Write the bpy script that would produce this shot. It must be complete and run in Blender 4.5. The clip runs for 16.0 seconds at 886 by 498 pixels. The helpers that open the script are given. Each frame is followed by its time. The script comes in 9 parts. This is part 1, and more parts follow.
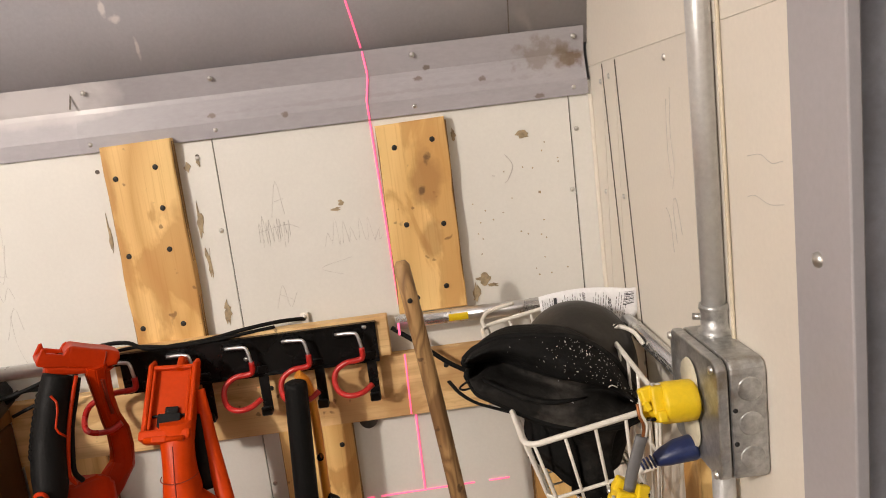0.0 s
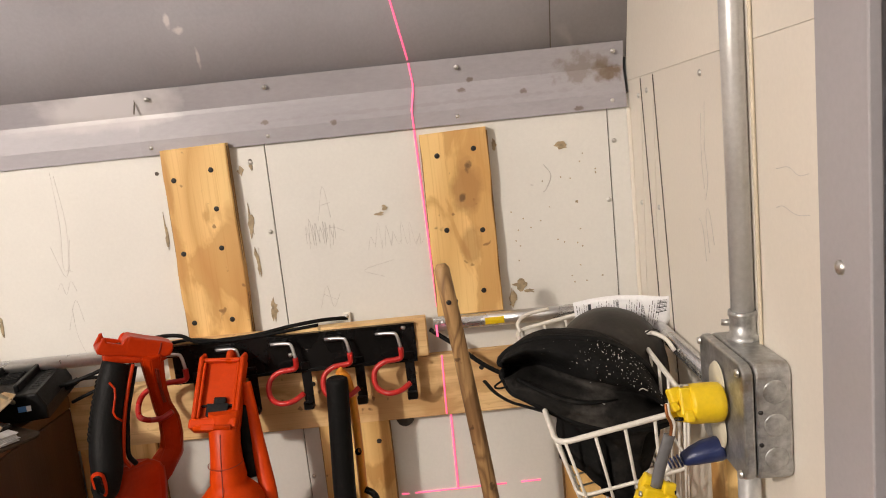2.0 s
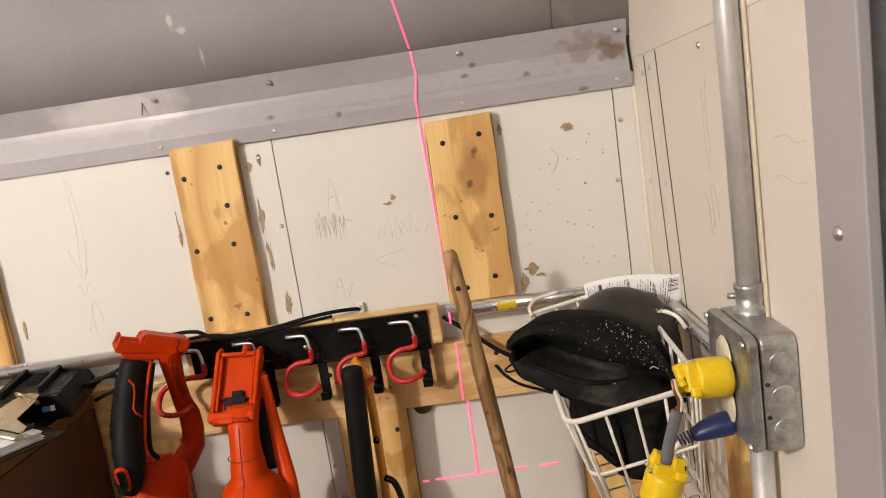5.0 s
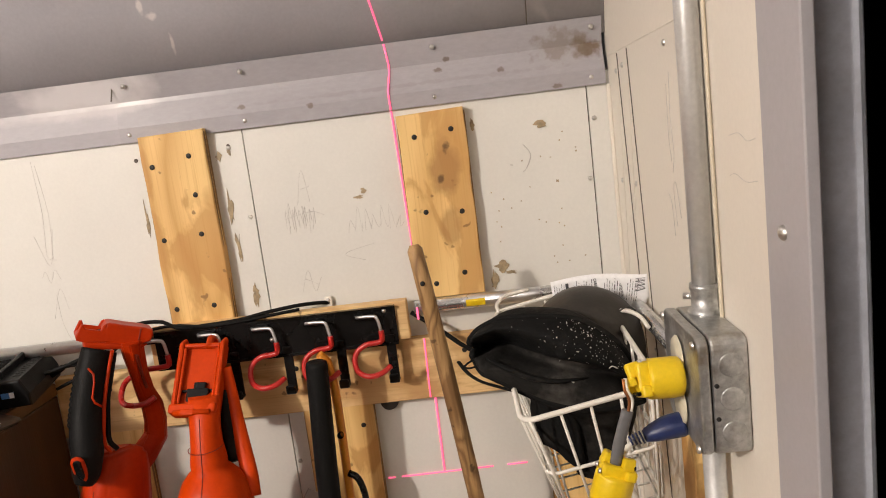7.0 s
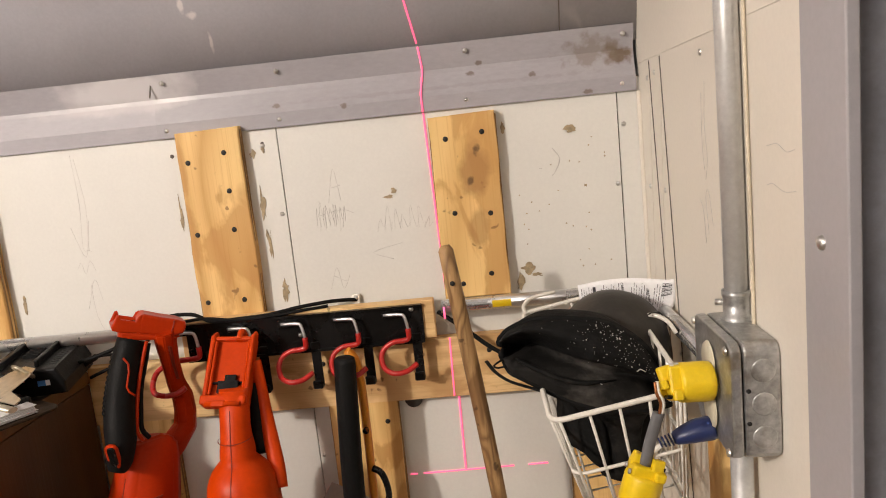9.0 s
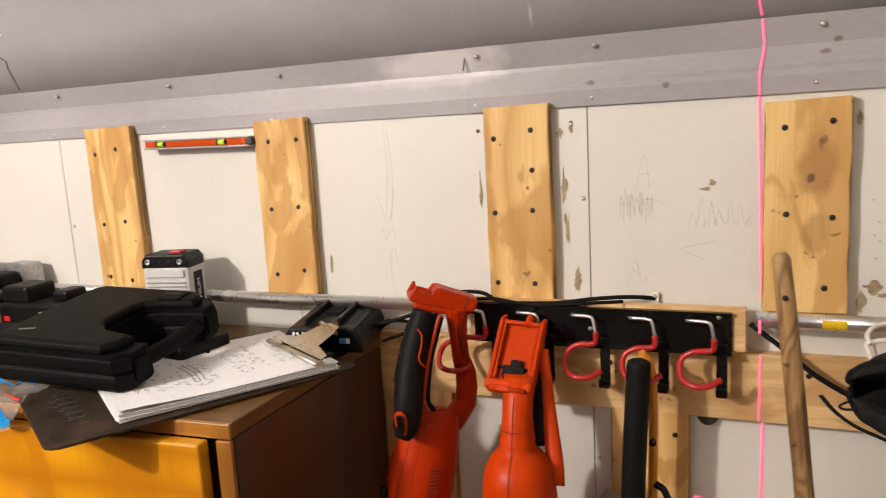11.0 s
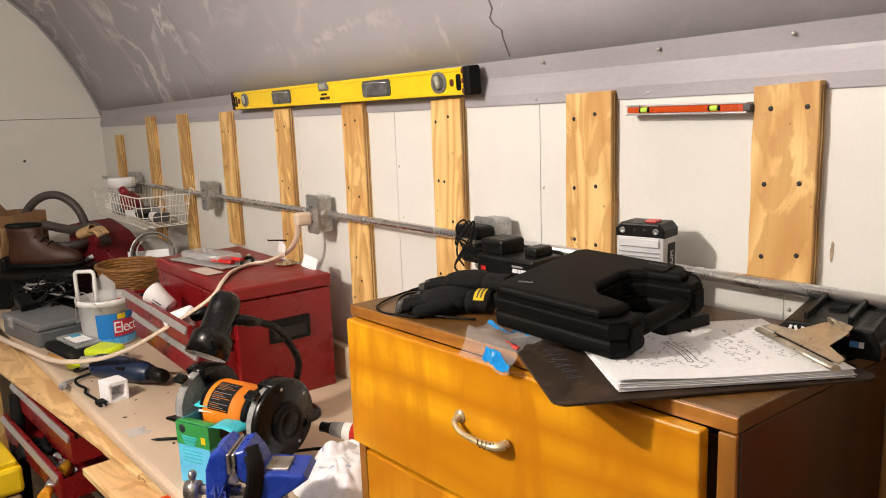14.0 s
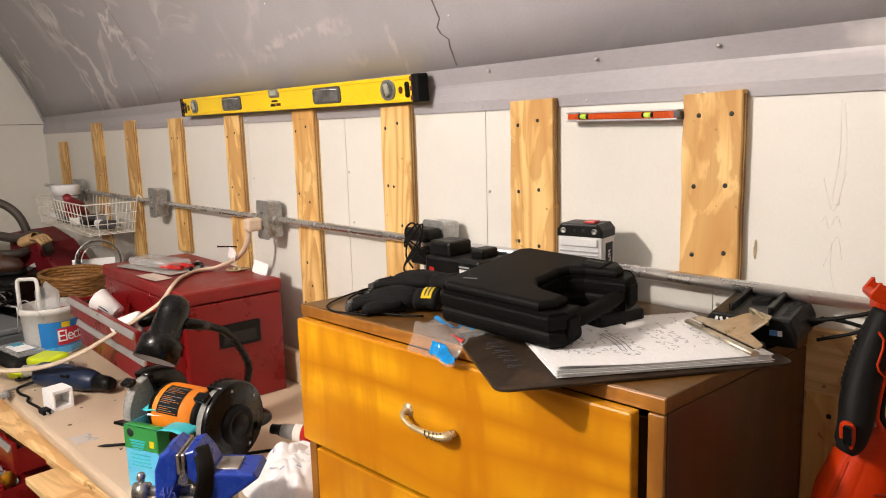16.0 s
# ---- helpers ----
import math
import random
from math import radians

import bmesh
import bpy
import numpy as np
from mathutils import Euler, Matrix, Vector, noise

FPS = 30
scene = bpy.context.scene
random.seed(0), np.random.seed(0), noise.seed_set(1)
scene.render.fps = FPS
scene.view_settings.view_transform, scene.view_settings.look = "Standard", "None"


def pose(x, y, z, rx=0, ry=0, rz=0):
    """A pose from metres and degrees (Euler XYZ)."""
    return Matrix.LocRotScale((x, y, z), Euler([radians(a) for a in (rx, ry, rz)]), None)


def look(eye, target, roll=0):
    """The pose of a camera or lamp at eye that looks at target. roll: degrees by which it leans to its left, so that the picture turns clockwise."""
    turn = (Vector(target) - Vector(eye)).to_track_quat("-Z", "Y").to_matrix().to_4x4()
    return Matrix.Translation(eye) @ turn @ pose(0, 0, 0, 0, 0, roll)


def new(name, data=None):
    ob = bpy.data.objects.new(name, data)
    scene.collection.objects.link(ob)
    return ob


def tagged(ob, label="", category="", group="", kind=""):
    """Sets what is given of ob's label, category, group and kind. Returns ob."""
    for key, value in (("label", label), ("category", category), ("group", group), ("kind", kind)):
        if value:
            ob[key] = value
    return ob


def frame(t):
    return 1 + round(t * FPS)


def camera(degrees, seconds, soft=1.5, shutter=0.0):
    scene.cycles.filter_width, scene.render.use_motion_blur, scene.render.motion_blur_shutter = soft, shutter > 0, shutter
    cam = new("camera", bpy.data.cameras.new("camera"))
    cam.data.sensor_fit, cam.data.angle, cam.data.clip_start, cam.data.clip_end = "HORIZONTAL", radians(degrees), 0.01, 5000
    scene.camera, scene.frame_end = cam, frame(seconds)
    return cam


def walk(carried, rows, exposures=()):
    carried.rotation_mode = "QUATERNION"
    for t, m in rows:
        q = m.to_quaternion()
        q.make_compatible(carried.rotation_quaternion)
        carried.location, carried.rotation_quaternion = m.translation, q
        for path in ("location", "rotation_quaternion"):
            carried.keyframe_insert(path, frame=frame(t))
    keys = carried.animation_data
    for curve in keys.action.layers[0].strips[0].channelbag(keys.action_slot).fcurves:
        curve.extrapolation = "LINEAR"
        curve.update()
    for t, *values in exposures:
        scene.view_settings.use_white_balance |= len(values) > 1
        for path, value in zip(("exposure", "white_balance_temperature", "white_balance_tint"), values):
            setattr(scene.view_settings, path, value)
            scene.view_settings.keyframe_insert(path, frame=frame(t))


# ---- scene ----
cam = camera(62.5, 16.0, 1.0, 0.2)
PATH = [
    (0, (0.011, 0.063, 1.593), (0.082, 2.033, 1.253), -6.9),
    (0.5, (0.005, 0.049, 1.591), (0.048, 2.022, 1.265), -6.6),
    (1, (0.002, 0.034, 1.593), (0.004, 2.01, 1.281), -5.9),
    (1.5, (0.001, 0.033, 1.589), (-0.018, 2.01, 1.285), -5.7),
    (2, (0.006, 0.029, 1.592), (-0.018, 2.007, 1.291), -5.9),
    (2.5, (0.013, 0.028, 1.591), (-0.011, 2.006, 1.292), -6.1),
    (3, (0.014, 0.027, 1.592), (-0.013, 2.005, 1.292), -6.4),
    (3.5, (0.015, 0.026, 1.59), (-0.023, 2.002, 1.287), -7.0),
    (5.8, (0.048, 0.03, 1.583), (-0.061, 2.002, 1.266), -8.7),
    (6, (0.055, 0.033, 1.583), (-0.048, 2.005, 1.267), -8.4),
    (6.5, (0.054, 0.038, 1.573), (-0.034, 2.01, 1.254), -7.6),
    (7, (0.056, 0.035, 1.574), (-0.023, 2.007, 1.254), -7.1),
    (7.5, (0.057, 0.03, 1.575), (-0.021, 2.003, 1.256), -6.7),
    (8, (0.05, 0.023, 1.578), (-0.037, 1.996, 1.259), -6.5),
    (8.2, (0.047, 0.024, 1.577), (-0.044, 1.997, 1.261), -6.3),
    (10.3, (-0.012, 0.014, 1.583), (-0.365, 1.956, 1.26), -3.0),
    (10.5, (-0.025, 0.018, 1.579), (-0.502, 1.934, 1.259), -2.9),
    (11, (-0.037, 0.07, 1.589), (-0.809, 1.886, 1.264), -3.2),
    (11.5, (-0.063, 0.096, 1.59), (-1.051, 1.802, 1.257), -2.3),
    (12, (-0.089, 0.088, 1.594), (-1.288, 1.652, 1.256), -2.1),
    (12.5, (-0.112, 0.084, 1.588), (-1.443, 1.533, 1.231), -2.5),
    (13, (-0.144, 0.068, 1.588), (-1.581, 1.407, 1.212), -2.3),
    (13.5, (-0.172, 0.04, 1.589), (-1.71, 1.267, 1.228), -2.0),
    (14, (-0.18, 0.032, 1.587), (-1.747, 1.225, 1.235), -2.1),
    (14.5, (-0.168, 0.029, 1.576), (-1.726, 1.234, 1.225), -2.0),
    (15, (-0.157, 0.024, 1.576), (-1.706, 1.241, 1.233), -1.8),
    (15.5, (-0.149, 0.016, 1.574), (-1.684, 1.253, 1.241), -1.6),
    (16, (-0.146, 0.012, 1.575), (-1.633, 1.31, 1.251), -1.6),
]
walk(cam, [(t, look(eye, target, roll)) for t, eye, target, roll in PATH])

# ---- world and light ----
world = bpy.data.worlds.new("world")
scene.world = world
world.use_nodes = True
world.node_tree.nodes["Background"].inputs[0].default_value = (0.8, 0.85, 1.0, 1)
world.node_tree.nodes["Background"].inputs[1].default_value = 0.02


def lamp(name, kind, energy, colour, m, size=0.1, size_y=None):
    data = bpy.data.lights.new(name, kind)
    data.energy, data.color = energy, colour
    if kind == "AREA":
        data.shape = "RECTANGLE"
        data.size, data.size_y = size, size_y or size
    else:
        data.shadow_soft_size = size
    ob = new(name, data)
    ob.matrix_world = m
    return ob


WARM = (1.0, 0.885, 0.775)
lamp("ceiling_bulb", "POINT", 116, WARM, pose(-1.36, -0.80, 2.24), 0.05)
# added fill that lifts the end wall and shadows; no fitting stands for it
lamp("tube_light", "AREA", 5, (1.0, 0.92, 0.84), look((-1.15, -1.15, 2.0), (0.1, 0.75, 1.5)), 1.0, 0.12)
scene.view_settings.exposure = 0.0


# ---- mesh helpers ----
def bm_box(sx, sy, sz, loc=(0, 0, 0), bevel=0.0, seg=2, rot=(0, 0, 0)):
    """A bevelled box, centred at loc."""
    bm = bmesh.new()
    bmesh.ops.create_cube(bm, size=1)
    bmesh.ops.scale(bm, vec=(sx, sy, sz), verts=bm.verts)
    if bevel:
        bmesh.ops.bevel(bm, geom=bm.edges[:], offset=min(bevel, 0.49 * min(sx, sy, sz)), segments=seg, affect="EDGES", profile=0.5)
    bmesh.ops.transform(bm, matrix=pose(*loc, *rot), verts=bm.verts)
    return bm


def bm_join(*parts):
    out = bmesh.new()
    for b in parts:
        me = bpy.data.meshes.new("tmp")
        b.to_mesh(me)
        out.from_mesh(me)
        bpy.data.meshes.remove(me)
        b.free()
    return out


def bm_move(bm, m):
    bmesh.ops.transform(bm, matrix=m, verts=bm.verts)
    return bm


def smooth_path(points, n=6):
    """Catmull-Rom through the points."""
    p = [Vector(q) for q in points]
    p = [2 * p[0] - p[1], *p, 2 * p[-1] - p[-2]]
    out = []
    for i in range(1, len(p) - 2):
        a, b, c, d = p[i - 1:i + 3]
        for k in range(n):
            t = k / n
            out.append(0.5 * (2 * b + (c - a) * t + (2 * a - 5 * b + 4 * c - d) * t * t + (3 * b - a - 3 * c + d) * t ** 3))
    out.append(p[-2])
    return out


def bm_tube(points, r, sides=8, caps=True, flat=1.0, closed=False, up=(0, 0, 1)):
    """A tube along points; r: a radius or one for each point; flat squeezes it along its own binormal."""
    bm = bmesh.new()
    pts = [Vector(p) for p in points]
    n = len(pts)
    rad = list(r) if isinstance(r, (list, tuple)) else [r] * n
    rings, ref = [], Vector(up)
    for i, p in enumerate(pts):
        if closed:
            d = (pts[(i + 1) % n] - pts[i - 1]).normalized()
        else:
            d = (pts[min(i + 1, n - 1)] - pts[max(i - 1, 0)]).normalized()
        if abs(d.dot(ref)) > 0.95:
            ref = Vector((1, 0, 0)) if abs(d.x) < 0.8 else Vector((0, 1, 0))
        s = d.cross(ref).normalized()
        u = s.cross(d).normalized()
        ref = u
        rings.append([bm.verts.new(p + rad[i] * (math.cos(2 * math.pi * k / sides) * s + flat * math.sin(2 * math.pi * k / sides) * u)) for k in range(sides)])
    for i in range(n if closed else n - 1):
        a, b = rings[i], rings[(i + 1) % n]
        for k in range(sides):
            bm.faces.new((a[k], a[(k + 1) % sides], b[(k + 1) % sides], b[k]))
    if caps and not closed:
        bm.faces.new(rings[0][::-1])
        bm.faces.new(rings[-1])
    for f in bm.faces:
        f.smooth = len(f.verts) == 4
    bmesh.ops.recalc_face_normals(bm, faces=bm.faces)
    return bm


def bm_lathe(profile, sides=24, axis="z", loc=(0, 0, 0), smooth=True):
    """A body of revolution from (radius, height) pairs."""
    bm = bmesh.new()
    rings = []
    for r, z in profile:
        if r < 1e-5:
            rings.append([bm.verts.new((0, 0, z))])
        else:
            rings.append([bm.verts.new((r * math.cos(2 * math.pi * k / sides), r * math.sin(2 * math.pi * k / sides), z)) for k in range(sides)])
    for a, b in zip(rings, rings[1:]):
        for k in range(sides):
            j = (k + 1) % sides
            if len(a) == 1 and len(b) == 1:
                continue
            if len(a) == 1:
                bm.faces.new((a[0], b[j], b[k]))
            elif len(b) == 1:
                bm.faces.new((a[k], a[j], b[0]))
            else:
                bm.faces.new((a[k], a[j], b[j], b[k]))
    for f in bm.faces:
        f.smooth = smooth
    bmesh.ops.recalc_face_normals(bm, faces=bm.faces)
    turn = {"z": pose(0, 0, 0), "x": pose(0, 0, 0, 0, 90, 0), "y": pose(0, 0, 0, -90, 0, 0)}[axis]
    return bm_move(bm, pose(*loc) @ turn)


def bm_prism(outline, depth, bevel=0.0, m=None, seg=2):
    """A plate with a 2D outline in x and z, of that depth along y, centred on y = 0."""
    bm = bmesh.new()
    front = [bm.verts.new((x, -depth / 2, z)) for x, z in outline]
    face = bm.faces.new(front)
    ext = bmesh.ops.extrude_face_region(bm, geom=[face])
    bmesh.ops.translate(bm, vec=(0, depth, 0), verts=[v for v in ext["geom"] if isinstance(v, bmesh.types.BMVert)])
    bmesh.ops.recalc_face_normals(bm, faces=bm.faces)
    if bevel:
        rim = [e for e in bm.edges if abs(e.verts[0].co.y - e.verts[1].co.y) < 1e-6]
        bmesh.ops.bevel(bm, geom=rim, offset=bevel, segments=seg, affect="EDGES", profile=0.5)
    return bm_move(bm, m) if m else bm


def bm_heights(nx, ny, fn):
    """A sheet: fn(u, v) gives a place for u, v from 0 to 1."""
    bm = bmesh.new()
    g = [[bm.verts.new(fn(i / nx, j / ny)) for j in range(ny + 1)] for i in range(nx + 1)]
    for i in range(nx):
        for j in range(ny):
            bm.faces.new((g[i][j], g[i + 1][j], g[i + 1][j + 1], g[i][j + 1])).smooth = True
    bmesh.ops.recalc_face_normals(bm, faces=bm.faces)
    return bm


def solidify(bm, t):
    bmesh.ops.solidify(bm, geom=bm.faces[:], thickness=t)
    return bm


def flat_slab(pts, z0, z1, bevel=0.0, seg=2):
    """A plate lying flat, with a plan outline in x and y."""
    b = bm_prism(pts, z1 - z0, bevel, None, seg)
    return bm_move(b, Matrix.Translation((0, 0, (z0 + z1) / 2)) @ Matrix(((1, 0, 0, 0), (0, 0, 1, 0), (0, -1, 0, 0), (0, 0, 0, 1))))


def arc(cx, cz, r, a0, a1, n=8):
    return [(cx + r * math.cos(radians(a0 + (a1 - a0) * k / n)), cz + r * math.sin(radians(a0 + (a1 - a0) * k / n))) for k in range(n + 1)]


def rounded(w, h, r, n=4, cx=0.0, cz=0.0):
    """A rounded rectangle's outline."""
    x, z = w / 2 - r, h / 2 - r
    out = []
    for sx, sz, a in ((1, 1, 0), (-1, 1, 90), (-1, -1, 180), (1, -1, 270)):
        out += arc(cx + sx * x, cz + sz * z, r, a, a + 90, n)
    return out


def mesh_of(name, bm, material):
    me = bpy.data.meshes.new(name)
    bm.to_mesh(me)
    bm.free()
    me.materials.append(material)
    return me


def thing(name, bm, material, label="", category="", group="", kind="", m=None):
    ob = new(name, mesh_of(name, bm, material))
    if m is not None:
        ob.matrix_world = m
    return tagged(ob, label, category, group, kind)


def empty(name, m, label="", category="", group="", kind=""):
    ob = new(name)
    ob.empty_display_size = 0.05
    ob.matrix_world = m
    return tagged(ob, label, category, group, kind)


def part(name, bm, material, parent, label="", m=None):
    ob = new(name, mesh_of(name, bm, material))
    ob.parent = parent
    if m is not None:
        ob.matrix_basis = m
    return tagged(ob, label)


def share(name, me, parent, m):
    """One more piece on mesh data that is there already."""
    ob = new(name, me)
    ob.parent = parent
    ob.matrix_basis = m
    return ob


# ---- materials ----
def mat(name, colour, rough=0.5, metal=0.0, vary=0.12, scale=18.0, fine=0.05, fine_scale=220.0, bump=0.15, bump_scale=160.0, second=None, patch=0.55, coat=0.0, stretch=(1, 1, 1), rough_vary=0.12, spread=0.15, alpha=1.0, sheen=0.0, spec=0.5):
    """A painted, moulded or metal surface: two scales of colour noise, gloss that varies, and a fine bump. second: the colour of worn or stained patches."""
    m = bpy.data.materials.new(name)
    m.use_nodes = True
    nt = m.node_tree
    b = nt.nodes["Principled BSDF"]
    b.inputs["Metallic"].default_value = metal
    b.inputs["Coat Weight"].default_value = coat
    b.inputs["Sheen Weight"].default_value = sheen
    b.inputs["Alpha"].default_value = alpha
    b.inputs["Specular IOR Level"].default_value = spec
    co = nt.nodes.new("ShaderNodeTexCoord")
    mp = nt.nodes.new("ShaderNodeMapping")
    mp.inputs["Scale"].default_value = stretch
    nt.links.new(co.outputs["Object"], mp.inputs[0])
    info = nt.nodes.new("ShaderNodeObjectInfo")
    off = nt.nodes.new("ShaderNodeVectorMath")
    off.operation = "ADD"
    wide = nt.nodes.new("ShaderNodeMath")
    wide.operation = "MULTIPLY"
    wide.inputs[1].default_value = 13.7
    nt.links.new(info.outputs["Random"], wide.inputs[0])
    nt.links.new(mp.outputs[0], off.inputs[0])
    nt.links.new(wide.outputs[0], off.inputs[1])

    def tex(s, detail=5.0):
        n = nt.nodes.new("ShaderNodeTexNoise")
        n.inputs["Scale"].default_value, n.inputs["Detail"].default_value, n.inputs["Roughness"].default_value = s, detail, 0.62
        nt.links.new(off.outputs[0], n.inputs["Vector"])
        return n

    def ramp(src, lo, hi, a, c):
        r = nt.nodes.new("ShaderNodeMapRange")
        r.inputs[1].default_value, r.inputs[2].default_value, r.inputs[3].default_value, r.inputs[4].default_value = lo, hi, a, c
        nt.links.new(src, r.inputs[0])
        return r.outputs[0]

    big, small = tex(scale), tex(fine_scale, 3.0)
    val = nt.nodes.new("ShaderNodeMath")
    val.operation = "MULTIPLY"
    nt.links.new(ramp(big.outputs[0], 0.3, 0.7, 1 - vary, 1 + vary), val.inputs[0])
    nt.links.new(ramp(small.outputs[0], 0.3, 0.7, 1 - fine, 1 + fine), val.inputs[1])
    hsv = nt.nodes.new("ShaderNodeHueSaturation")
    hsv.inputs["Color"].default_value = (*colour, 1)
    nt.links.new(val.outputs[0], hsv.inputs["Value"])
    out = hsv.outputs[0]
    if second:
        mix = nt.nodes.new("ShaderNodeMix")
        mix.data_type = "RGBA"
        mix.inputs["B"].default_value = (*second, 1)
        nt.links.new(out, mix.inputs["A"])
        spots = tex(scale * 0.45, 8.0)
        nt.links.new(ramp(spots.outputs[0], patch, patch + spread, 0, 1), mix.inputs["Factor"])
        out = mix.outputs["Result"]
    nt.links.new(out, b.inputs["Base Color"])
    nt.links.new(ramp(big.outputs[0], 0.3, 0.7, max(0.02, rough - rough_vary), min(1, rough + rough_vary)), b.inputs["Roughness"])
    if bump:
        bp = nt.nodes.new("ShaderNodeBump")
        bp.inputs["Strength"].default_value, bp.inputs["Distance"].default_value = bump, 0.002
        nt.links.new(tex(bump_scale, 4.0).outputs[0], bp.inputs["Height"])
        nt.links.new(bp.outputs[0], b.inputs["Normal"])
    return m


def wood(name, pale, dark, along="z", scale=9.0, rough=0.6, contrast=0.5, knots=True, coat=0.0, blotch=None):
    """Wood with flame-shaped grain that runs along one axis, fine pores and, for plywood, patches of resin stain."""
    m = bpy.data.materials.new(name)
    m.use_nodes = True
    nt = m.node_tree
    b = nt.nodes["Principled BSDF"]
    b.inputs["Coat Weight"].default_value = coat
    b.inputs["Coat Roughness"].default_value = 0.25
    co = nt.nodes.new("ShaderNodeTexCoord")
    info = nt.nodes.new("ShaderNodeObjectInfo")
    wide = nt.nodes.new("ShaderNodeMath")
    wide.operation = "MULTIPLY"
    wide.inputs[1].default_value = 9.3
    nt.links.new(info.outputs["Random"], wide.inputs[0])
    off = nt.nodes.new("ShaderNodeVectorMath")
    nt.links.new(co.outputs["Object"], off.inputs[0])
    nt.links.new(wide.outputs[0], off.inputs[1])

    def mapped(sx, sy, sz):
        mp = nt.nodes.new("ShaderNodeMapping")
        mp.inputs["Scale"].default_value = (sx, sy, sz)
        nt.links.new(off.outputs[0], mp.inputs[0])
        return mp.outputs[0]

    k = {"x": (0.16, 1, 1), "y": (1, 0.16, 1), "z": (1, 1, 0.16)}[along]

    def noise_at(vec, s, d, dist=0.0):
        n = nt.nodes.new("ShaderNodeTexNoise")
        n.inputs["Scale"].default_value, n.inputs["Detail"].default_value, n.inputs["Distortion"].default_value = s, d, dist
        nt.links.new(vec, n.inputs["Vector"])
        return n.outputs[0]

    rings = noise_at(mapped(*[q * 1.0 for q in k]), scale, 1.5, 0.4)
    saw = nt.nodes.new("ShaderNodeMath")
    saw.operation = "PINGPONG"
    mul = nt.nodes.new("ShaderNodeMath")
    mul.operation = "MULTIPLY"
    mul.inputs[1].default_value = 11.0
    nt.links.new(rings, mul.inputs[0])
    nt.links.new(mul.outputs[0], saw.inputs[0])
    saw.inputs[1].default_value = 0.5
    pores = noise_at(mapped(*[q * (0.12 if q < 1 else 1) for q in k]), 420, 3)
    ramp = nt.nodes.new("ShaderNodeValToRGB")
    ramp.color_ramp.elements[0].color = (*pale, 1)
    ramp.color_ramp.elements[1].color = (*[p * (1 - contrast) + d * contrast for p, d in zip(pale, dark)], 1)
    ramp.color_ramp.elements[0].position, ramp.color_ramp.elements[1].position = 0.12, 0.5
    nt.links.new(saw.outputs[0], ramp.inputs[0])
    col = ramp.outputs[0]

    def blend(col, fac_src, lo, hi, colour, top=1.0):
        r = nt.nodes.new("ShaderNodeMapRange")
        r.inputs[1].default_value, r.inputs[2].default_value, r.inputs[4].default_value = lo, hi, top
        nt.links.new(fac_src, r.inputs[0])
        mix = nt.nodes.new("ShaderNodeMix")
        mix.data_type = "RGBA"
        mix.inputs["B"].default_value = (*colour, 1)
        nt.links.new(r.outputs[0], mix.inputs["Factor"])
        nt.links.new(col, mix.inputs["A"])
        return mix.outputs["Result"]

    col = blend(col, pores, 0.52, 0.75, dark, 0.45 if knots else 0.16)
    if knots:
        col = blend(col, noise_at(mapped(*[0.38 if q < 1 else 1 for q in k]), 15, 5.0, 1.2), 0.50, 0.56, blotch or dark, 0.66)
        col = blend(col, noise_at(mapped(1, 1, 1), 55, 2), 0.7, 0.74, (dark[0] * 0.35, dark[1] * 0.3, dark[2] * 0.3), 0.7)
    else:
        col = blend(col, noise_at(mapped(*[0.5 if q < 1 else 1 for q in k]), 5.5, 2.5, 1.2), 0.46, 0.64, blotch or dark, 0.5)
        col = blend(col, noise_at(mapped(1.5, 1, 0.3), 9, 3.0, 0.8), 0.46, 0.66, blotch or dark, 0.8)
    nt.links.new(col, b.inputs["Base Color"])
    b.inputs["Roughness"].default_value = rough
    bp = nt.nodes.new("ShaderNodeBump")
    bp.inputs["Strength"].default_value, bp.inputs["Distance"].default_value = 0.25, 0.001
    nt.links.new(pores, bp.inputs["Height"])
    nt.links.new(bp.outputs[0], b.inputs["Normal"])
    return m


def glow(name, colour, power):
    m = bpy.data.materials.new(name)
    m.use_nodes = True
    b = m.node_tree.nodes["Principled BSDF"]
    b.inputs["Base Color"].default_value = (*colour, 1)
    b.inputs["Emission Color"].default_value = (*colour, 1)
    b.inputs["Emission Strength"].default_value = power
    return m


def clear(name, colour=(0.95, 0.97, 1.0), rough=0.12, alpha=0.28):
    """Thin clear plastic film."""
    m = mat(name, colour, rough, 0, 0.03, 30, bump=0.3, bump_scale=60, alpha=alpha)
    return m


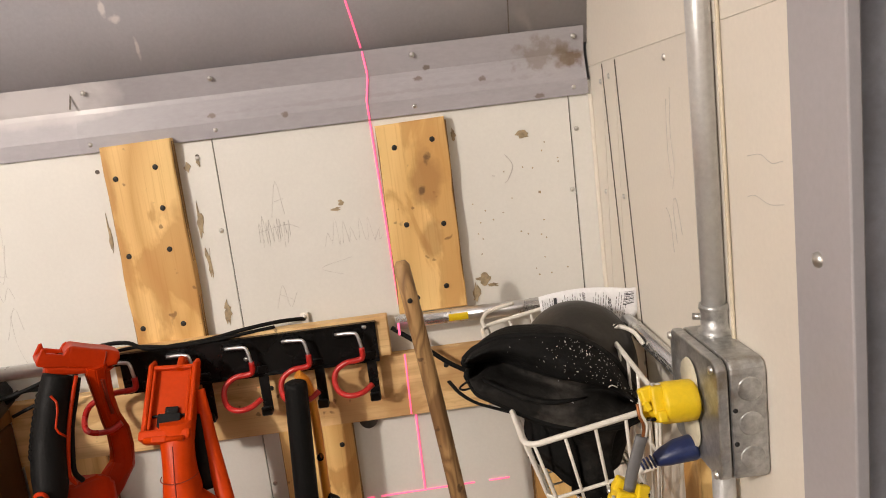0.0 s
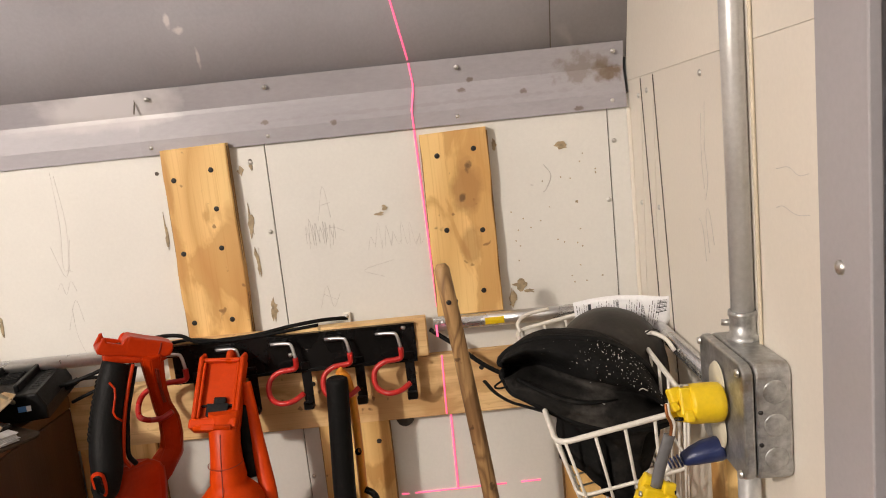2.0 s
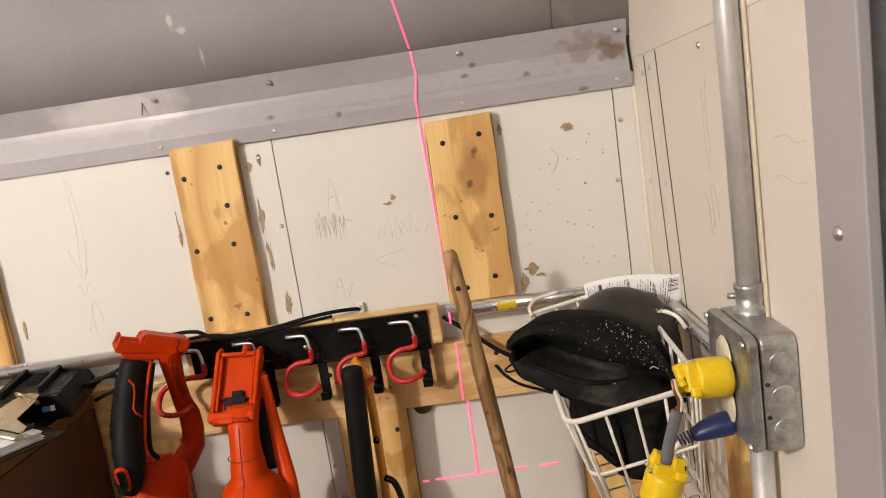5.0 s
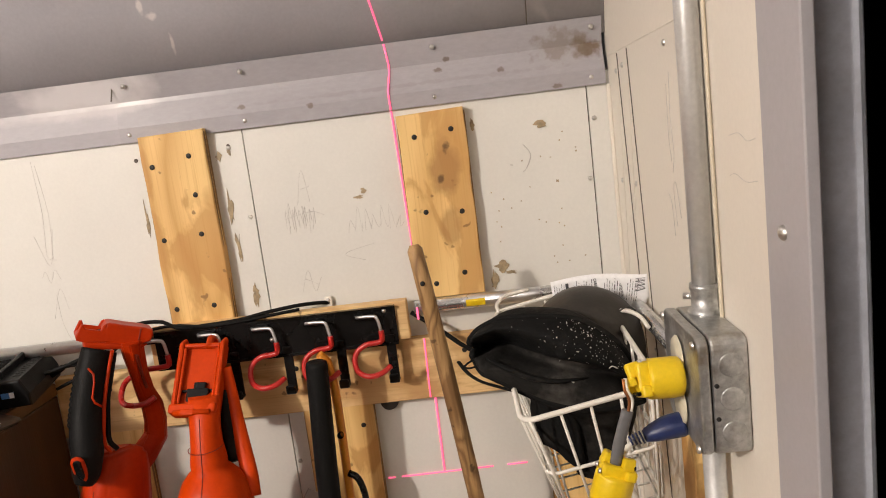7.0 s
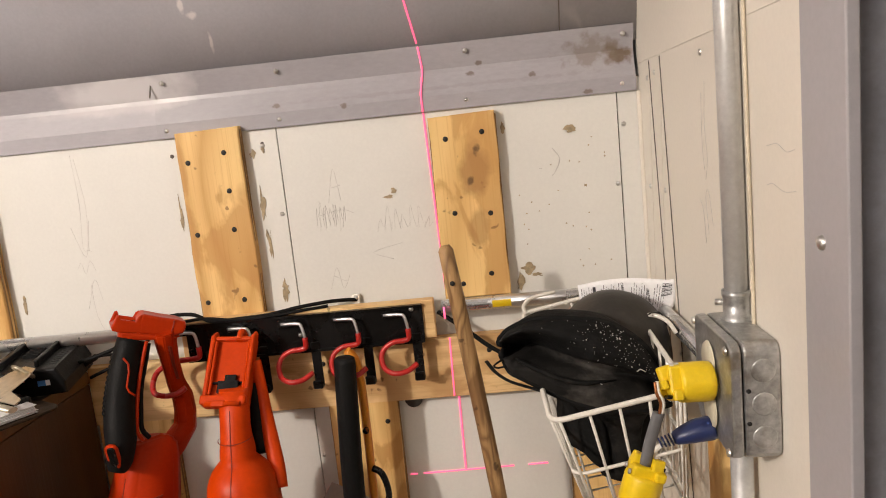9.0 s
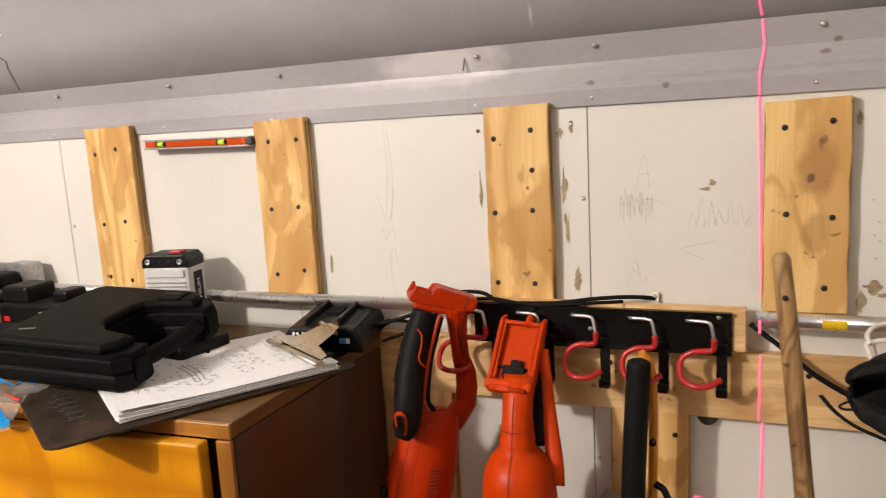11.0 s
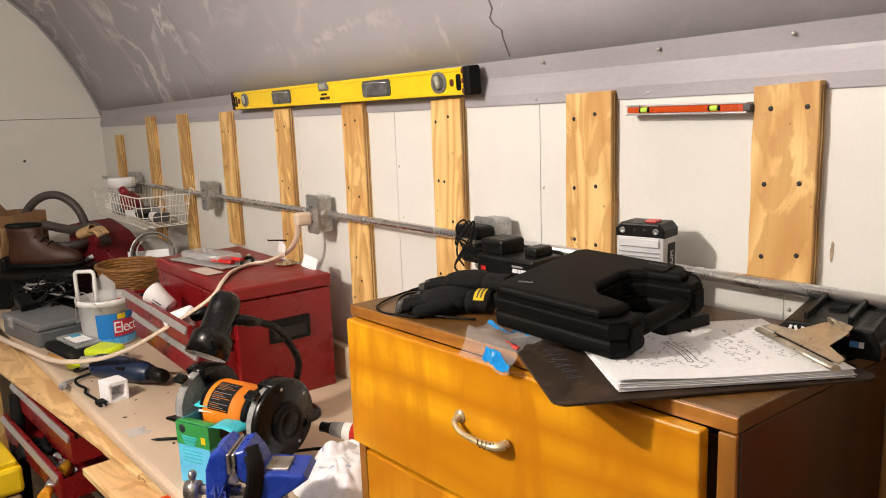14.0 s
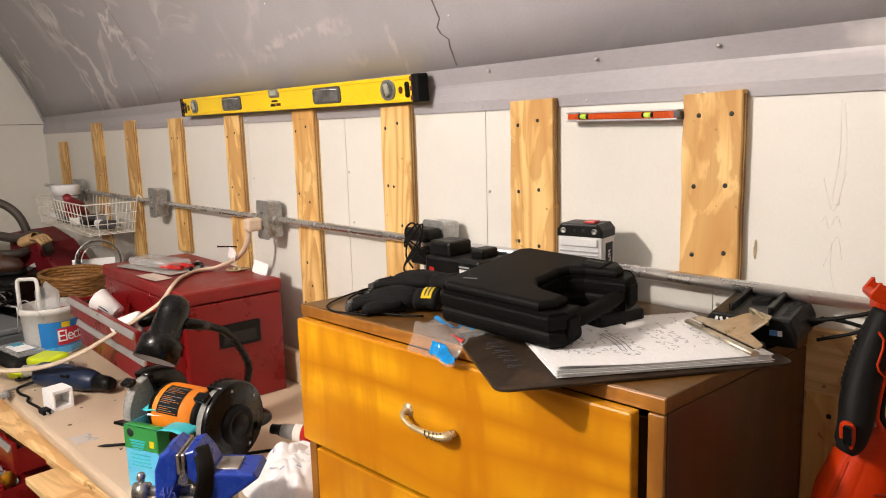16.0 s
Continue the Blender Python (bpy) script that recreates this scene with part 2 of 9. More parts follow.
def stain(m, centre, radii, colour, top=0.8, wobble=0.8, scale=40.0, soft=0.5):
    """One stain with a ragged outline at a place on the thing."""
    nt = m.node_tree
    b = nt.nodes["Principled BSDF"]
    src = b.inputs["Base Color"].links[0].from_socket
    co = nt.nodes.new("ShaderNodeTexCoord")
    mp = nt.nodes.new("ShaderNodeMapping")
    mp.vector_type = "TEXTURE"
    mp.inputs["Location"].default_value, mp.inputs["Scale"].default_value = centre, radii
    nt.links.new(co.outputs["Object"], mp.inputs[0])
    ln = nt.nodes.new("ShaderNodeVectorMath")
    ln.operation = "LENGTH"
    nt.links.new(mp.outputs[0], ln.inputs[0])
    n = nt.nodes.new("ShaderNodeTexNoise")
    n.inputs["Scale"].default_value, n.inputs["Detail"].default_value = scale, 6.0
    nt.links.new(co.outputs["Object"], n.inputs["Vector"])
    ma = nt.nodes.new("ShaderNodeMath")
    ma.operation = "MULTIPLY_ADD"
    ma.inputs[1].default_value = wobble * 2.5
    nt.links.new(n.outputs[0], ma.inputs[0])
    nt.links.new(ln.outputs["Value"], ma.inputs[2])
    r = nt.nodes.new("ShaderNodeMapRange")
    r.inputs[1].default_value, r.inputs[2].default_value, r.inputs[3].default_value, r.inputs[4].default_value = 1 + wobble * 1.25, 1 - soft + wobble * 1.25, 0.0, top
    nt.links.new(ma.outputs[0], r.inputs[0])
    mix = nt.nodes.new("ShaderNodeMix")
    mix.data_type = "RGBA"
    mix.inputs["B"].default_value = (*colour, 1)
    nt.links.new(r.outputs[0], mix.inputs["Factor"])
    nt.links.new(src, mix.inputs["A"])
    nt.links.new(mix.outputs["Result"], b.inputs["Base Color"])
    return m


PANEL = mat("white_panel", (0.74, 0.735, 0.69), 0.42, vary=0.035, scale=5, fine=0.02, bump=0.05, bump_scale=70, second=(0.62, 0.58, 0.50), patch=0.66, spread=0.25)
CREAM = mat("cream_panel", (0.76, 0.715, 0.63), 0.45, vary=0.04, scale=4, fine=0.02, bump=0.05, bump_scale=70, second=(0.6, 0.54, 0.44), patch=0.67, spread=0.25)
GREY = mat("grey_sheet", (0.40, 0.39, 0.405), 0.5, 0.0, vary=0.08, scale=6, fine=0.04, bump=0.08, bump_scale=90, second=(0.58, 0.565, 0.55), patch=0.6, spread=0.22)


def chalked(name, base, chalk):
    """Grey sheet with chalky tide lines and runs where water dried on it."""
    m = mat(name, base, 0.5, 0.0, vary=0.09, scale=5, fine=0.04, bump=0.08, bump_scale=90)
    nt = m.node_tree
    b = nt.nodes["Principled BSDF"]
    src = b.inputs["Base Color"].links[0].from_socket
    co = nt.nodes.new("ShaderNodeTexCoord")

    def noise_at(s, detail, dist, sc=(1, 1, 1), loc=(0, 0, 0)):
        mp = nt.nodes.new("ShaderNodeMapping")
        mp.inputs["Scale"].default_value, mp.inputs["Location"].default_value = sc, loc
        n = nt.nodes.new("ShaderNodeTexNoise")
        n.inputs["Scale"].default_value, n.inputs["Detail"].default_value, n.inputs["Distortion"].default_value = s, detail, dist
        nt.links.new(co.outputs["Object"], mp.inputs[0])
        nt.links.new(mp.outputs[0], n.inputs["Vector"])
        return n.outputs[0]

    def remap(v, a, c, d, e):
        r = nt.nodes.new("ShaderNodeMapRange")
        for k, q in enumerate((a, c, d, e)):
            r.inputs[k + 1].default_value = q
        nt.links.new(v, r.inputs[0])
        return r.outputs[0]

    def op(kind, p, q):
        n = nt.nodes.new("ShaderNodeMath")
        n.operation = kind
        for k, v in enumerate((p, q)):
            if isinstance(v, float):
                n.inputs[k].default_value = v
            else:
                nt.links.new(v, n.inputs[k])
        return n.outputs[0]

    field = noise_at(3.4, 7.0, 0.8)
    line = remap(op("ABSOLUTE", op("SUBTRACT", field, 0.52), 0.0), 0.0, 0.035, 1.0, 0.0)
    area = remap(noise_at(1.7, 3.0, 0.3, (1, 1, 1), (3, 1, 0)), 0.46, 0.58, 0.0, 1.0)
    runs = remap(noise_at(9.0, 4.0, 0.5, (1.0, 0.25, 0.25)), 0.60, 0.72, 0.0, 0.7)
    fac = op("MULTIPLY", op("MAXIMUM", line, runs), area)
    mix = nt.nodes.new("ShaderNodeMix")
    mix.data_type = "RGBA"
    mix.inputs["B"].default_value = (*chalk, 1)
    nt.links.new(op("MULTIPLY", fac, 0.9), mix.inputs["Factor"])
    nt.links.new(src, mix.inputs["A"])
    nt.links.new(mix.outputs["Result"], b.inputs["Base Color"])
    return m


CEIL = chalked("chalk_stained_sheet", (0.375, 0.368, 0.395), (0.74, 0.72, 0.70))
for cx, cz, rx, rz in ((-0.316, 1.768, 0.005, 0.010), (-0.306, 1.757, 0.008, 0.005), (-0.290, 1.724, 0.003, 0.012)):
    stain(CEIL, (cx, 0.97, cz), (rx, 0.5, rz), (0.74, 0.71, 0.68), 0.75, 0.9, 60)
for cx, cz, rx, rz, top in ((-1.908, 1.777, 0.030, 0.012, 0.7), (-1.85, 1.792, 0.045, 0.005, 0.8), (-1.807, 1.801, 0.030, 0.010, 0.85), (-1.75, 1.806, 0.040, 0.004, 0.8), (-1.712, 1.809, 0.020, 0.009, 0.85), (-1.66, 1.813, 0.035, 0.004, 0.7), (-1.60, 1.812, 0.030, 0.012, 0.85), (-1.55, 1.803, 0.030, 0.014, 0.7), (-1.389, 1.760, 0.006, 0.018, 0.8), (-1.380, 1.735, 0.004, 0.022, 0.85), (-1.362, 1.706, 0.006, 0.014, 0.8), (-1.53, 1.729, 0.025, 0.014, 0.55), (-2.14, 1.800, 0.05, 0.008, 0.6), (-2.05, 1.76, 0.012, 0.03, 0.5)):
    stain(CEIL, (cx, 0.95, cz), (1.5 * rx, 0.5, 1.5 * rz), (0.60, 0.57, 0.56), 0.55 * top, 1.6, 38, 1.0)
FLASH = mat("grey_flashing", (0.375, 0.362, 0.388), 0.45, 0.0, vary=0.1, scale=7, fine=0.05, bump=0.06, second=(0.27, 0.25, 0.235), patch=0.64, spread=0.1, stretch=(0.4, 1, 1))
stain(FLASH, (-0.425, 1.0, 1.674), (0.105, 1.0, 0.034), (0.66, 0.64, 0.65), 0.85, 0.5, 25)
stain(FLASH, (-0.46, 1.0, 1.655), (0.13, 1.0, 0.012), (0.52, 0.50, 0.50), 0.6, 0.5, 25)
stain(FLASH, (0.232, 1.0, 1.655), (0.020, 1.0, 0.016), (0.13, 0.075, 0.03), 0.85, 0.9, 70)
stain(FLASH, (0.20, 1.0, 1.66), (0.045, 1.0, 0.02), (0.22, 0.18, 0.14), 0.6, 1.2, 60)
stain(FLASH, (0.0, 1.0, 1.636), (0.26, 1.0, 0.0030), (0.22, 0.20, 0.18), 0.22, 1.2, 90)
for cx, cz in ((0.04, 1.65), (0.052, 1.662), (0.12, 1.64), (-0.13, 1.604), (-0.22, 1.634), (-0.13, 1.625), (0.19, 1.612)):
    stain(FLASH, (cx, 1.0, cz), (0.006, 1.0, 0.004), (0.16, 0.12, 0.09), 0.8, 0.9, 150)
GALV = mat("galvanised_steel", (0.62, 0.62, 0.61), 0.42, 0.5, vary=0.08, scale=30, fine=0.06, bump=0.06, second=(0.56, 0.55, 0.53), patch=0.62)
CONDUIT = mat("steel_conduit", (0.68, 0.68, 0.68), 0.28, 0.9, vary=0.05, scale=14, fine=0.04, bump=0.03, second=(0.52, 0.51, 0.49), patch=0.70)
ZINC = mat("zinc_box", (0.42, 0.425, 0.42), 0.40, 0.75, vary=0.25, scale=55, fine=0.14, bump=0.15, second=(0.27, 0.24, 0.195), patch=0.56)
SCREW = mat("screw_head", (0.66, 0.65, 0.62), 0.35, 0.9, bump=0.2)
DARKSCREW = mat("dark_screw", (0.02, 0.018, 0.016), 0.5, 0.3)
SEAM = mat("seam_gap", (0.12, 0.10, 0.085), 0.9)
PLY = wood("pine_plywood", (0.84, 0.58, 0.235), (0.54, 0.28, 0.072), "z", 7, contrast=0.75, blotch=(0.50, 0.25, 0.066))
PLYX = wood("pine_rail", (0.80, 0.56, 0.27), (0.43, 0.22, 0.08), "x", 8, contrast=0.4, blotch=(0.52, 0.29, 0.11))
PLYEDGE = mat("plywood_edge", (0.30, 0.18, 0.075), 0.8, vary=0.3, scale=30, fine=0.25, fine_scale=90, bump=0.5, stretch=(30, 30, 1))
VARNISH = wood("varnished_birch", (0.84, 0.415, 0.010), (0.48, 0.16, 0.002), "x", 3.2, rough=0.32, contrast=0.8, knots=False, coat=0.15, blotch=(0.50, 0.175, 0.003))
VARNTOP = wood("varnished_edge", (0.44, 0.19, 0.028), (0.20, 0.075, 0.011), "x", 7, rough=0.36, contrast=0.5, knots=False, coat=0.15)
# a darker varnish for the top's upper face than for its front edge
VARNDARK = wood("brown_top", (0.170, 0.080, 0.014), (0.085, 0.036, 0.006), "x", 6, rough=0.42, contrast=0.5, knots=False, coat=0.1)
# the dresser's varnish with the shade of its right side put into the colour
CARCASS = wood("shade_dark_varnish", (0.070, 0.028, 0.0055), (0.034, 0.013, 0.003), "z", 5, rough=0.45, contrast=0.5, knots=False, coat=0.08)
HANDLEWOOD = wood("ash_handle", (0.46, 0.28, 0.12), (0.13, 0.06, 0.02), "z", 30, rough=0.55, contrast=0.75, blotch=(0.16, 0.075, 0.025))
BLACK = mat("black_plastic", (0.006, 0.006, 0.0063), 0.40, spec=0.18, vary=0.2, bump=0.2, bump_scale=300, second=(0.022, 0.021, 0.02), patch=0.64)
SOFTBLACK = mat("black_rubber", (0.006, 0.006, 0.006), 0.62, spec=0.15, vary=0.2, bump=0.3, bump_scale=260, second=(0.024, 0.023, 0.022), patch=0.62)
STEELBLACK = mat("black_enamel", (0.006, 0.0058, 0.006), 0.26, 0.0, spec=0.3, vary=0.2, bump=0.1)
ORANGE = mat("orange_plastic", (0.46, 0.030, 0.002), 0.42, vary=0.10, bump=0.08, second=(0.34, 0.022, 0.002), patch=0.60, spec=0.16)
ORANGE2 = mat("bright_orange_plastic", (0.56, 0.046, 0.001), 0.40, vary=0.10, bump=0.08, second=(0.44, 0.034, 0.002), patch=0.62, spec=0.16)
REDGRIP = mat("red_vinyl", (0.48, 0.020, 0.016), 0.35, vary=0.08, bump=0.06)
WIRE = mat("white_coated_wire", (0.80, 0.77, 0.70), 0.4, vary=0.05, second=(0.5, 0.42, 0.3), patch=0.68)
YELLOW = mat("yellow_plastic", (0.80, 0.56, 0.012), 0.4, vary=0.05, bump=0.1)
NAVY = mat("navy_plastic", (0.014, 0.026, 0.10), 0.4, vary=0.1)
PAPER = mat("white_paper", (0.91, 0.915, 0.93), 0.75, vary=0.02, bump=0.05)
INK = mat("ink", (0.05, 0.05, 0.06), 0.8)

# ---- the room ----
XE, XW, YN, YS = 0.256, -4.42, 1.0, -1.6
MID = (YN + YS) / 2


def shell_profile():
    """The roof's half profile, from the top of the wall to the ridge: (y, z)."""
    return [(1.006, 1.672), (0.968, 1.772), (0.905, 1.90), (0.833, 2.024), (0.745, 2.14), (0.63, 2.245), (0.46, 2.345), (0.22, 2.42), (-0.05, 2.455), (MID, 2.46)]


# the floor stays out of view; coloured dark to keep bounce light low
floor = thing("floor", bm_box(XE - XW + 1.6, YN - YS + 0.4, 0.05, ((XE + XW) / 2 + 0.4, MID, -0.025)), wood("floor_plywood", (0.16, 0.105, 0.06), (0.08, 0.05, 0.028), "x", 5), "unseen plywood floor, darkened to cut bounce light", "floor", kind="structure")

# north wall: a backing with narrow white panels, a dark joint between them
wall_n = thing("wall_north", bm_box(XE - XW + 0.3, 0.06, 1.626, ((XE + XW) / 2, YN + 0.034, 0.813)), SEAM, "white panelled wall with plywood battens", "wall", kind="structure")
SEAMS = [XE + 0.1, 0.226, -0.226, -0.676, -1.145, -1.62, -2.12, -2.66, -3.20, -3.90, XW - 0.05]
for a, b in zip(SEAMS, SEAMS[1:]):
    part("panel", bm_box(a - b - 0.0016, 0.004, 1.624, ((a + b) / 2, YN + 0.002, 0.812)), PANEL, wall_n)
screw_me = mesh_of("screw", bm_lathe([(0.0, 0.0022), (0.0010, 0.0022), (0.0027, 0.0015), (0.0033, 0.0)], 10), SCREW)
FACE_N = pose(0, 0, 0, 90, 0, 0)
for x, z in ((-0.233, 1.491), (0.221, 1.488), (0.233, 1.565), (-0.215, 1.30), (-0.668, 1.31), (-1.137, 1.455), (-1.61, 1.48), (-1.60, 1.36), (-0.247, 1.585), (-0.22, 1.14), (-2.1, 1.45), (-2.65, 1.47), (0.215, 1.15)):
    share("screw", screw_me, wall_n, pose(x, YN, z) @ FACE_N)

# corner strip and east wall
trim_c = thing("trim", bm_box(0.005, 0.006, 1.606, (XE - 0.0025, YN - 0.0035, 0.803), 0.0015), CREAM, "cream corner strip between two walls", "trim", kind="structure")
wall_e = thing("wall_east", bm_box(0.034, YN - 0.49, 2.5, (XE + 0.0212, (YN + 0.49) / 2 + 0.03, 1.25)), SEAM, "cream panelled end wall beside a doorway", "wall", kind="structure")
# panels whose joints lean a little, and a long panel above them
for bounds in ([(1.03, 0), (1.125, 0), (0.9345, 1.640), (0.9345 + 0.1, 1.640)], [(1.122, 0), (1.060, 0), (0.8755, 1.640), (0.9315, 1.640)], [(1.0575, 0), (0.47, 0), (0.47, 1.640), (0.8730, 1.640)]):
    part("panel", bm_prism(bounds, 0.004, 0.0, pose(XE + 0.002, 0, 0) @ pose(0, 0, 0, 0, 0, 90)), CREAM, wall_e)
part("panel", bm_box(0.004, 0.56, 0.858, (XE + 0.002, 0.75, 1.6404 + 0.429)), CREAM, wall_e)
for y, tilt in ((0.9330, 6.62), (0.8743, 6.42)):
    part("joint", bm_box(0.001, 0.0026, 1.60, (0, 0, -0.80)), SEAM, wall_e, "dark joint between panels", pose(XE - 0.0002, y, 1.638, -tilt, 0, 0))
FACE_E = pose(0, 0, 0, 0, -90, 0)
for y, z in ((0.709, 1.626), (0.945, 1.618), (0.962, 1.484), (0.905, 1.622), (0.878, 1.486), (0.84, 1.30)):
    share("screw", screw_me, wall_e, pose(XE, y, z) @ FACE_E)

# doorway in the east wall: steel jamb, lintel and a black box beyond it
jamb_m = mat("jamb_paint", (0.385, 0.37, 0.385), 0.5, vary=0.06, scale=5, fine=0.03, bump=0.1, second=(0.25, 0.235, 0.235), patch=0.64)
door_m = mat("door_steel", (0.72, 0.76, 0.86), 0.45, 0.0, vary=0.2, scale=14, fine=0.06, bump=0.15, bump_scale=80)
jamb = thing("trim", bm_box(0.008, 0.060, 2.12, (XE + 0.0025, 0.4565, 1.06), 0.0012), jamb_m, "grey painted steel door jamb", "door jamb", kind="structure")
share("screw", mesh_of("screw", bm_lathe([(0, 0.003), (0.002, 0.003), (0.0044, 0.0015), (0.0048, 0)], 12), SCREW), jamb, pose(XE - 0.0015, 0.4595, 1.491) @ FACE_E)
door = thing("door_1", bm_box(0.042, 0.046, 2.06, (XE + 0.0262, 0.475, 1.04), 0.010, 4), door_m, "edge of an open blue-grey steel door", "door", kind="structure")
thing("wall_east_low", bm_box(0.08, 1.27, 2.5, (XE + 0.044, -0.965, 1.25)), CREAM, "cream end wall past the doorway", "wall", kind="structure")
thing("wall_east_lintel", bm_box(0.08, 0.82, 0.42, (XE + 0.044, 0.08, 2.31)), CREAM, "wall above the doorway", "wall", kind="structure")
# added box, coloured near black to stand for the darkness past the doorway
dark_m = mat("painted_dark", (0.003, 0.003, 0.0033), 1.0, spec=0.0)
beyond = thing("wall_beyond", bm_box(0.05, 1.4, 2.6, (XE + 0.95, 0.1, 1.3)), dark_m, "added black box for the dark beyond the doorway", "wall", kind="structure")
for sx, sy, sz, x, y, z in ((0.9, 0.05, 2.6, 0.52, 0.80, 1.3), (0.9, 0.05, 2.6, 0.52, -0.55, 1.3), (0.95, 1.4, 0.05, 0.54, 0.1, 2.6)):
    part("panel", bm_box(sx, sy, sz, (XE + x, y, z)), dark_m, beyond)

# the end wall is a little out of square
SKEW = Matrix.Translation((XE, YN, 0)) @ pose(0, 0, 0, 0, 0, -1.83) @ Matrix.Translation((-XE, -YN, 0))
for o in (wall_e, jamb, door):
    o.matrix_world = SKEW @ o.matrix_world

# west and south walls close the place
wall_w = thing("wall_west", bm_box(0.08, YN - YS + 0.3, 2.55, (XW - 0.044, MID, 1.27)), SEAM, "white panelled far end wall", "wall", kind="structure")
for (a, b), (c, d) in (((1.04, -0.4), (0, 1.655)), ((-0.4, -1.64), (0, 1.655)), ((1.04, 0.30), (1.658, 2.52)), ((0.30, -1.64), (1.658, 2.52))):
    part("panel", bm_box(0.004, a - b - 0.0025, d - c, (XW + 0.002, (a + b) / 2, (c + d) / 2), 0.0006, 1), PANEL, wall_w)
big_screw = mesh_of("screw", bm_lathe([(0, 0.003), (0.003, 0.003), (0.006, 0.0015), (0.0066, 0)], 8), DARKSCREW)
for y, z in ((0.55, 1.80), (0.45, 1.74), (0.62, 1.45), (0.33, 1.62), (0.75, 1.28), (0.2, 1.9)):
    share("screw", big_screw, wall_w, pose(XW + 0.004, y, z) @ pose(0, 0, 0, 0, 90, 0))
# never in view: its dark colour is there to weaken bounced light
thing("wall_south", bm_box(XE - XW + 0.3, 0.08, 1.72, ((XE + XW) / 2, YS - 0.04, 0.86)), wood("low_bounce_wood", (0.11, 0.07, 0.038), (0.05, 0.03, 0.016), "x", 5), "added unseen wall behind the camera, dark to cut bounce light", "wall", kind="structure")

# curved ceiling: sheets with joints, one mesh
prof = shell_profile()
full = prof + [(2 * MID - y, z) for y, z in prof[-2::-1]]
bm = bmesh.new()
n = 12
rows = [[bm.verts.new((XE + 0.05 + (XW - XE - 0.1) * i / n, y, z)) for y, z in full] for i in range(n + 1)]
for p, q in zip(rows, rows[1:]):
    for k in range(len(full) - 1):
        bm.faces.new((p[k], p[k + 1], q[k + 1], q[k])).smooth = True
bmesh.ops.recalc_face_normals(bm, faces=bm.faces)
ceil = thing("ceiling", solidify(bm, 0.004), CEIL, "grey sheet ceiling, curved, with chalky white stains", "ceiling", kind="structure")


def on_ceiling(f, x, lift=0.0045):
    """A place on the curved ceiling: f runs along its profile from the wall, in vertices."""
    k = min(int(f), len(full) - 2)
    (y0, z0), (y1, z1) = full[k], full[k + 1]
    u = f - k
    d = Vector((0, y1 - y0, z1 - z0)).normalized()
    nrm = Vector((0, -d.z, d.y))
    if nrm.z > 0:
        nrm = -nrm
    return Vector((x, y0 + (y1 - y0) * u, z0 + (z1 - z0) * u)) + nrm * lift


def ribbon(points, w, across):
    bm = bmesh.new()
    a = [(bm.verts.new(Vector(p) - across * w / 2), bm.verts.new(Vector(p) + across * w / 2)) for p in points]
    for p, q in zip(a, a[1:]):
        bm.faces.new((p[0], p[1], q[1], q[0]))
    bmesh.ops.recalc_face_normals(bm, faces=bm.faces)
    return bm


X1 = Vector((1, 0, 0))
seams = []
for x, w in ((0.158, 0.0016), (-2.742, 0.0022)):
    seams.append(ribbon([on_ceiling(0.2 * k, x) for k in range(1, 80)], w, X1))
# the opened joint by the middle: a crooked crack with a torn edge
crack = [on_ceiling(0.25 + 0.12 * k, -1.2135 - 0.0012 * k + (0.004 if 3 < k < 6 else 0) - (0.016 if k in (5, 6) else 0)) for k in range(40)]
seams.append(ribbon(crack[:16], 0.0045, X1))
seams.append(ribbon(crack[15:], 0.0020, X1))
part("joint", bm_join(*seams), SEAM, ceil, "dark joints between the sheets")
for f, x in ((1.1, -1.195), (1.35, -1.215), (1.5, -2.64), (0.7, -2.68), (2.2, -1.25), (2.0, 0.14), (1.0, 0.175), (2.6, -0.9), (1.9, -1.8)):
    share("screw", screw_me, ceil, Matrix.Translation(on_ceiling(f, x, 0.004)) @ pose(0, 0, 0, 68, 0, 0))
thing("trim", bm_join(*[bm_tube([on_ceiling(0.2 * k, XW + 0.028, 0.006) for k in range(0, 80)], 0.022, 4, flat=0.3)]), FLASH, "grey corner trim where the ceiling meets the far wall", "trim", kind="structure")
thing("trim", bm_join(*[bm_tube([on_ceiling(0.2 * k, XE - 0.0005, 0.003) for k in range(0, 40)], 0.0022, 4, flat=0.5)]), SEAM, "dark sealed joint where the ceiling meets the end wall", "joint", kind="structure")

# ---- along the north wall ----
# flashing at the top of the wall: a flat strip below, a strip that leans back to the cove and one that follows the ceiling
def flashing(x0, x1, proud=0.0):
    prof2 = [(0.998 - proud, 1.607), (0.9972 - proud, 1.626), (0.9985 - proud, 1.631), (1.0045 - proud, 1.654), (1.0052 - proud, 1.660), (1.0035 - proud, 1.666), (0.9955 - proud, 1.691)]
    bm = bmesh.new()
    a = [bm.verts.new((x0, y, z)) for y, z in prof2]
    b = [bm.verts.new((x1, y, z)) for y, z in prof2]
    for k in range(len(prof2) - 1):
        bm.faces.new((a[k], a[k + 1], b[k + 1], b[k]))
    bmesh.ops.recalc_face_normals(bm, faces=bm.faces)
    return solidify(bm, 0.0015)


fl = thing("trim", flashing(-0.385, 0.2510, 0.0015), FLASH, "grey sheet-metal flashing, stained, screwed along the wall top", "flashing", kind="structure")
part("lap_gap", bm_box(0.0016, 0.001, 0.030, (-0.3852, 0.9965, 1.676), rot=(-18, 4, 0)), SEAM, fl, "dark gap at the lap joint")
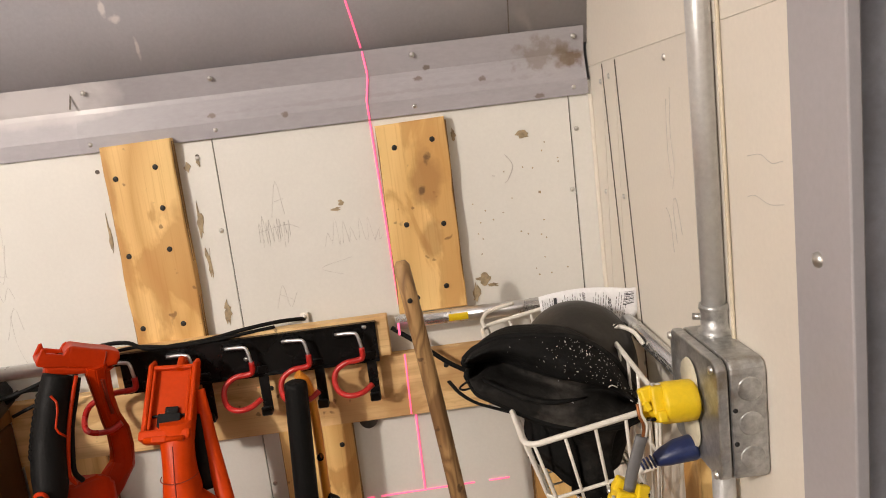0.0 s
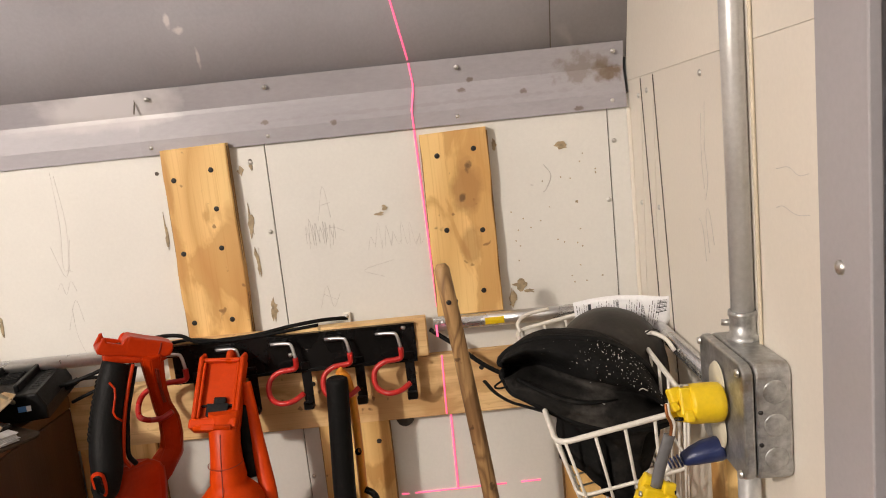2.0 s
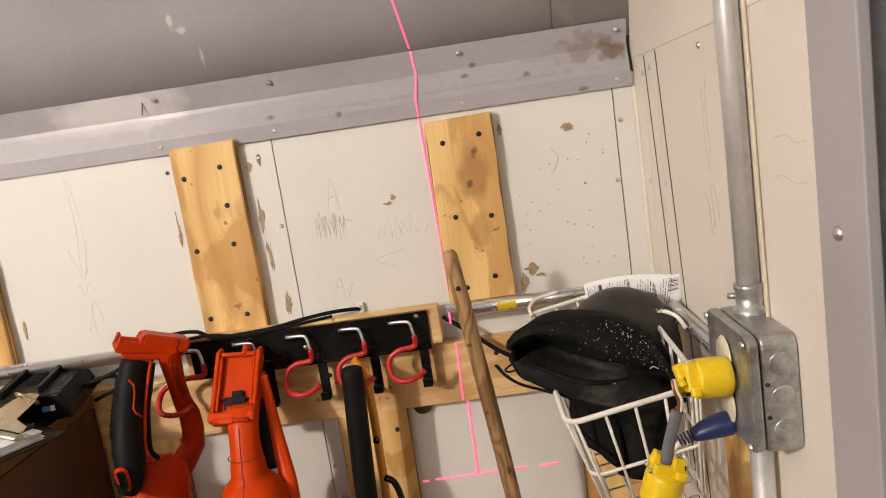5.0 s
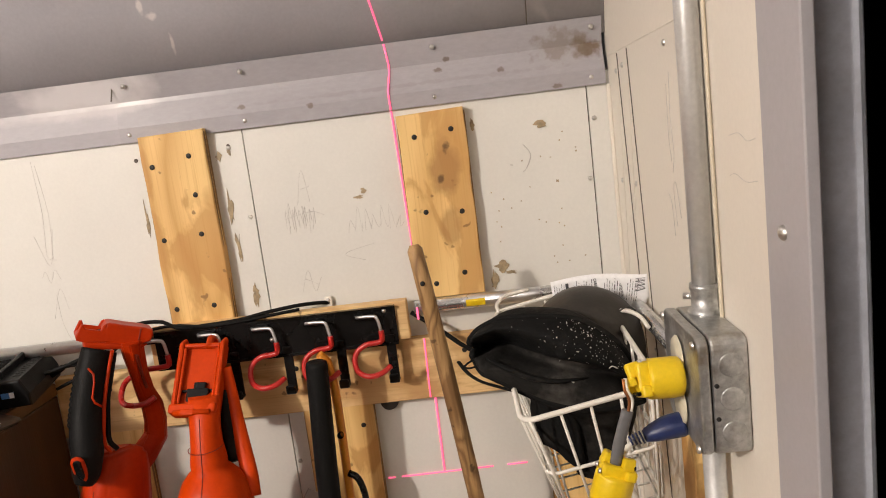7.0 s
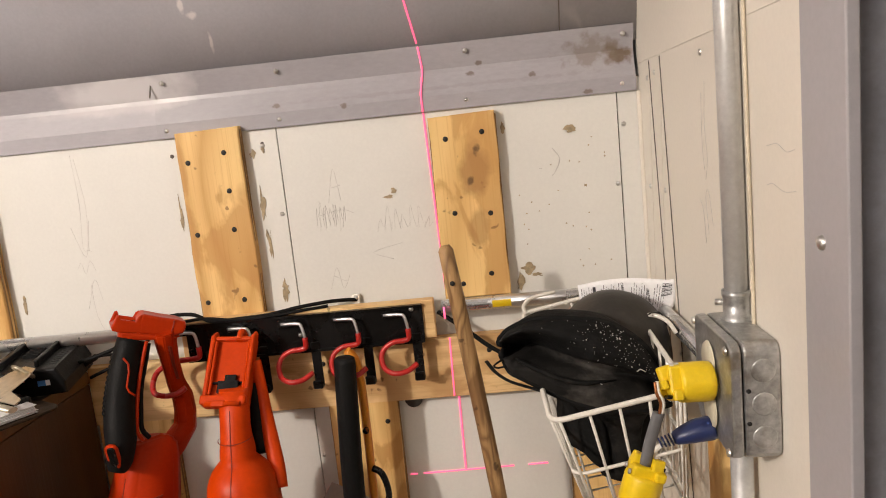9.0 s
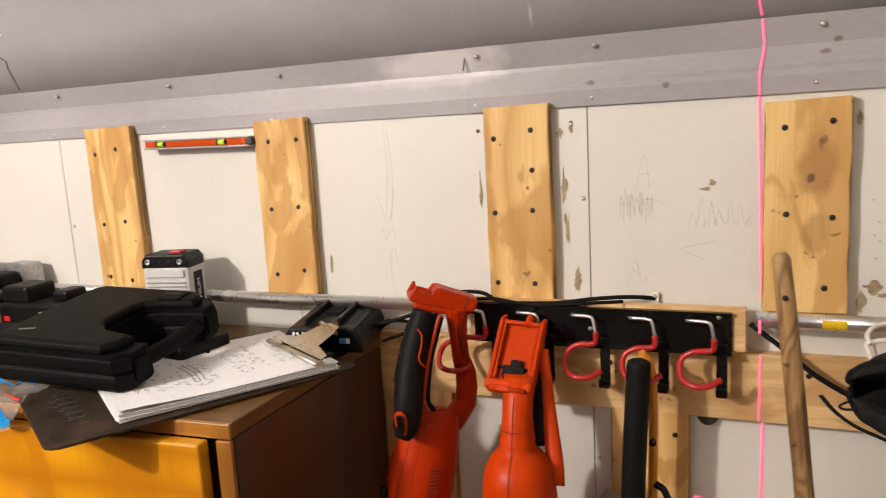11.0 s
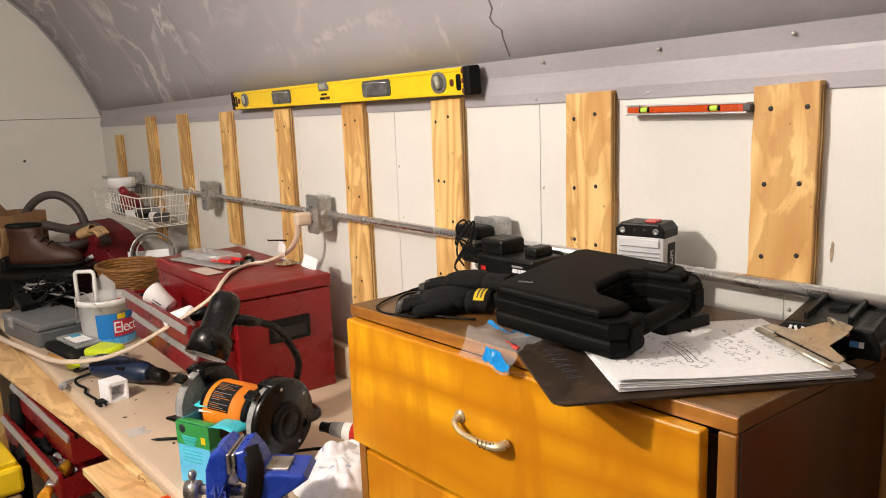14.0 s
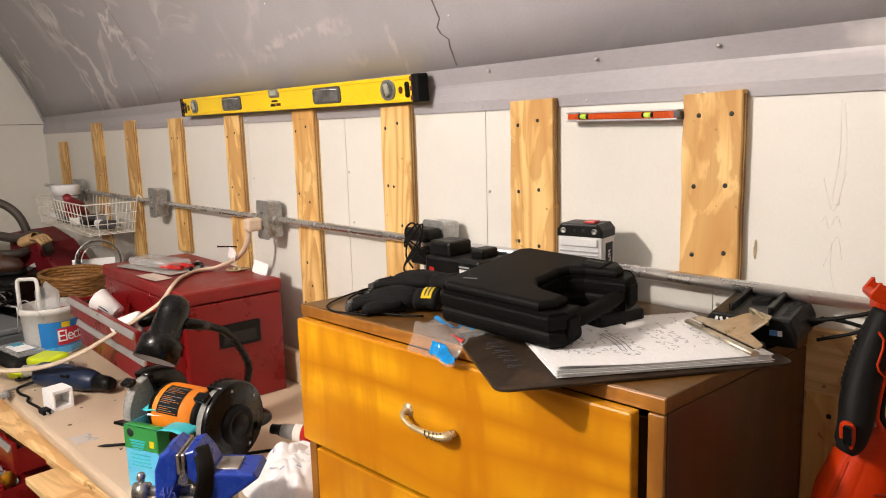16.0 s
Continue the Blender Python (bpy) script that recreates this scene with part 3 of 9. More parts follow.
fl2 = thing("trim", flashing(XW, -0.378), FLASH, "grey sheet-metal flashing with a chalky lap joint", "flashing", kind="structure")
for x in (0.233, 0.031, -0.218, -0.372):
    share("screw", screw_me, fl, pose(x, 0.9955, 1.617) @ FACE_N)
    share("screw", screw_me, fl, pose(x + 0.004, 0.993, 1.679) @ FACE_N)
for x in (-0.677, -0.885, -1.13, -1.43, -1.75, -2.1, -2.5, -2.95, -3.4):
    share("screw", screw_me, fl2, pose(x, 0.994, 1.679) @ FACE_N)
    share("screw", screw_me, fl2, pose(x - 0.02, 0.997, 1.615) @ FACE_N)

# plywood battens with their screws
hole_me = mesh_of("screw", bm_lathe([(0.0, 0.0006), (0.0016, 0.0006), (0.0034, 0.0004), (0.0040, -0.002)], 10), DARKSCREW)


PLY_STAINED = wood("stained_plywood", (0.84, 0.58, 0.235), (0.56, 0.30, 0.08), "z", 7, contrast=0.5, blotch=(0.54, 0.28, 0.08))
stain(PLY_STAINED, (0.012, 0, 0.045), (0.022, 1, 0.05), (0.38, 0.19, 0.055), 0.75, 0.7, 28)
stain(PLY_STAINED, (0.010, 0, -0.025), (0.016, 1, 0.035), (0.38, 0.19, 0.055), 0.6, 0.8, 28)
stain(PLY_STAINED, (0.014, 0, 0.075), (0.006, 1, 0.008), (0.10, 0.05, 0.02), 0.8, 0.9, 90)
stain(PLY_STAINED, (0.004, 0, 0.035), (0.005, 1, 0.006), (0.10, 0.05, 0.02), 0.8, 0.9, 90)


def batten(x0, x1, z0, z1, screws, seed, label, y=YN, t=0.0175):
    """A ripped strip of plywood with slightly wandering saw-cut edges, dark end plies and countersunk screws."""
    rnd = random.Random(seed)
    m = empty("plywood_batten", pose((x0 + x1) / 2, y, (z0 + z1) / 2), label, "batten", "plywood battens along the wall")
    n, w, h = 8, x1 - x0, z1 - z0
    left = [(-w / 2 + rnd.uniform(-0.0012, 0.0012), -h / 2 + h * k / n) for k in range(n + 1)]
    right = [(w / 2 + rnd.uniform(-0.0012, 0.0012), h / 2 - h * k / n + (0.003 * rnd.random() if k in (0, n) else 0)) for k in range(n + 1)]
    part("board", bm_prism(left + right, t, 0.0012, pose(0, -t / 2, 0), 1), PLY_STAINED if seed == 1 else PLY, m)
    for side in (-1, 1):
        for k in range(2):
            part("ply_edge", bm_box(0.0016, 0.0028, h * 0.985, (side * (w / 2 + 0.0002), -t * (0.3 + 0.4 * k), 0), 0.0004, 1), PLYEDGE, m)
    for x, z in screws:
        share("screw", hole_me, m, pose(x - (x0 + x1) / 2, -t - 0.0002, z - (z0 + z1) / 2) @ FACE_N)
    return m


L0 = "pale plywood batten with dark screws and resin stains"
batten(-0.021, 0.066, 1.356, 1.598, [(-0.001, 1.569), (0.047, 1.574), (0.002, 1.471), (0.049, 1.467), (0.043, 1.386), (0.004, 1.375)], 1, "pale plywood batten with a dark brown resin stain")
batten(-0.358, -0.272, 1.352, 1.612, [(-0.345, 1.572), (-0.295, 1.581), (-0.347, 1.475), (-0.296, 1.478), (-0.347, 1.381), (-0.296, 1.381), (-0.295, 1.53)], 2, "pale plywood batten with rough splintered edge and glue drips beside it")
batten(-0.722, -0.633, 1.345, 1.614, [(-0.697, 1.584), (-0.648, 1.585), (-0.702, 1.483), (-0.654, 1.486), (-0.702, 1.383), (-0.653, 1.39)], 3, "pale plywood batten with flame grain beside the small level")
batten(-1.066, -0.966, 1.33, 1.620, [(-1.046, 1.578), (-1.0, 1.585), (-1.046, 1.46), (-0.998, 1.465), (-1.046, 1.37), (-0.998, 1.365)], 4, L0)
batten(-1.455, -1.355, 1.16, 1.625, [(-1.438, 1.58), (-1.395, 1.59), (-1.435, 1.455), (-1.415, 1.454), (-1.39, 1.37), (-1.44, 1.25), (-1.39, 1.2)], 5, "pale plywood batten behind the steel conduit")
batten(-1.835, -1.735, 1.10, 1.632, [(-1.82, 1.58), (-1.77, 1.59), (-1.82, 1.42), (-1.77, 1.40), (-1.80, 1.24), (-1.78, 1.18), (-1.82, 1.13)], 6, "tall plywood batten behind the steel conduit")
batten(-2.235, -2.14, 1.18, 1.632, [(-2.22, 1.57), (-2.17, 1.58), (-2.21, 1.42), (-2.17, 1.40), (-2.2, 1.26)], 7, L0)
batten(-2.675, -2.575, 1.18, 1.635, [(-2.65, 1.57), (-2.60, 1.57), (-2.65, 1.45), (-2.6, 1.28)], 8, L0)
batten(-3.125, -3.03, 1.10, 1.64, [(-3.1, 1.57), (-3.06, 1.42)], 9, L0)
batten(-3.55, -3.44, 1.10, 1.64, [(-3.52, 1.57), (-3.48, 1.42)], 10, L0)
batten(-4.10, -3.99, 1.20, 1.565, [(-4.07, 1.5)], 11, "short plywood batten near the far end wall")
batten(-0.200, -0.104, 0.70, 1.222, [(-0.18, 1.19), (-0.12, 1.19)], 12, "lower plywood batten under the rail")
batten(-0.532, -0.425, 0.70, 1.222, [(-0.5, 1.19)], 13, "lower plywood batten beside the dresser")
batten(0.13, 0.215, 0.70, 1.222, [(0.15, 1.19)], 14, "lower plywood batten behind the wire basket")

# the horizontal rail
rail = empty("plywood_rail", pose(-0.16, YN, 1.2605), "pale plywood rail with knots, carrying tools", "rail")
part("board", bm_prism([(-0.375, -0.0425), (0.37, -0.0425), (0.371, 0.0425), (-0.374, 0.0425)], 0.018, 0.0012, pose(0, -0.009, 0), 1), PLYX, rail)
part("ply_edge", bm_box(0.74, 0.003, 0.0016, (0, -0.009, -0.0427)), PLYEDGE, rail)
for x in (-0.3, -0.04, 0.19):
    share("screw", hole_me, rail, pose(x, -0.0182, 0.02) @ FACE_N)

# ---- pencil marks, glue and dents on the north wall ----
PENCIL = mat("pencil", (0.58, 0.56, 0.53), 0.8)
GLUE = mat("brown_glue", (0.36, 0.28, 0.17), 0.6, vary=0.4, scale=120)
rm = random.Random(17)


def stroke(points, w=0.0007, y=None):
    j = [(x + rm.gauss(0, 0.0014), (YN if y is None else y) - 0.0002, z + rm.gauss(0, 0.0018)) for x, z in points]
    p = smooth_path(j, 4)
    return bm_tube(p, [w / 2 * rm.uniform(0.35, 1.0) for q in p], 4, flat=0.4, up=(0, -1, 0))


marks = [stroke([(-0.165, 1.50), (-0.158, 1.545), (-0.151, 1.505)]), stroke([(-0.163, 1.52), (-0.15, 1.522)])]
for k in range(9):
    x = -0.188 + 0.0045 * k
    marks.append(stroke([(x, 1.468 + rm.uniform(-0.006, 0.004)), (x + 0.003, 1.495 + rm.uniform(-0.004, 0.006)), (x + 0.005, 1.470 + rm.uniform(-0.006, 0.004))]))
marks.append(stroke([(-0.19, 1.482), (-0.15, 1.486), (-0.135, 1.483)]))
for k in range(7):
    x = -0.105 + 0.011 * k
    marks.append(stroke([(x, 1.455), (x + 0.004, 1.475 + rm.uniform(-0.012, 0.012)), (x + 0.007, 1.456), (x + 0.010, 1.462)], 0.0005))
marks += [stroke([(-0.075, 1.435), (-0.115, 1.425), (-0.085, 1.418)]), stroke([(-0.178, 1.375), (-0.168, 1.41), (-0.16, 1.38), (-0.15, 1.40)]), stroke([(-0.172, 1.395), (-0.155, 1.392)])]
for x in (-0.515, -0.508):
    marks.append(stroke([(x, 1.595), (x + 0.004, 1.53), (x - 0.002, 1.47), (x + 0.003, 1.465)]))
marks += [stroke([(-0.530, 1.500), (-0.512, 1.462), (-0.502, 1.505)]), stroke([(-0.525, 1.385), (-0.510, 1.425), (-0.50, 1.395)]), stroke([(-0.513, 1.42), (-0.513, 1.37), (-0.500, 1.33)]), stroke([(-0.53, 1.44), (-0.524, 1.45), (-0.52, 1.435), (-0.512, 1.45), (-0.505, 1.437)])]
marks += [stroke([(0.140, 1.545), (0.146, 1.528), (0.140, 1.512), (0.136, 1.508)], 0.0016), stroke([(0.12, 1.52), (0.122, 1.515)], 0.0016)]
tagged(part("pencil_marks", bm_join(*marks), PENCIL, wall_n, "faint pencil scribbles"), kind="stuff")
spots = []


def blob(x, z, rx, rz, seed):
    n = 18
    pts = [(x + rx * (1 + 1.1 * noise.noise((2 * math.cos(6.28 * k / n), 2 * math.sin(6.28 * k / n), seed + 0.3))) * math.cos(2 * math.pi * k / n), z + rz * (1 + 1.1 * noise.noise((2 * math.cos(6.28 * k / n) + 5, 2 * math.sin(6.28 * k / n), seed + 0.3))) * math.sin(2 * math.pi * k / n)) for k in range(n)]
    return bm_prism(pts, 0.0012, 0.0, pose(0, YN - 0.0005, 0))


for k, (x, z, rx, rz) in enumerate(((-0.2575, 1.505, 0.0035, 0.020), (-0.2545, 1.455, 0.003, 0.018), (-0.262, 1.575, 0.003, 0.006), (-0.243, 1.387, 0.005, 0.013), (-0.247, 1.58, 0.0025, 0.004), (0.082, 1.365, 0.005, 0.012), (0.094, 1.385, 0.008, 0.006), (0.105, 1.375, 0.006, 0.003), (0.0745, 1.575, 0.003, 0.006), (0.163, 1.566, 0.007, 0.005), (0.178, 1.490, 0.002, 0.002), (-0.078, 1.508, 0.004, 0.003), (-0.085, 1.50, 0.006, 0.002), (-0.28, 1.615, 0.004, 0.003), (-0.615, 1.40, 0.002, 0.012), (-0.372, 1.50, 0.002, 0.02))):
    spots.append(blob(x, z, rx, rz, k))
for k in range(26):
    spots.append(blob(rm.uniform(0.08, 0.21), rm.uniform(1.38, 1.56), 0.0009, 0.0009, k))
tagged(part("glue_spots", bm_join(*spots), GLUE, wall_n, "brown glue drips and specks"), kind="stuff")
specks = [bm_prism([(-0.372 + 0.0028 * math.cos(6.28 * k / 8), 1.583 + 0.0028 * math.sin(6.28 * k / 8)) for k in range(8)], 0.001, 0.0, pose(0, YN - 0.0004, 0)), bm_prism([(-0.247 + 0.0022 * math.cos(6.28 * k / 8), 1.588 + 0.0022 * math.sin(6.28 * k / 8)) for k in range(8)], 0.001, 0.0, pose(0, YN - 0.0004, 0)), bm_prism([(-0.655 + 0.002 * math.cos(6.28 * k / 8), 1.335 + 0.002 * math.sin(6.28 * k / 8)) for k in range(8)], 0.001, 0.0, pose(0, YN - 0.0004, 0))]
tagged(part("holes", bm_join(*specks), SEAM, wall_n, "small empty screw holes"), kind="stuff")
# pencil lines on the end wall
em = []
for pts in ([(0.50, 1.545), (0.515, 1.543), (0.53, 1.548), (0.55, 1.546)], [(0.50, 1.518), (0.52, 1.516), (0.54, 1.520), (0.552, 1.518)], [(0.70, 1.60), (0.705, 1.56), (0.70, 1.53), (0.708, 1.51)], [(0.712, 1.59), (0.715, 1.545), (0.71, 1.52)], [(0.69, 1.47), (0.70, 1.50), (0.71, 1.495), (0.705, 1.46)], [(0.73, 1.49), (0.72, 1.48), (0.715, 1.45)]):
    em.append(bm_tube(smooth_path([(XE - 0.0003, y, z) for y, z in pts], 4), 0.0002, 4))
tagged(part("pencil_marks", bm_join(*em), PENCIL, wall_e, "faint pencil lines"), kind="stuff")

# steel conduit along the wall, with its boxes
CY, CZ = 0.967, 1.346
cond = empty("conduit", pose(-1.0, CY, CZ), "galvanised steel conduit run along the wall", "conduit")
part("pipe", bm_tube([(-3.35, 0, 0.0), (-1.8, 0, -0.002), (-0.5, 0, 0.002), (0.622, 0, 0.004)], 0.0090, 14), CONDUIT, cond)
part("pipe", bm_tube([(0.972, 0, 0.004)] + [tuple(p) for p in smooth_path([(1.16, 0, 0.004), (1.205, -0.004, 0.003), (1.235, -0.035, 0.002), (1.239, -0.08, 0.0)], 5)] + [(1.239, -0.335, -0.004)], 0.0090, 14), CONDUIT, cond)
part("sticker", bm_heights(2, 6, lambda u, v: (1.040 + 0.025 * u, -0.0093 * math.cos(radians(-32 + 60 * v)), 0.004 + 0.0093 * math.sin(radians(-32 + 60 * v)))), YELLOW, cond, "small yellow sticker on the pipe")
for x in (-0.72,):
    part("pipe_strap", bm_tube([(x - 0.006, 0, 0.0), (x + 0.006, 0, 0.0)], 0.0104, 14), ZINC, cond)

GAP = mat("slot_black", (0.01, 0.01, 0.01), 0.7)
OUTLET = mat("ivory_outlet", (0.62, 0.58, 0.45), 0.4)


def outlet_box(x, label, dark=False):
    ob = empty("outlet_box", pose(x, YN - 0.02, CZ), label, "outlet box", "outlet boxes on the conduit")
    part("body", bm_prism(rounded(0.058, 0.098, 0.008), 0.040, 0.002, pose(0, -0.018, 0)), ZINC, ob)
    part("cover", bm_prism(rounded(0.064, 0.106, 0.009), 0.004, 0.0012, pose(0, -0.041, 0)), ZINC, ob)
    for s in (-1, 1):
        o = part("outlet", bm_lathe([(0, 0.0025), (0.0145, 0.0025), (0.016, 0)], 16, "y", (0, -0.0425, s * 0.0195)), STEELBLACK if dark else OUTLET, ob)
        o.scale = (1, -1, 1)
        for q in (-1, 1):
            part("slot", bm_box(0.0016, 0.001, 0.007, (q * 0.0055, -0.0452, s * 0.0195)), GAP, o).matrix_basis = Matrix.Scale(-1, 4, (0, 1, 0))
        part("collar", bm_tube([(s * 0.028, -0.02, 0), (s * 0.046, -0.02, 0)], 0.0135, 12), ZINC, ob)
    share("screw", screw_me, ob, pose(0, -0.0432, 0) @ FACE_N)
    return ob


outlet_box(-1.235, "grey steel outlet box with plug-in adapters")
outlet_box(-1.945, "grey steel outlet box with ivory sockets")
outlet_box(-2.765, "grey steel outlet box with dark sockets", True)
outlet_box(-3.72, "grey steel outlet box near the far end", True)

# levels
LVY = mat("yellow_level_paint", (0.86, 0.60, 0.01), 0.38, vary=0.04, bump=0.04, second=(0.5, 0.33, 0.02), patch=0.7)
VIAL = mat("vial_green", (0.55, 0.85, 0.10), 0.15, vary=0.05)
AGED = mat("dark_red_plastic_stud", (0.10, 0.012, 0.010), 0.5)
WINGREY = mat("window_grey", (0.15, 0.15, 0.15), 0.4, vary=0.15)
VIALGREY = mat("pale_vial", (0.34, 0.36, 0.30), 0.12, vary=0.2, scale=80)
GREYPL = mat("dark_grey_plastic", (0.06, 0.06, 0.065), 0.45)
SILVER = mat("brushed_aluminium", (0.62, 0.62, 0.63), 0.36, 0.8, vary=0.08)


def spirit_level():
    """A four-foot box level: a beam with windows, vials and rubber end caps. It stands on the battens' tops and leans on the flashing."""
    ob = empty("spirit_level", pose(-1.890, 0.972, 1.6625, 4, 0.35, 0), "long yellow spirit level resting on the battens", "level")
    L, H, T = 1.152, 0.0535, 0.024
    wins = [(-0.494, 0.050, 0.042), (-0.236, 0.118, 0.038), (0.261, 0.118, 0.038), (0.498, 0.050, 0.043)]
    part("beam", bm_box(L, T, H, (0, 0, 0), 0.002), LVY, ob)
    for x0, z in ((0, 0.0225), (0, -0.0225)):
        part("flange", bm_box(L, T + 0.004, 0.008, (x0, 0, z), 0.0015), LVY, ob)
    smoky = mat("smoky_window", (0.10, 0.10, 0.098), 0.10, vary=0.5, scale=45)
    for x, w, hgt in wins:
        round_one = w < 0.06
        frame2 = rounded(w, hgt, hgt * 0.48 if round_one else 0.010, 6)
        w_ob = part("window", bm_prism(frame2, 0.005, 0.0015, pose(x, -T / 2 - 0.0005, 0)), WINGREY if round_one else GREYPL, ob, "dark window round a vial")
        if round_one:
            part("dial", bm_prism(rounded(w * 0.72, hgt * 0.76, hgt * 0.36, 6), 0.003, 0.001, pose(x, -T / 2 - 0.0024, 0)), smoky, w_ob)
            part("vial", bm_tube([(x + 0.004, -T / 2 - 0.003, -hgt * 0.28), (x - 0.004, -T / 2 - 0.003, hgt * 0.28)], 0.007, 10), VIALGREY, w_ob)
        else:
            part("recess", bm_prism(rounded(w * 0.90, hgt * 0.80, 0.008, 4), 0.003, 0.001, pose(x, -T / 2 - 0.0022, 0)), smoky, w_ob)
            part("rim", bm_tube([(x - w * 0.40, -T / 2 - 0.0045, hgt * 0.33), (x, -T / 2 - 0.0045, hgt * 0.36), (x + w * 0.40, -T / 2 - 0.0045, hgt * 0.30)], 0.0014, 6), SILVER, w_ob)
    top = part("window", bm_box(0.056, T + 0.006, 0.024, (0.012, 0, 0.0165), 0.006, 3), WINGREY, ob)
    part("vial", bm_box(0.032, 0.004, 0.014, (0.012, -T / 2 - 0.003, 0.0175), 0.003), VIALGREY, top)
    for w, x, z in ((0.030, 0.012, -0.003), (0.026, 0.002, -0.013), (0.022, 0.030, -0.0125)):
        part("marking", bm_box(w, 0.0006, 0.0045 if w > 0.028 else 0.007, (x, -T / 2 - 0.0008, z)), STEELBLACK if w > 0.025 else AGED, ob, "unreadable dark lettering")
    part("hole", bm_prism(rounded(0.012, 0.015, 0.006, 5), 0.002, 0.0, pose(0.540, -T / 2 - 0.0004, -0.002)), AGED, ob)
    part("grip_slot", bm_prism(rounded(0.014, 0.032, 0.005, 4), 0.003, 0.001, pose(0.562, -T / 2 - 0.0006, -0.002)), STEELBLACK, ob, "dark grip slot")
    part("hole", bm_prism(rounded(0.014, 0.018, 0.006, 5), 0.002, 0.0, pose(-0.541, -T / 2 - 0.0004, -0.002)), AGED, ob)
    part("grip_slot", bm_prism(rounded(0.014, 0.032, 0.005, 4), 0.003, 0.001, pose(-0.562, -T / 2 - 0.0006, -0.002)), STEELBLACK, ob, "dark grip slot")
    for s in (-1, 1):
        part("end_cap", bm_box(0.023, T + 0.006, H + 0.003, (s * (L / 2 + 0.0115), 0, 0), 0.004), SOFTBLACK, ob, "black rubber end cap")
        for z in (-0.019, 0.0, 0.019):
            part("stud", bm_box(0.007, 0.003, 0.010, (s * (L / 2 + 0.003), -T / 2 - 0.0035, z), 0.003, 2), AGED, ob, "dark red stud")
    return ob


spirit_level()


def torpedo_level():
    ob = empty("torpedo_level", pose(-0.828, 0.983, 1.588, 0, 0.6, 0), "small orange and silver torpedo level fixed to the wall", "level")
    part("body", bm_prism([(-0.1, -0.0045), (0.1, -0.0055), (0.1, 0.0055), (-0.1, 0.0045)], 0.016, 0.0015), mat("orange_red_acrylic", (0.55, 0.07, 0.006), 0.25, vary=0.05), ob)
    part("rail", bm_box(0.204, 0.019, 0.003, (0, 0, -0.0066), 0.0008, 1), SILVER, ob, "silver lower rail")
    part("rail", bm_box(0.204, 0.019, 0.0025, (0, 0, 0.0062), 0.0008, 1), SILVER, ob, "silver upper rail")
    for x in (-0.067, 0.052):
        v = part("vial", bm_tube([(x - 0.006, -0.0068, 0), (x + 0.006, -0.0068, 0)], 0.0040, 10), VIAL, ob, "green liquid vial")
        for k in (-1, 1):
            part("ring", bm_tube([(x + k * 0.0075 - 0.0015, -0.0068, 0), (x + k * 0.0075 + 0.0015, -0.0068, 0)], 0.0042, 10), STEELBLACK, v)
    part("tip", bm_box(0.012, 0.0175, 0.0105, (0.101, 0, 0), 0.002), GREYPL, ob, "dark end")
    part("peg", bm_box(0.01, 0.012, 0.004, (-0.05, 0.012, -0.006)), SILVER, ob)
    return ob


torpedo_level()

# tool rack: wooden strip, black steel plate, hooks
rack = empty("tool_rack", pose(-0.2, 0.9825, 1.334), "black steel tool rack with red-dipped hooks on a wooden strip", "tool rack")
part("backing_strip", bm_box(0.346, 0.018, 0.052, (-0.011, -0.009, 0.0015), 0.0012, 1), PLYX, rack, "pale plywood strip")
plate = bm_move(bm_prism([(-0.0185, -0.028), (-0.026, -0.028), (-0.026, -0.025), (-0.0215, -0.025), (-0.0215, 0.021), (-0.026, 0.021), (-0.026, 0.024), (-0.0185, 0.024)], 0.322, 0.0, None), pose(-0.0145, 0, 0) @ pose(0, 0, 0, 0, 0, 90) @ Matrix.Scale(-1, 4, (0, 1, 0)))
bmesh.ops.recalc_face_normals(plate, faces=plate.faces)
part("plate", plate, STEELBLACK, rack)
for x in (-0.101, 0.132, -0.02):
    share("screw", screw_me, rack, pose(x, -0.0215, -0.004 if x < 0.1 else 0.018) @ FACE_N)
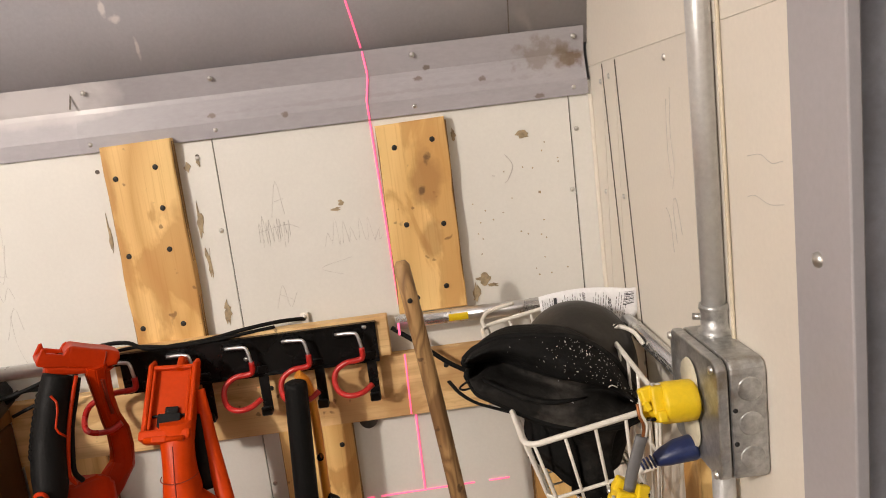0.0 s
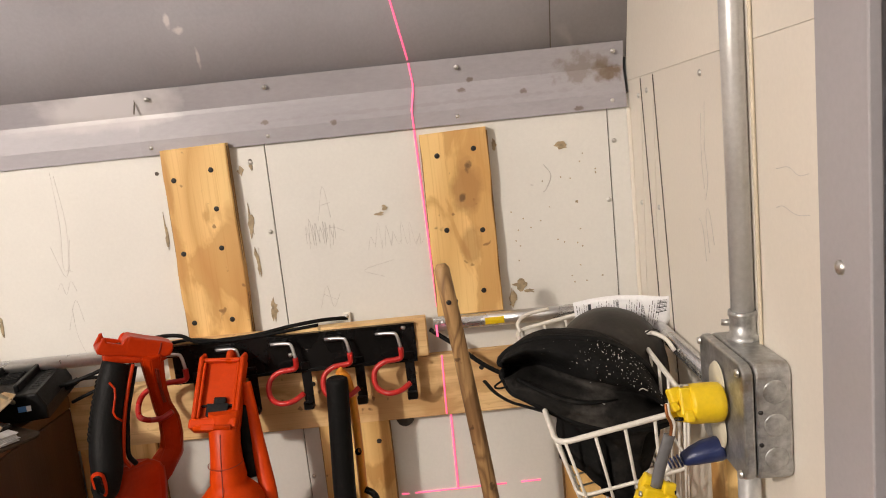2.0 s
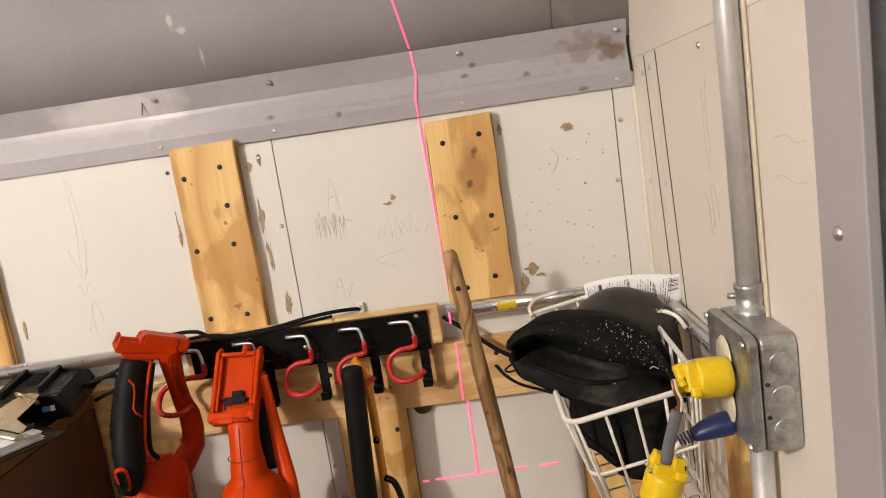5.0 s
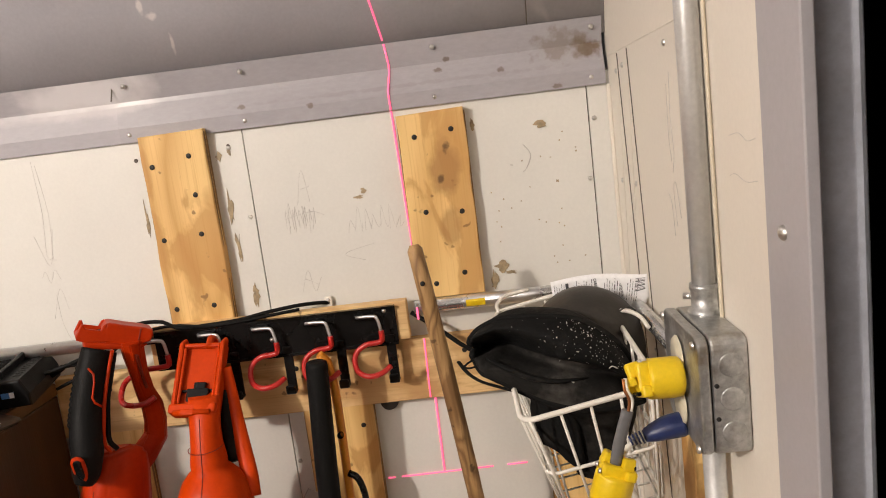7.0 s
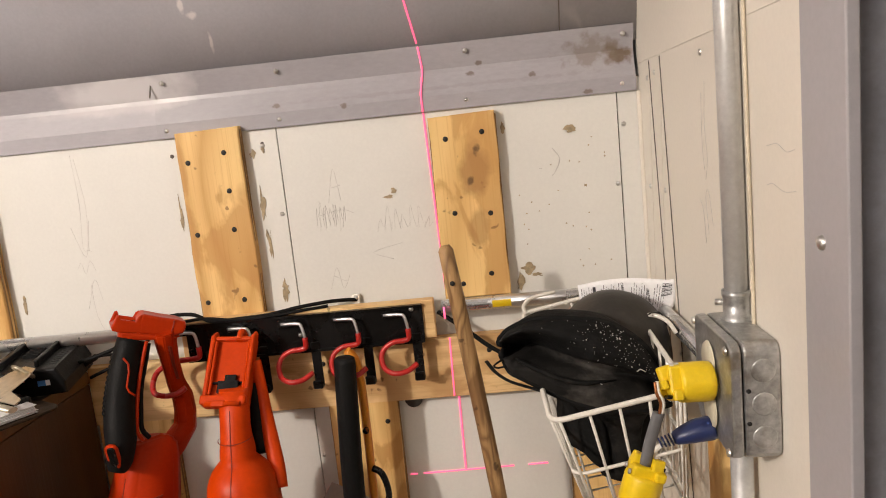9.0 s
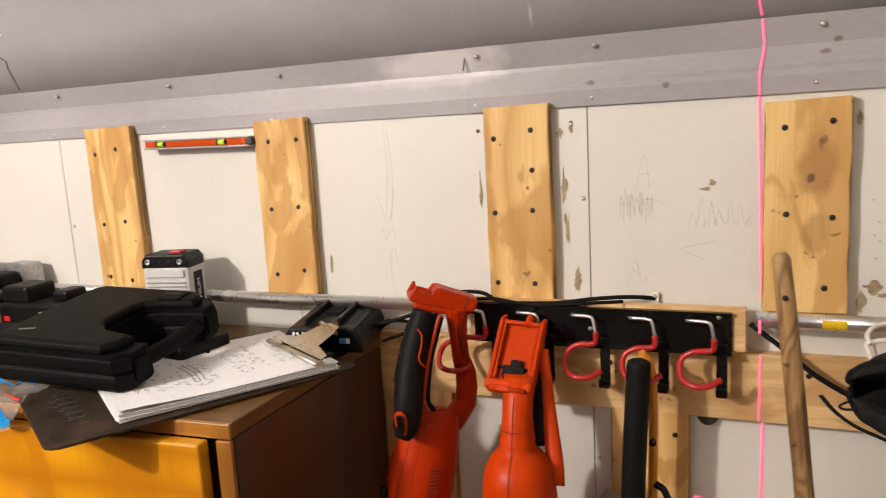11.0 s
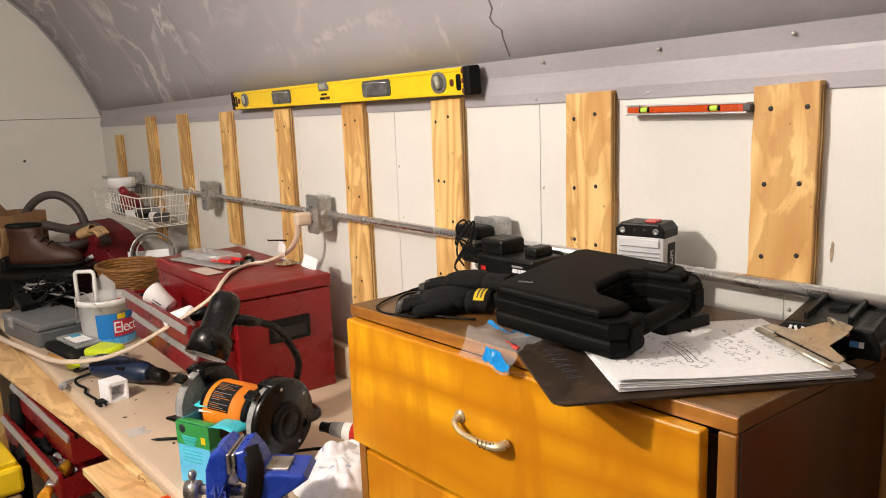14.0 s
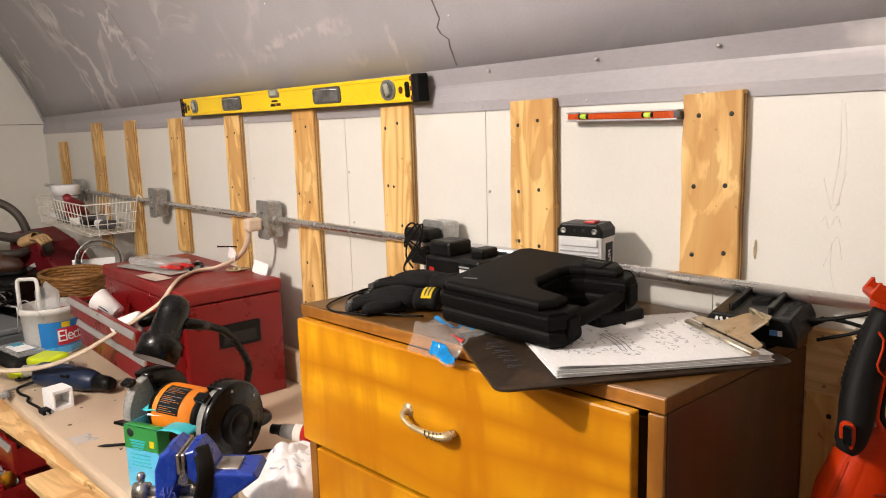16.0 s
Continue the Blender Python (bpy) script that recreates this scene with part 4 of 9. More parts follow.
for i, hx in enumerate((-0.359, -0.2865, -0.215, -0.144, -0.0775)):
    x = hx + 0.2
    hk = part("hook", bm_tube(smooth_path([(x - 0.027, -0.029, 0.0145), (x - 0.006, -0.034, 0.0150), (x + 0.001, -0.036, 0.012), (x + 0.0048, -0.0375, -0.006)], 4), 0.0022, 8), SILVER, rack, "bent steel hook with a red dipped end")
    sw = -0.020 if i == 0 else 0.0
    part("dip", bm_tube(smooth_path([(x + 0.0046, -0.0375, -0.004), (x + 0.0040, -0.0375, -0.0165), (x - 0.003, -0.0375, -0.0195), (x - 0.0175 + 0.6 * sw, -0.0378 + 0.1 * sw, -0.0210), (x - 0.030 + sw, -0.0380 + 0.4 * sw, -0.029), (x - 0.0335 + sw, -0.0440 + 0.8 * sw, -0.040), (x - 0.0285 + sw, -0.0540 + 0.9 * sw, -0.0510), (x - 0.0150 + sw, -0.0620 + 0.6 * sw, -0.0555), (x + 0.001 + sw, -0.0600 + 0.7 * sw, -0.0540), (x + 0.0132 + sw, -0.0520 + 0.9 * sw, -0.0480)], 5), 0.0036, 10), REDGRIP, hk, "red vinyl dip")
    part("hook_clip", bm_box(0.024, 0.008, 0.007, (x - 0.018, -0.026, 0.0135), 0.0015), STEELBLACK, rack)
    bar = bm_join(bm_box(0.0125, 0.003, 0.060, (x + 0.0130, -0.022, -0.045), 0.001, 1), bm_box(0.013, 0.014, 0.004, (x + 0.0130, -0.028, -0.075), 0.001, 1), bm_box(0.013, 0.004, 0.012, (x + 0.0130, -0.034, -0.071), 0.0015, 1))
    part("bar_hook", bar, STEELBLACK, rack)

# cable over the rack, held by a clip
cab = empty("cable", pose(0, 0, 0), "black power cable run over the rack", "cable")
part("cord", bm_tube(smooth_path([(-0.60, 0.93, 1.318), (-0.52, 0.935, 1.325), (-0.45, 0.94, 1.345), (-0.40, 0.945, 1.372), (-0.36, 0.95, 1.374), (-0.335, 0.952, 1.362), (-0.30, 0.958, 1.3605), (-0.26, 0.962, 1.3615), (-0.22, 0.968, 1.3665), (-0.18, 0.975, 1.3690), (-0.155, 0.985, 1.3670), (-0.145, 0.994, 1.364)], 6), 0.0026, 8), SOFTBLACK, cab)
part("cord", bm_tube(smooth_path([(-0.50, 0.93, 1.305), (-0.45, 0.94, 1.325), (-0.40, 0.944, 1.358), (-0.35, 0.952, 1.366), (-0.30, 0.953, 1.3600), (-0.26, 0.957, 1.3598), (-0.22, 0.963, 1.3625), (-0.18, 0.970, 1.3645)], 6), 0.0022, 8), SOFTBLACK, cab)
part("cord", bm_tube(smooth_path([(-0.034, 0.975, 1.342), (0.0, 0.965, 1.318), (0.035, 0.958, 1.290), (0.075, 0.955, 1.268), (0.11, 0.945, 1.262), (0.135, 0.9, 1.24)], 6), 0.0032, 8), SOFTBLACK, cab)
clipm = empty("cable_clip", pose(-0.145, YN - 0.001, 1.365), "small clear cable clip with a screw", "clip")
part("body", bm_box(0.010, 0.005, 0.014, (0, -0.0035, 0), 0.0015), WIRE, clipm)
share("screw", screw_me, clipm, pose(0, -0.006, 0.002) @ FACE_N)

# laser line thrown on ceiling, flashing, wall and rail
LASER = glow("laser_pink", (1.0, 0.13, 0.26), 1.25)
las = empty("laser_line", pose(0, 0, 0), "thin pink cross-line laser mark on wall and ceiling", "laser line")


def laser(points, w=0.0024):
    part("segment", bm_tube(points, w / 2, 4, flat=0.25, up=(0, -1, 0)), LASER, las)


laser([(-0.0215, 0.9985, 1.366), (-0.0275, 0.9985, 1.606)])
laser([(-0.0272, 0.9935, 1.607), (-0.0278, 0.9925, 1.630), (-0.0235, 1.0000, 1.656), (-0.0230, 0.9995, 1.664), (-0.0255, 0.9915, 1.690)])
laser([(-0.0262, 0.992, 1.694), (-0.0415, 0.9605, 1.776), (-0.064, 0.899, 1.898), (-0.088, 0.828, 2.020), (-0.112, 0.74, 2.136), (-0.135, 0.627, 2.239)], 0.0024)
laser([(-0.024, 0.9565, 1.336), (-0.024, 0.9565, 1.352)], 0.003)
laser([(-0.0235, 0.981, 1.220), (-0.022, 0.981, 1.303)])
laser([(-0.0190, 0.9985, 1.103), (-0.0185, 0.9985, 1.217)], 0.0028)
for a, b in ((-0.099, -0.089), (-0.080, 0.050), (0.070, 0.098)):
    laser([(a, 0.9985, 1.101 + 0.01 * (a + 0.09)), (b, 0.9985, 1.101 + 0.01 * (b + 0.09))], 0.0024)

# wooden broom handle leaning on the wall
pole = empty("wooden_pole", pose(0, 0, 0), "worn wooden broomstick leaning on the rail", "pole")
P0, P1 = Vector((-0.008, 0.838, 1.452)), Vector((0.135, 0.975, 0.0))
pts, rads = [], []
rp = random.Random(5)
for k in range(26):
    f = k / 25
    pts.append(P0.lerp(P1, f) + Vector((0.0022 * math.sin(9 * f), 0.0015 * math.sin(14 * f + 1), 0)))
    rads.append((0.0092 + 0.0018 * f + rp.uniform(-0.00035, 0.00035)) * (0.55 if k == 0 else 1))
pts.insert(1, P0.lerp(P1, 0.004))
rads.insert(1, 0.0088)
part("shaft", bm_tube(pts, rads, 14), HANDLEWOOD, pole)
part("hole", bm_lathe([(0, 0.0004), (0.0026, 0.0004), (0.003, -0.001)], 10, "z"), GAP, pole, "drilled hole", pose(-0.0035, 0.8326, 1.408) @ FACE_N)

# ---- tools hung on the rack ----
SEAMORANGE = mat("seam_orange", (0.22, 0.018, 0.003), 0.6)


def loft(sections, sides=14, power=2.4):
    """A body through sections (x, y, z, half width, half depth), lying across z; a superellipse in plan."""
    bm = bmesh.new()
    rings = []
    for x, y, z, w, d in sections:
        ring = []
        for k in range(sides):
            a = 2 * math.pi * k / sides
            c, s = math.cos(a), math.sin(a)
            ring.append(bm.verts.new((x + w * math.copysign(abs(c) ** (2 / power), c), y + d * math.copysign(abs(s) ** (2 / power), s), z)))
        rings.append(ring)
    for a, b in zip(rings, rings[1:]):
        for k in range(sides):
            bm.faces.new((a[k], a[(k + 1) % sides], b[(k + 1) % sides], b[k])).smooth = True
    bm.faces.new(rings[0])
    bm.faces.new(rings[-1])
    bmesh.ops.recalc_face_normals(bm, faces=bm.faces)
    return bm


def sweep(points, widths, depths, corner=0.25):
    """A bar with a chamfered rectangular section along a crooked line in the x-z plane."""
    bm = bmesh.new()
    pts = [Vector(p) for p in points]
    rings = []
    for i, p in enumerate(pts):
        d = (pts[min(i + 1, len(pts) - 1)] - pts[max(i - 1, 0)]).normalized()
        s = Vector((d.z, 0, -d.x)).normalized()
        u = d.cross(s).normalized()
        w, h, c = widths[i] / 2, depths[i] / 2, corner * min(widths[i], depths[i])
        rings.append([bm.verts.new(p + s * a + u * b) for a, b in ((w, h - c), (w - c, h), (-w + c, h), (-w, h - c), (-w, -h + c), (-w + c, -h), (w - c, -h), (w, -h + c))])
    for a, b in zip(rings, rings[1:]):
        for k in range(8):
            bm.faces.new((a[k], a[(k + 1) % 8], b[(k + 1) % 8], b[k]))
    bm.faces.new(rings[0])
    bm.faces.new(rings[-1])
    bmesh.ops.recalc_face_normals(bm, faces=bm.faces)
    bmesh.ops.bevel(bm, geom=[e for e in bm.edges if e.calc_face_angle(0) > 0.3], offset=0.0012, segments=2, affect="EDGES")
    return bm


def facets(sections, plan, bevel=0.004):
    """A body with flat faces: one plan outline set at each section (x, y, z, scale across, scale deep)."""
    bm = bmesh.new()
    rings = [[bm.verts.new((x + a * px, y + b * py, z)) for px, py in plan] for x, y, z, a, b in sections]
    n = len(plan)
    for a, b in zip(rings, rings[1:]):
        for k in range(n):
            bm.faces.new((a[k], a[(k + 1) % n], b[(k + 1) % n], b[k])).smooth = True
    bm.faces.new(rings[0])
    bm.faces.new(rings[-1])
    bmesh.ops.recalc_face_normals(bm, faces=bm.faces)
    bmesh.ops.bevel(bm, geom=[e for e in bm.edges if e.calc_face_angle(0) > 0.45], offset=bevel, segments=3, affect="EDGES", clamp_overlap=True)
    return bm


def trimmer():
    """The handle end of a cordless trimmer: battery shoe, rubber grip, loop arm, motor housing."""
    ob = empty("string_trimmer", pose(0, 0, 0), "orange cordless trimmer with black rubber grip, hung on a hook", "trimmer")
    turn = pose(-0.430, 0.852, 0, 0, 0, 31.0)
    # the shoe: an open tray in front, a closed hump behind it
    tray = [bm_prism([(0.0113, 1.3874), (0.0197, 1.3999), (0.0227, 1.3999), (0.0235, 1.3941), (0.0391, 1.3882), (0.0432, 1.3935), (0.0473, 1.3953), (0.0457, 1.3724), (0.0200, 1.3782), (0.0116, 1.3825)], 0.0045, 0.0012, turn @ pose(0, y, 0), 1) for y in (0.0025, 0.0345)]
    tray += [bm_prism([(0.0113, 1.3874), (0.0180, 1.3906), (0.0453, 1.3810), (0.0450, 1.3719), (0.0200, 1.3782), (0.0116, 1.3825)], 0.036, 0.002, turn @ pose(0, 0.0185, 0))]
    hump = bm_prism([(0.0418, 1.3889), (0.0479, 1.3951), (0.0511, 1.3951), (0.0706, 1.3868), (0.0877, 1.3805), (0.0968, 1.3753), (0.0962, 1.3682), (0.0916, 1.3614), (0.0736, 1.3602), (0.0412, 1.3721)], 0.037, 0.004, turn @ pose(0, 0.0185, 0), 3)
    sh = part("battery_shoe", bm_join(hump, *tray), ORANGE, ob)
    part("contact", bm_move(bm_box(0.022, 0.026, 0.004, (0.030, 0.0185, 1.3835), 0.001, 1, (0, 4, 0)), turn), STEELBLACK, sh, "dark battery contacts")
    part("shoe_line", bm_tube([turn @ Vector(p) for p in ((0.0831, -0.0002, 1.3802), (0.0815, -0.0002, 1.3748), (0.0770, -0.0002, 1.3644))], 0.0009, 5), SEAMORANGE, sh, "moulded line")
    part("collar", bm_prism([(0.0191, 1.3799), (0.0878, 1.3587), (0.0807, 1.3555), (0.0176, 1.3684)], 0.032, 0.003, turn @ pose(0, 0.0165, 0), 2), ORANGE, ob)
    gp = smooth_path([(-0.4060, 0.8720, 1.3670), (-0.4110, 0.8640, 1.3470), (-0.4150, 0.8520, 1.3200), (-0.4170, 0.8400, 1.2930), (-0.4160, 0.8300, 1.2700), (-0.4150, 0.8240, 1.2550), (-0.4170, 0.8160, 1.2340), (-0.4200, 0.8120, 1.2240)], 5)
    n = len(gp) - 1
    wide = (0.0158, 0.0166, 0.0174, 0.0180, 0.0182, 0.0172, 0.0150, 0.0098)
    rad = [wide[min(int(7 * k / n), 6)] + (wide[min(int(7 * k / n), 6) + 1] - wide[min(int(7 * k / n), 6)]) * (7 * k / n - min(int(7 * k / n), 6)) for k in range(n + 1)]
    grip = part("grip", bm_tube(gp, rad, 20, flat=1.15, up=(0, 1, 0)), SOFTBLACK, ob, "black rubber grip")
    for k in range(12):
        c, r = gp[5 + k], rad[5 + k]
        part("rib", bm_tube([c + Vector((-(r + 0.0004) * math.sin(a), -(1.15 * r + 0.0003) * math.cos(a), 0.004 * math.sin(a))) for a in [0.55 + 0.2 * q for q in range(7)]], 0.0008, 5), SOFTBLACK, grip)
    part("grip_stripe", bm_tube([(-0.4060, 0.8460, 1.3510), (-0.4000, 0.8440, 1.3440), (-0.3990, 0.8400, 1.3350), (-0.4010, 0.8330, 1.3190), (-0.3990, 0.8330, 1.3130), (-0.3940, 0.8370, 1.3060)], 0.0013, 6), ORANGE, grip, "orange inlay line")
    part("grip_rim", bm_tube(smooth_path([(-0.3850, 0.8680, 1.3640), (-0.3920, 0.8620, 1.3390), (-0.3960, 0.8520, 1.3140), (-0.3980, 0.8420, 1.2870), (-0.3980, 0.8340, 1.2620), (-0.3950, 0.8380, 1.2490)], 4), 0.0022, 8), ORANGE, ob, "orange shell edge beside the grip")
    part("grip_rim", bm_tube(smooth_path([(-0.3850, 0.8720, 1.3600), (-0.3920, 0.8670, 1.3330), (-0.3960, 0.8570, 1.3090), (-0.3970, 0.8480, 1.2810), (-0.3960, 0.8420, 1.2620), (-0.3910, 0.8460, 1.2490)], 4), 0.0030, 8), SOFTBLACK, ob, "black trigger edge inside the loop")
    trig = part("trigger_frame", bm_prism(rounded(0.0160, 0.034, 0.007), 0.008, 0.003, pose(*(-0.4150, 0.8030, 1.2460), 14, 6, -12)), ORANGE, ob)
    part("trigger", bm_prism(rounded(0.0095, 0.025, 0.004), 0.004, 0.001, pose(*(-0.4130, 0.7980, 1.2480), 14, 6, -12)), STEELBLACK, trig)
    part("loop_arm", sweep([(-0.3730, 0.8950, 1.3690), (-0.3760, 0.9000, 1.3490), (-0.3810, 0.9140, 1.3190), (-0.3830, 0.9240, 1.2920), (-0.3790, 0.9280, 1.2710), (-0.3780, 0.9270, 1.2510), (-0.3800, 0.9240, 1.2310), (-0.3900, 0.9060, 1.2150), (-0.4060, 0.8800, 1.2040)], [0.026, 0.0225, 0.0195, 0.0215, 0.0262, 0.0270, 0.0285, 0.032, 0.042], [0.032, 0.028, 0.024, 0.023, 0.024, 0.025, 0.027, 0.03, 0.032], 0.3), ORANGE, ob)
    part("arm_groove", sweep([(-0.3660, 0.8860, 1.3510), (-0.3710, 0.9000, 1.3230), (-0.3730, 0.9100, 1.2990)], [0.0045, 0.004, 0.0035], [0.002, 0.002, 0.002]), SEAMORANGE, ob, "recessed line in the arm")
    plan = [(-0.046, 0.022), (-0.044, -0.004), (-0.020, -0.027), (0.004, -0.024), (0.042, 0.010), (0.042, 0.030), (-0.02, 0.034)]
    part("motor_housing", facets([(-0.4060, 0.862, 1.2430, 0.50, 0.5), (-0.4020, 0.860, 1.2330, 0.70, 0.75), (-0.4090, 0.855, 1.205, 0.86, 0.92), (-0.4180, 0.849, 1.165, 0.98, 1.02), (-0.423, 0.842, 1.13, 0.96, 1.05), (-0.430, 0.832, 1.06, 0.85, 1.0), (-0.438, 0.820, 0.96, 0.68, 0.9), (-0.455, 0.80, 0.80, 0.36, 0.5), (-0.49, 0.79, 0.45, 0.31, 0.45), (-0.51, 0.80, 0.0, 0.31, 0.45)], plan), ORANGE, ob)
    part("housing_seam", bm_tube([(-0.4215, 0.8310, 1.205), (-0.4310, 0.8225, 1.165), (-0.4380, 0.8135, 1.13), (-0.443, 0.8045, 1.06)], 0.0007, 5), SEAMORANGE, ob)
    for k in range(5):
        part("vent", bm_box(0.014, 0.003, 0.0024, (-0.4430, 0.8330 - 0.0009 * k, 1.172 - 0.0065 * k), 0.001, 1, (0, -8, -43)), STEELBLACK, ob)
    for k in range(14):
        part("vent", bm_box(0.014, 0.003, 0.0018, (-0.3930 - 0.0006 * k, 0.8440 - 0.0009 * k, 1.172 - 0.0046 * k), 0.0006, 1, (0, 0, 42)), SEAMORANGE, ob)
    part("switch", bm_box(0.012, 0.006, 0.026, (-0.4590, 0.826, 1.136), 0.003, 2, (0, 4, -43)), STEELBLACK, ob)
    return ob


trimmer()


def blower():
    """A cordless blower, upside down: open battery slot, neck with a dark handle gap, round body."""
    ob = empty("leaf_blower", pose(0, 0, 0), "orange cordless blower with an empty battery slot", "blower")
    m = pose(-0.2985, 0.899, 1.311, -38, 4, 0)
    w, h = 0.057, 0.084
    wall = [(-h / 2, -0.012), (h / 2 + 0.007, -0.008), (h / 2 + 0.009, -0.003), (h / 2, 0.008), (-h / 2, 0.008)]
    sides = [bm_move(bm_prism([(-y, z) for z, y in wall], 0.0055, 0.0014, pose(0, 0, 0, 0, 0, 90), 1), Matrix.Translation((sx, 0, 0))) for sx in (-w / 2 + 0.0027, w / 2 - 0.0027)]
    slot = bm_join(bm_prism(rounded(w, h, 0.003), 0.010, 0.0015, pose(0, 0.007, 0)), *sides, bm_box(w - 0.012, 0.016, 0.005, (0, 0.002, h / 2 - 0.003), 0.0015), bm_box(w + 0.001, 0.026, 0.012, (0, -0.001, -h / 2 - 0.002), 0.003), bm_box(0.0035, 0.004, h * 0.85, (-w / 2 + 0.0075, -0.004, 0), 0.001, 1), bm_box(0.0035, 0.004, h * 0.85, (w / 2 - 0.0075, -0.004, 0), 0.001, 1))
    s = part("battery_slot", bm_move(slot, m), ORANGE2, ob)
    part("contact_block", bm_move(bm_join(bm_box(0.027, 0.010, 0.016, (0.001, 0.000, -h * 0.30), 0.0015), bm_box(0.015, 0.009, 0.010, (0.003, 0.000, -h * 0.17), 0.0015), bm_box(0.040, 0.005, 0.003, (0, 0.001, -h * 0.23), 0.0008, 1)), m), STEELBLACK, s, "black contact block")
    part("latch_pin", bm_tube([m @ Vector((-0.021, -0.013, -h / 2 - 0.008)), m @ Vector((0.023, -0.013, -h / 2 - 0.008))], 0.0036, 8), ORANGE2, s)
    part("latch_knob", bm_move(bm_box(0.018, 0.010, 0.008, (-0.004, -0.012, -h / 2 - 0.008), 0.002), m), ORANGE2, s)
    cx, cy = -0.2852, 0.846
    part("body", loft([(-0.2900, 0.880, 1.292, 0.019, 0.016), (-0.2895, 0.870, 1.272, 0.0185, 0.018), (-0.2890, 0.862, 1.250, 0.0178, 0.020), (-0.2885, 0.858, 1.236, 0.0185, 0.0215), (-0.2880, 0.855, 1.224, 0.0205, 0.023), (-0.2875, 0.853, 1.217, 0.0212, 0.0236), (-0.2875, 0.852, 1.212, 0.0205, 0.023), (-0.2868, 0.850, 1.207, 0.0265, 0.027), (-0.2862, 0.848, 1.199, 0.034, 0.034), (-0.2856, cy, 1.186, 0.0400, 0.040), (cx, cy, 1.170, 0.0430, 0.044), (cx, cy, 1.14, 0.0445, 0.045), (cx, cy, 1.08, 0.044, 0.045), (cx, cy, 1.0, 0.040, 0.042), (cx, cy, 0.9, 0.03, 0.03), (cx, cy, 0.62, 0.026, 0.026)], 30, 2.2), ORANGE2, ob)
    part("side_handle", bm_tube(smooth_path([(-0.2690, 0.9100, 1.3150), (-0.2650, 0.9030, 1.2870), (-0.2600, 0.8930, 1.2530), (-0.2540, 0.8820, 1.2220), (-0.2470, 0.8680, 1.1900), (-0.2440, 0.8560, 1.1660)], 5), [0.0058 + 0.0030 * k / 25 for k in range(26)], 12, flat=1.3), ORANGE2, ob)
    part("hang_loop", bm_tube(smooth_path([(-0.288, 0.918, 1.342), (-0.289, 0.930, 1.348), (-0.290, 0.940, 1.346), (-0.290, 0.946, 1.338)], 4), 0.0045, 8), ORANGE2, ob)
    # added black body that stands for the dark in the handle gap
    part("grip_pad", bm_tube(smooth_path([(-0.2740, 0.9050, 1.2880), (-0.2730, 0.8980, 1.2570), (-0.2690, 0.8900, 1.2260), (-0.2640, 0.8800, 1.2030)], 5), [0.006 + 0.007 * math.sin(math.pi * (0.15 + 0.7 * k / 15)) for k in range(16)], 10), SOFTBLACK, ob, "black filler added for the dark handle gap")
    part("seam_line", bm_tube([(-0.2895, 0.8518, 1.272), (-0.2890, 0.8417, 1.250), (-0.2885, 0.8362, 1.236), (-0.2878, 0.8292, 1.217), (-0.2870, 0.8228, 1.207), (-0.2862, 0.8138, 1.199), (-0.2858, 0.8058, 1.186), (-0.2854, 0.8018, 1.170), (-0.2854, 0.8008, 1.14), (-0.2854, 0.8008, 1.08)], 0.0006, 4), SEAMORANGE, ob)
    for zz in (1.2135, 1.237):
        part("neck_line", bm_tube([(-0.2878 + 0.0206 * math.cos(t), 0.8535 + 0.0235 * math.sin(t), zz) for t in [math.pi + math.pi * q / 14 for q in range(15)]], 0.0006, 4), SEAMORANGE, ob, "moulded line round the neck")
    lab = part("rating_label", bm_heights(6, 2, lambda u, v: (cx + 0.0455 * math.sin(0.08 + 0.75 * u), cy - 0.0462 * math.cos(0.08 + 0.75 * u), 1.162 - 0.04 * v)), STEELBLACK, ob, "dark rating label with pale bars")
    for k in range(9):
        part("label_bar", bm_heights(1, 2, lambda u, v: (cx + 0.0460 * math.sin(0.14 + 0.07 * k + 0.022 * u), cy - 0.0467 * math.cos(0.14 + 0.07 * k + 0.022 * u), 1.158 - 0.022 * v)), PAPER, lab)
    return ob


blower()


def saw():
    """A bow saw hung by its frame: black padded tube in front, orange frame behind."""
    ob = empty("bow_saw", pose(-0.0140, 0, 0), "orange-framed saw with a black foam-covered handle", "saw")
    part("foam_grip", bm_tube([(-0.1390, 0.905, 1.311), (-0.1391, 0.905, 1.309), (-0.1393, 0.905, 1.304), (-0.1425, 0.902, 1.24), (-0.146, 0.90, 1.17), (-0.148, 0.898, 1.10), (-0.152, 0.896, 0.98)], [0.010, 0.0130, 0.0138, 0.0140, 0.0141, 0.0141, 0.0140], 18), SOFTBLACK, ob, "black foam tube")
    part("frame", bm_tube(smooth_path([(-0.140, 0.93, 1.312), (-0.130, 0.932, 1.295), (-0.1265, 0.932, 1.24), (-0.128, 0.932, 1.12), (-0.131, 0.93, 0.98)], 5), 0.0095, 8, flat=0.6), mat("saw_orange", (0.72, 0.27, 0.02), 0.4, vary=0.1, second=(0.35, 0.13, 0.02), patch=0.62), ob)
    part("lever", bm_tube(smooth_path([(-0.124, 0.925, 1.15), (-0.112, 0.922, 1.142), (-0.106, 0.922, 1.115), (-0.112, 0.922, 1.09)], 4), 0.0045, 8), STEELBLACK, ob)
    part("knob", bm_lathe([(0, 0.006), (0.004, 0.005), (0.0045, 0)], 10, "y", (-0.126, 0.918, 1.205)), STEELBLACK, ob)
    return ob


saw()
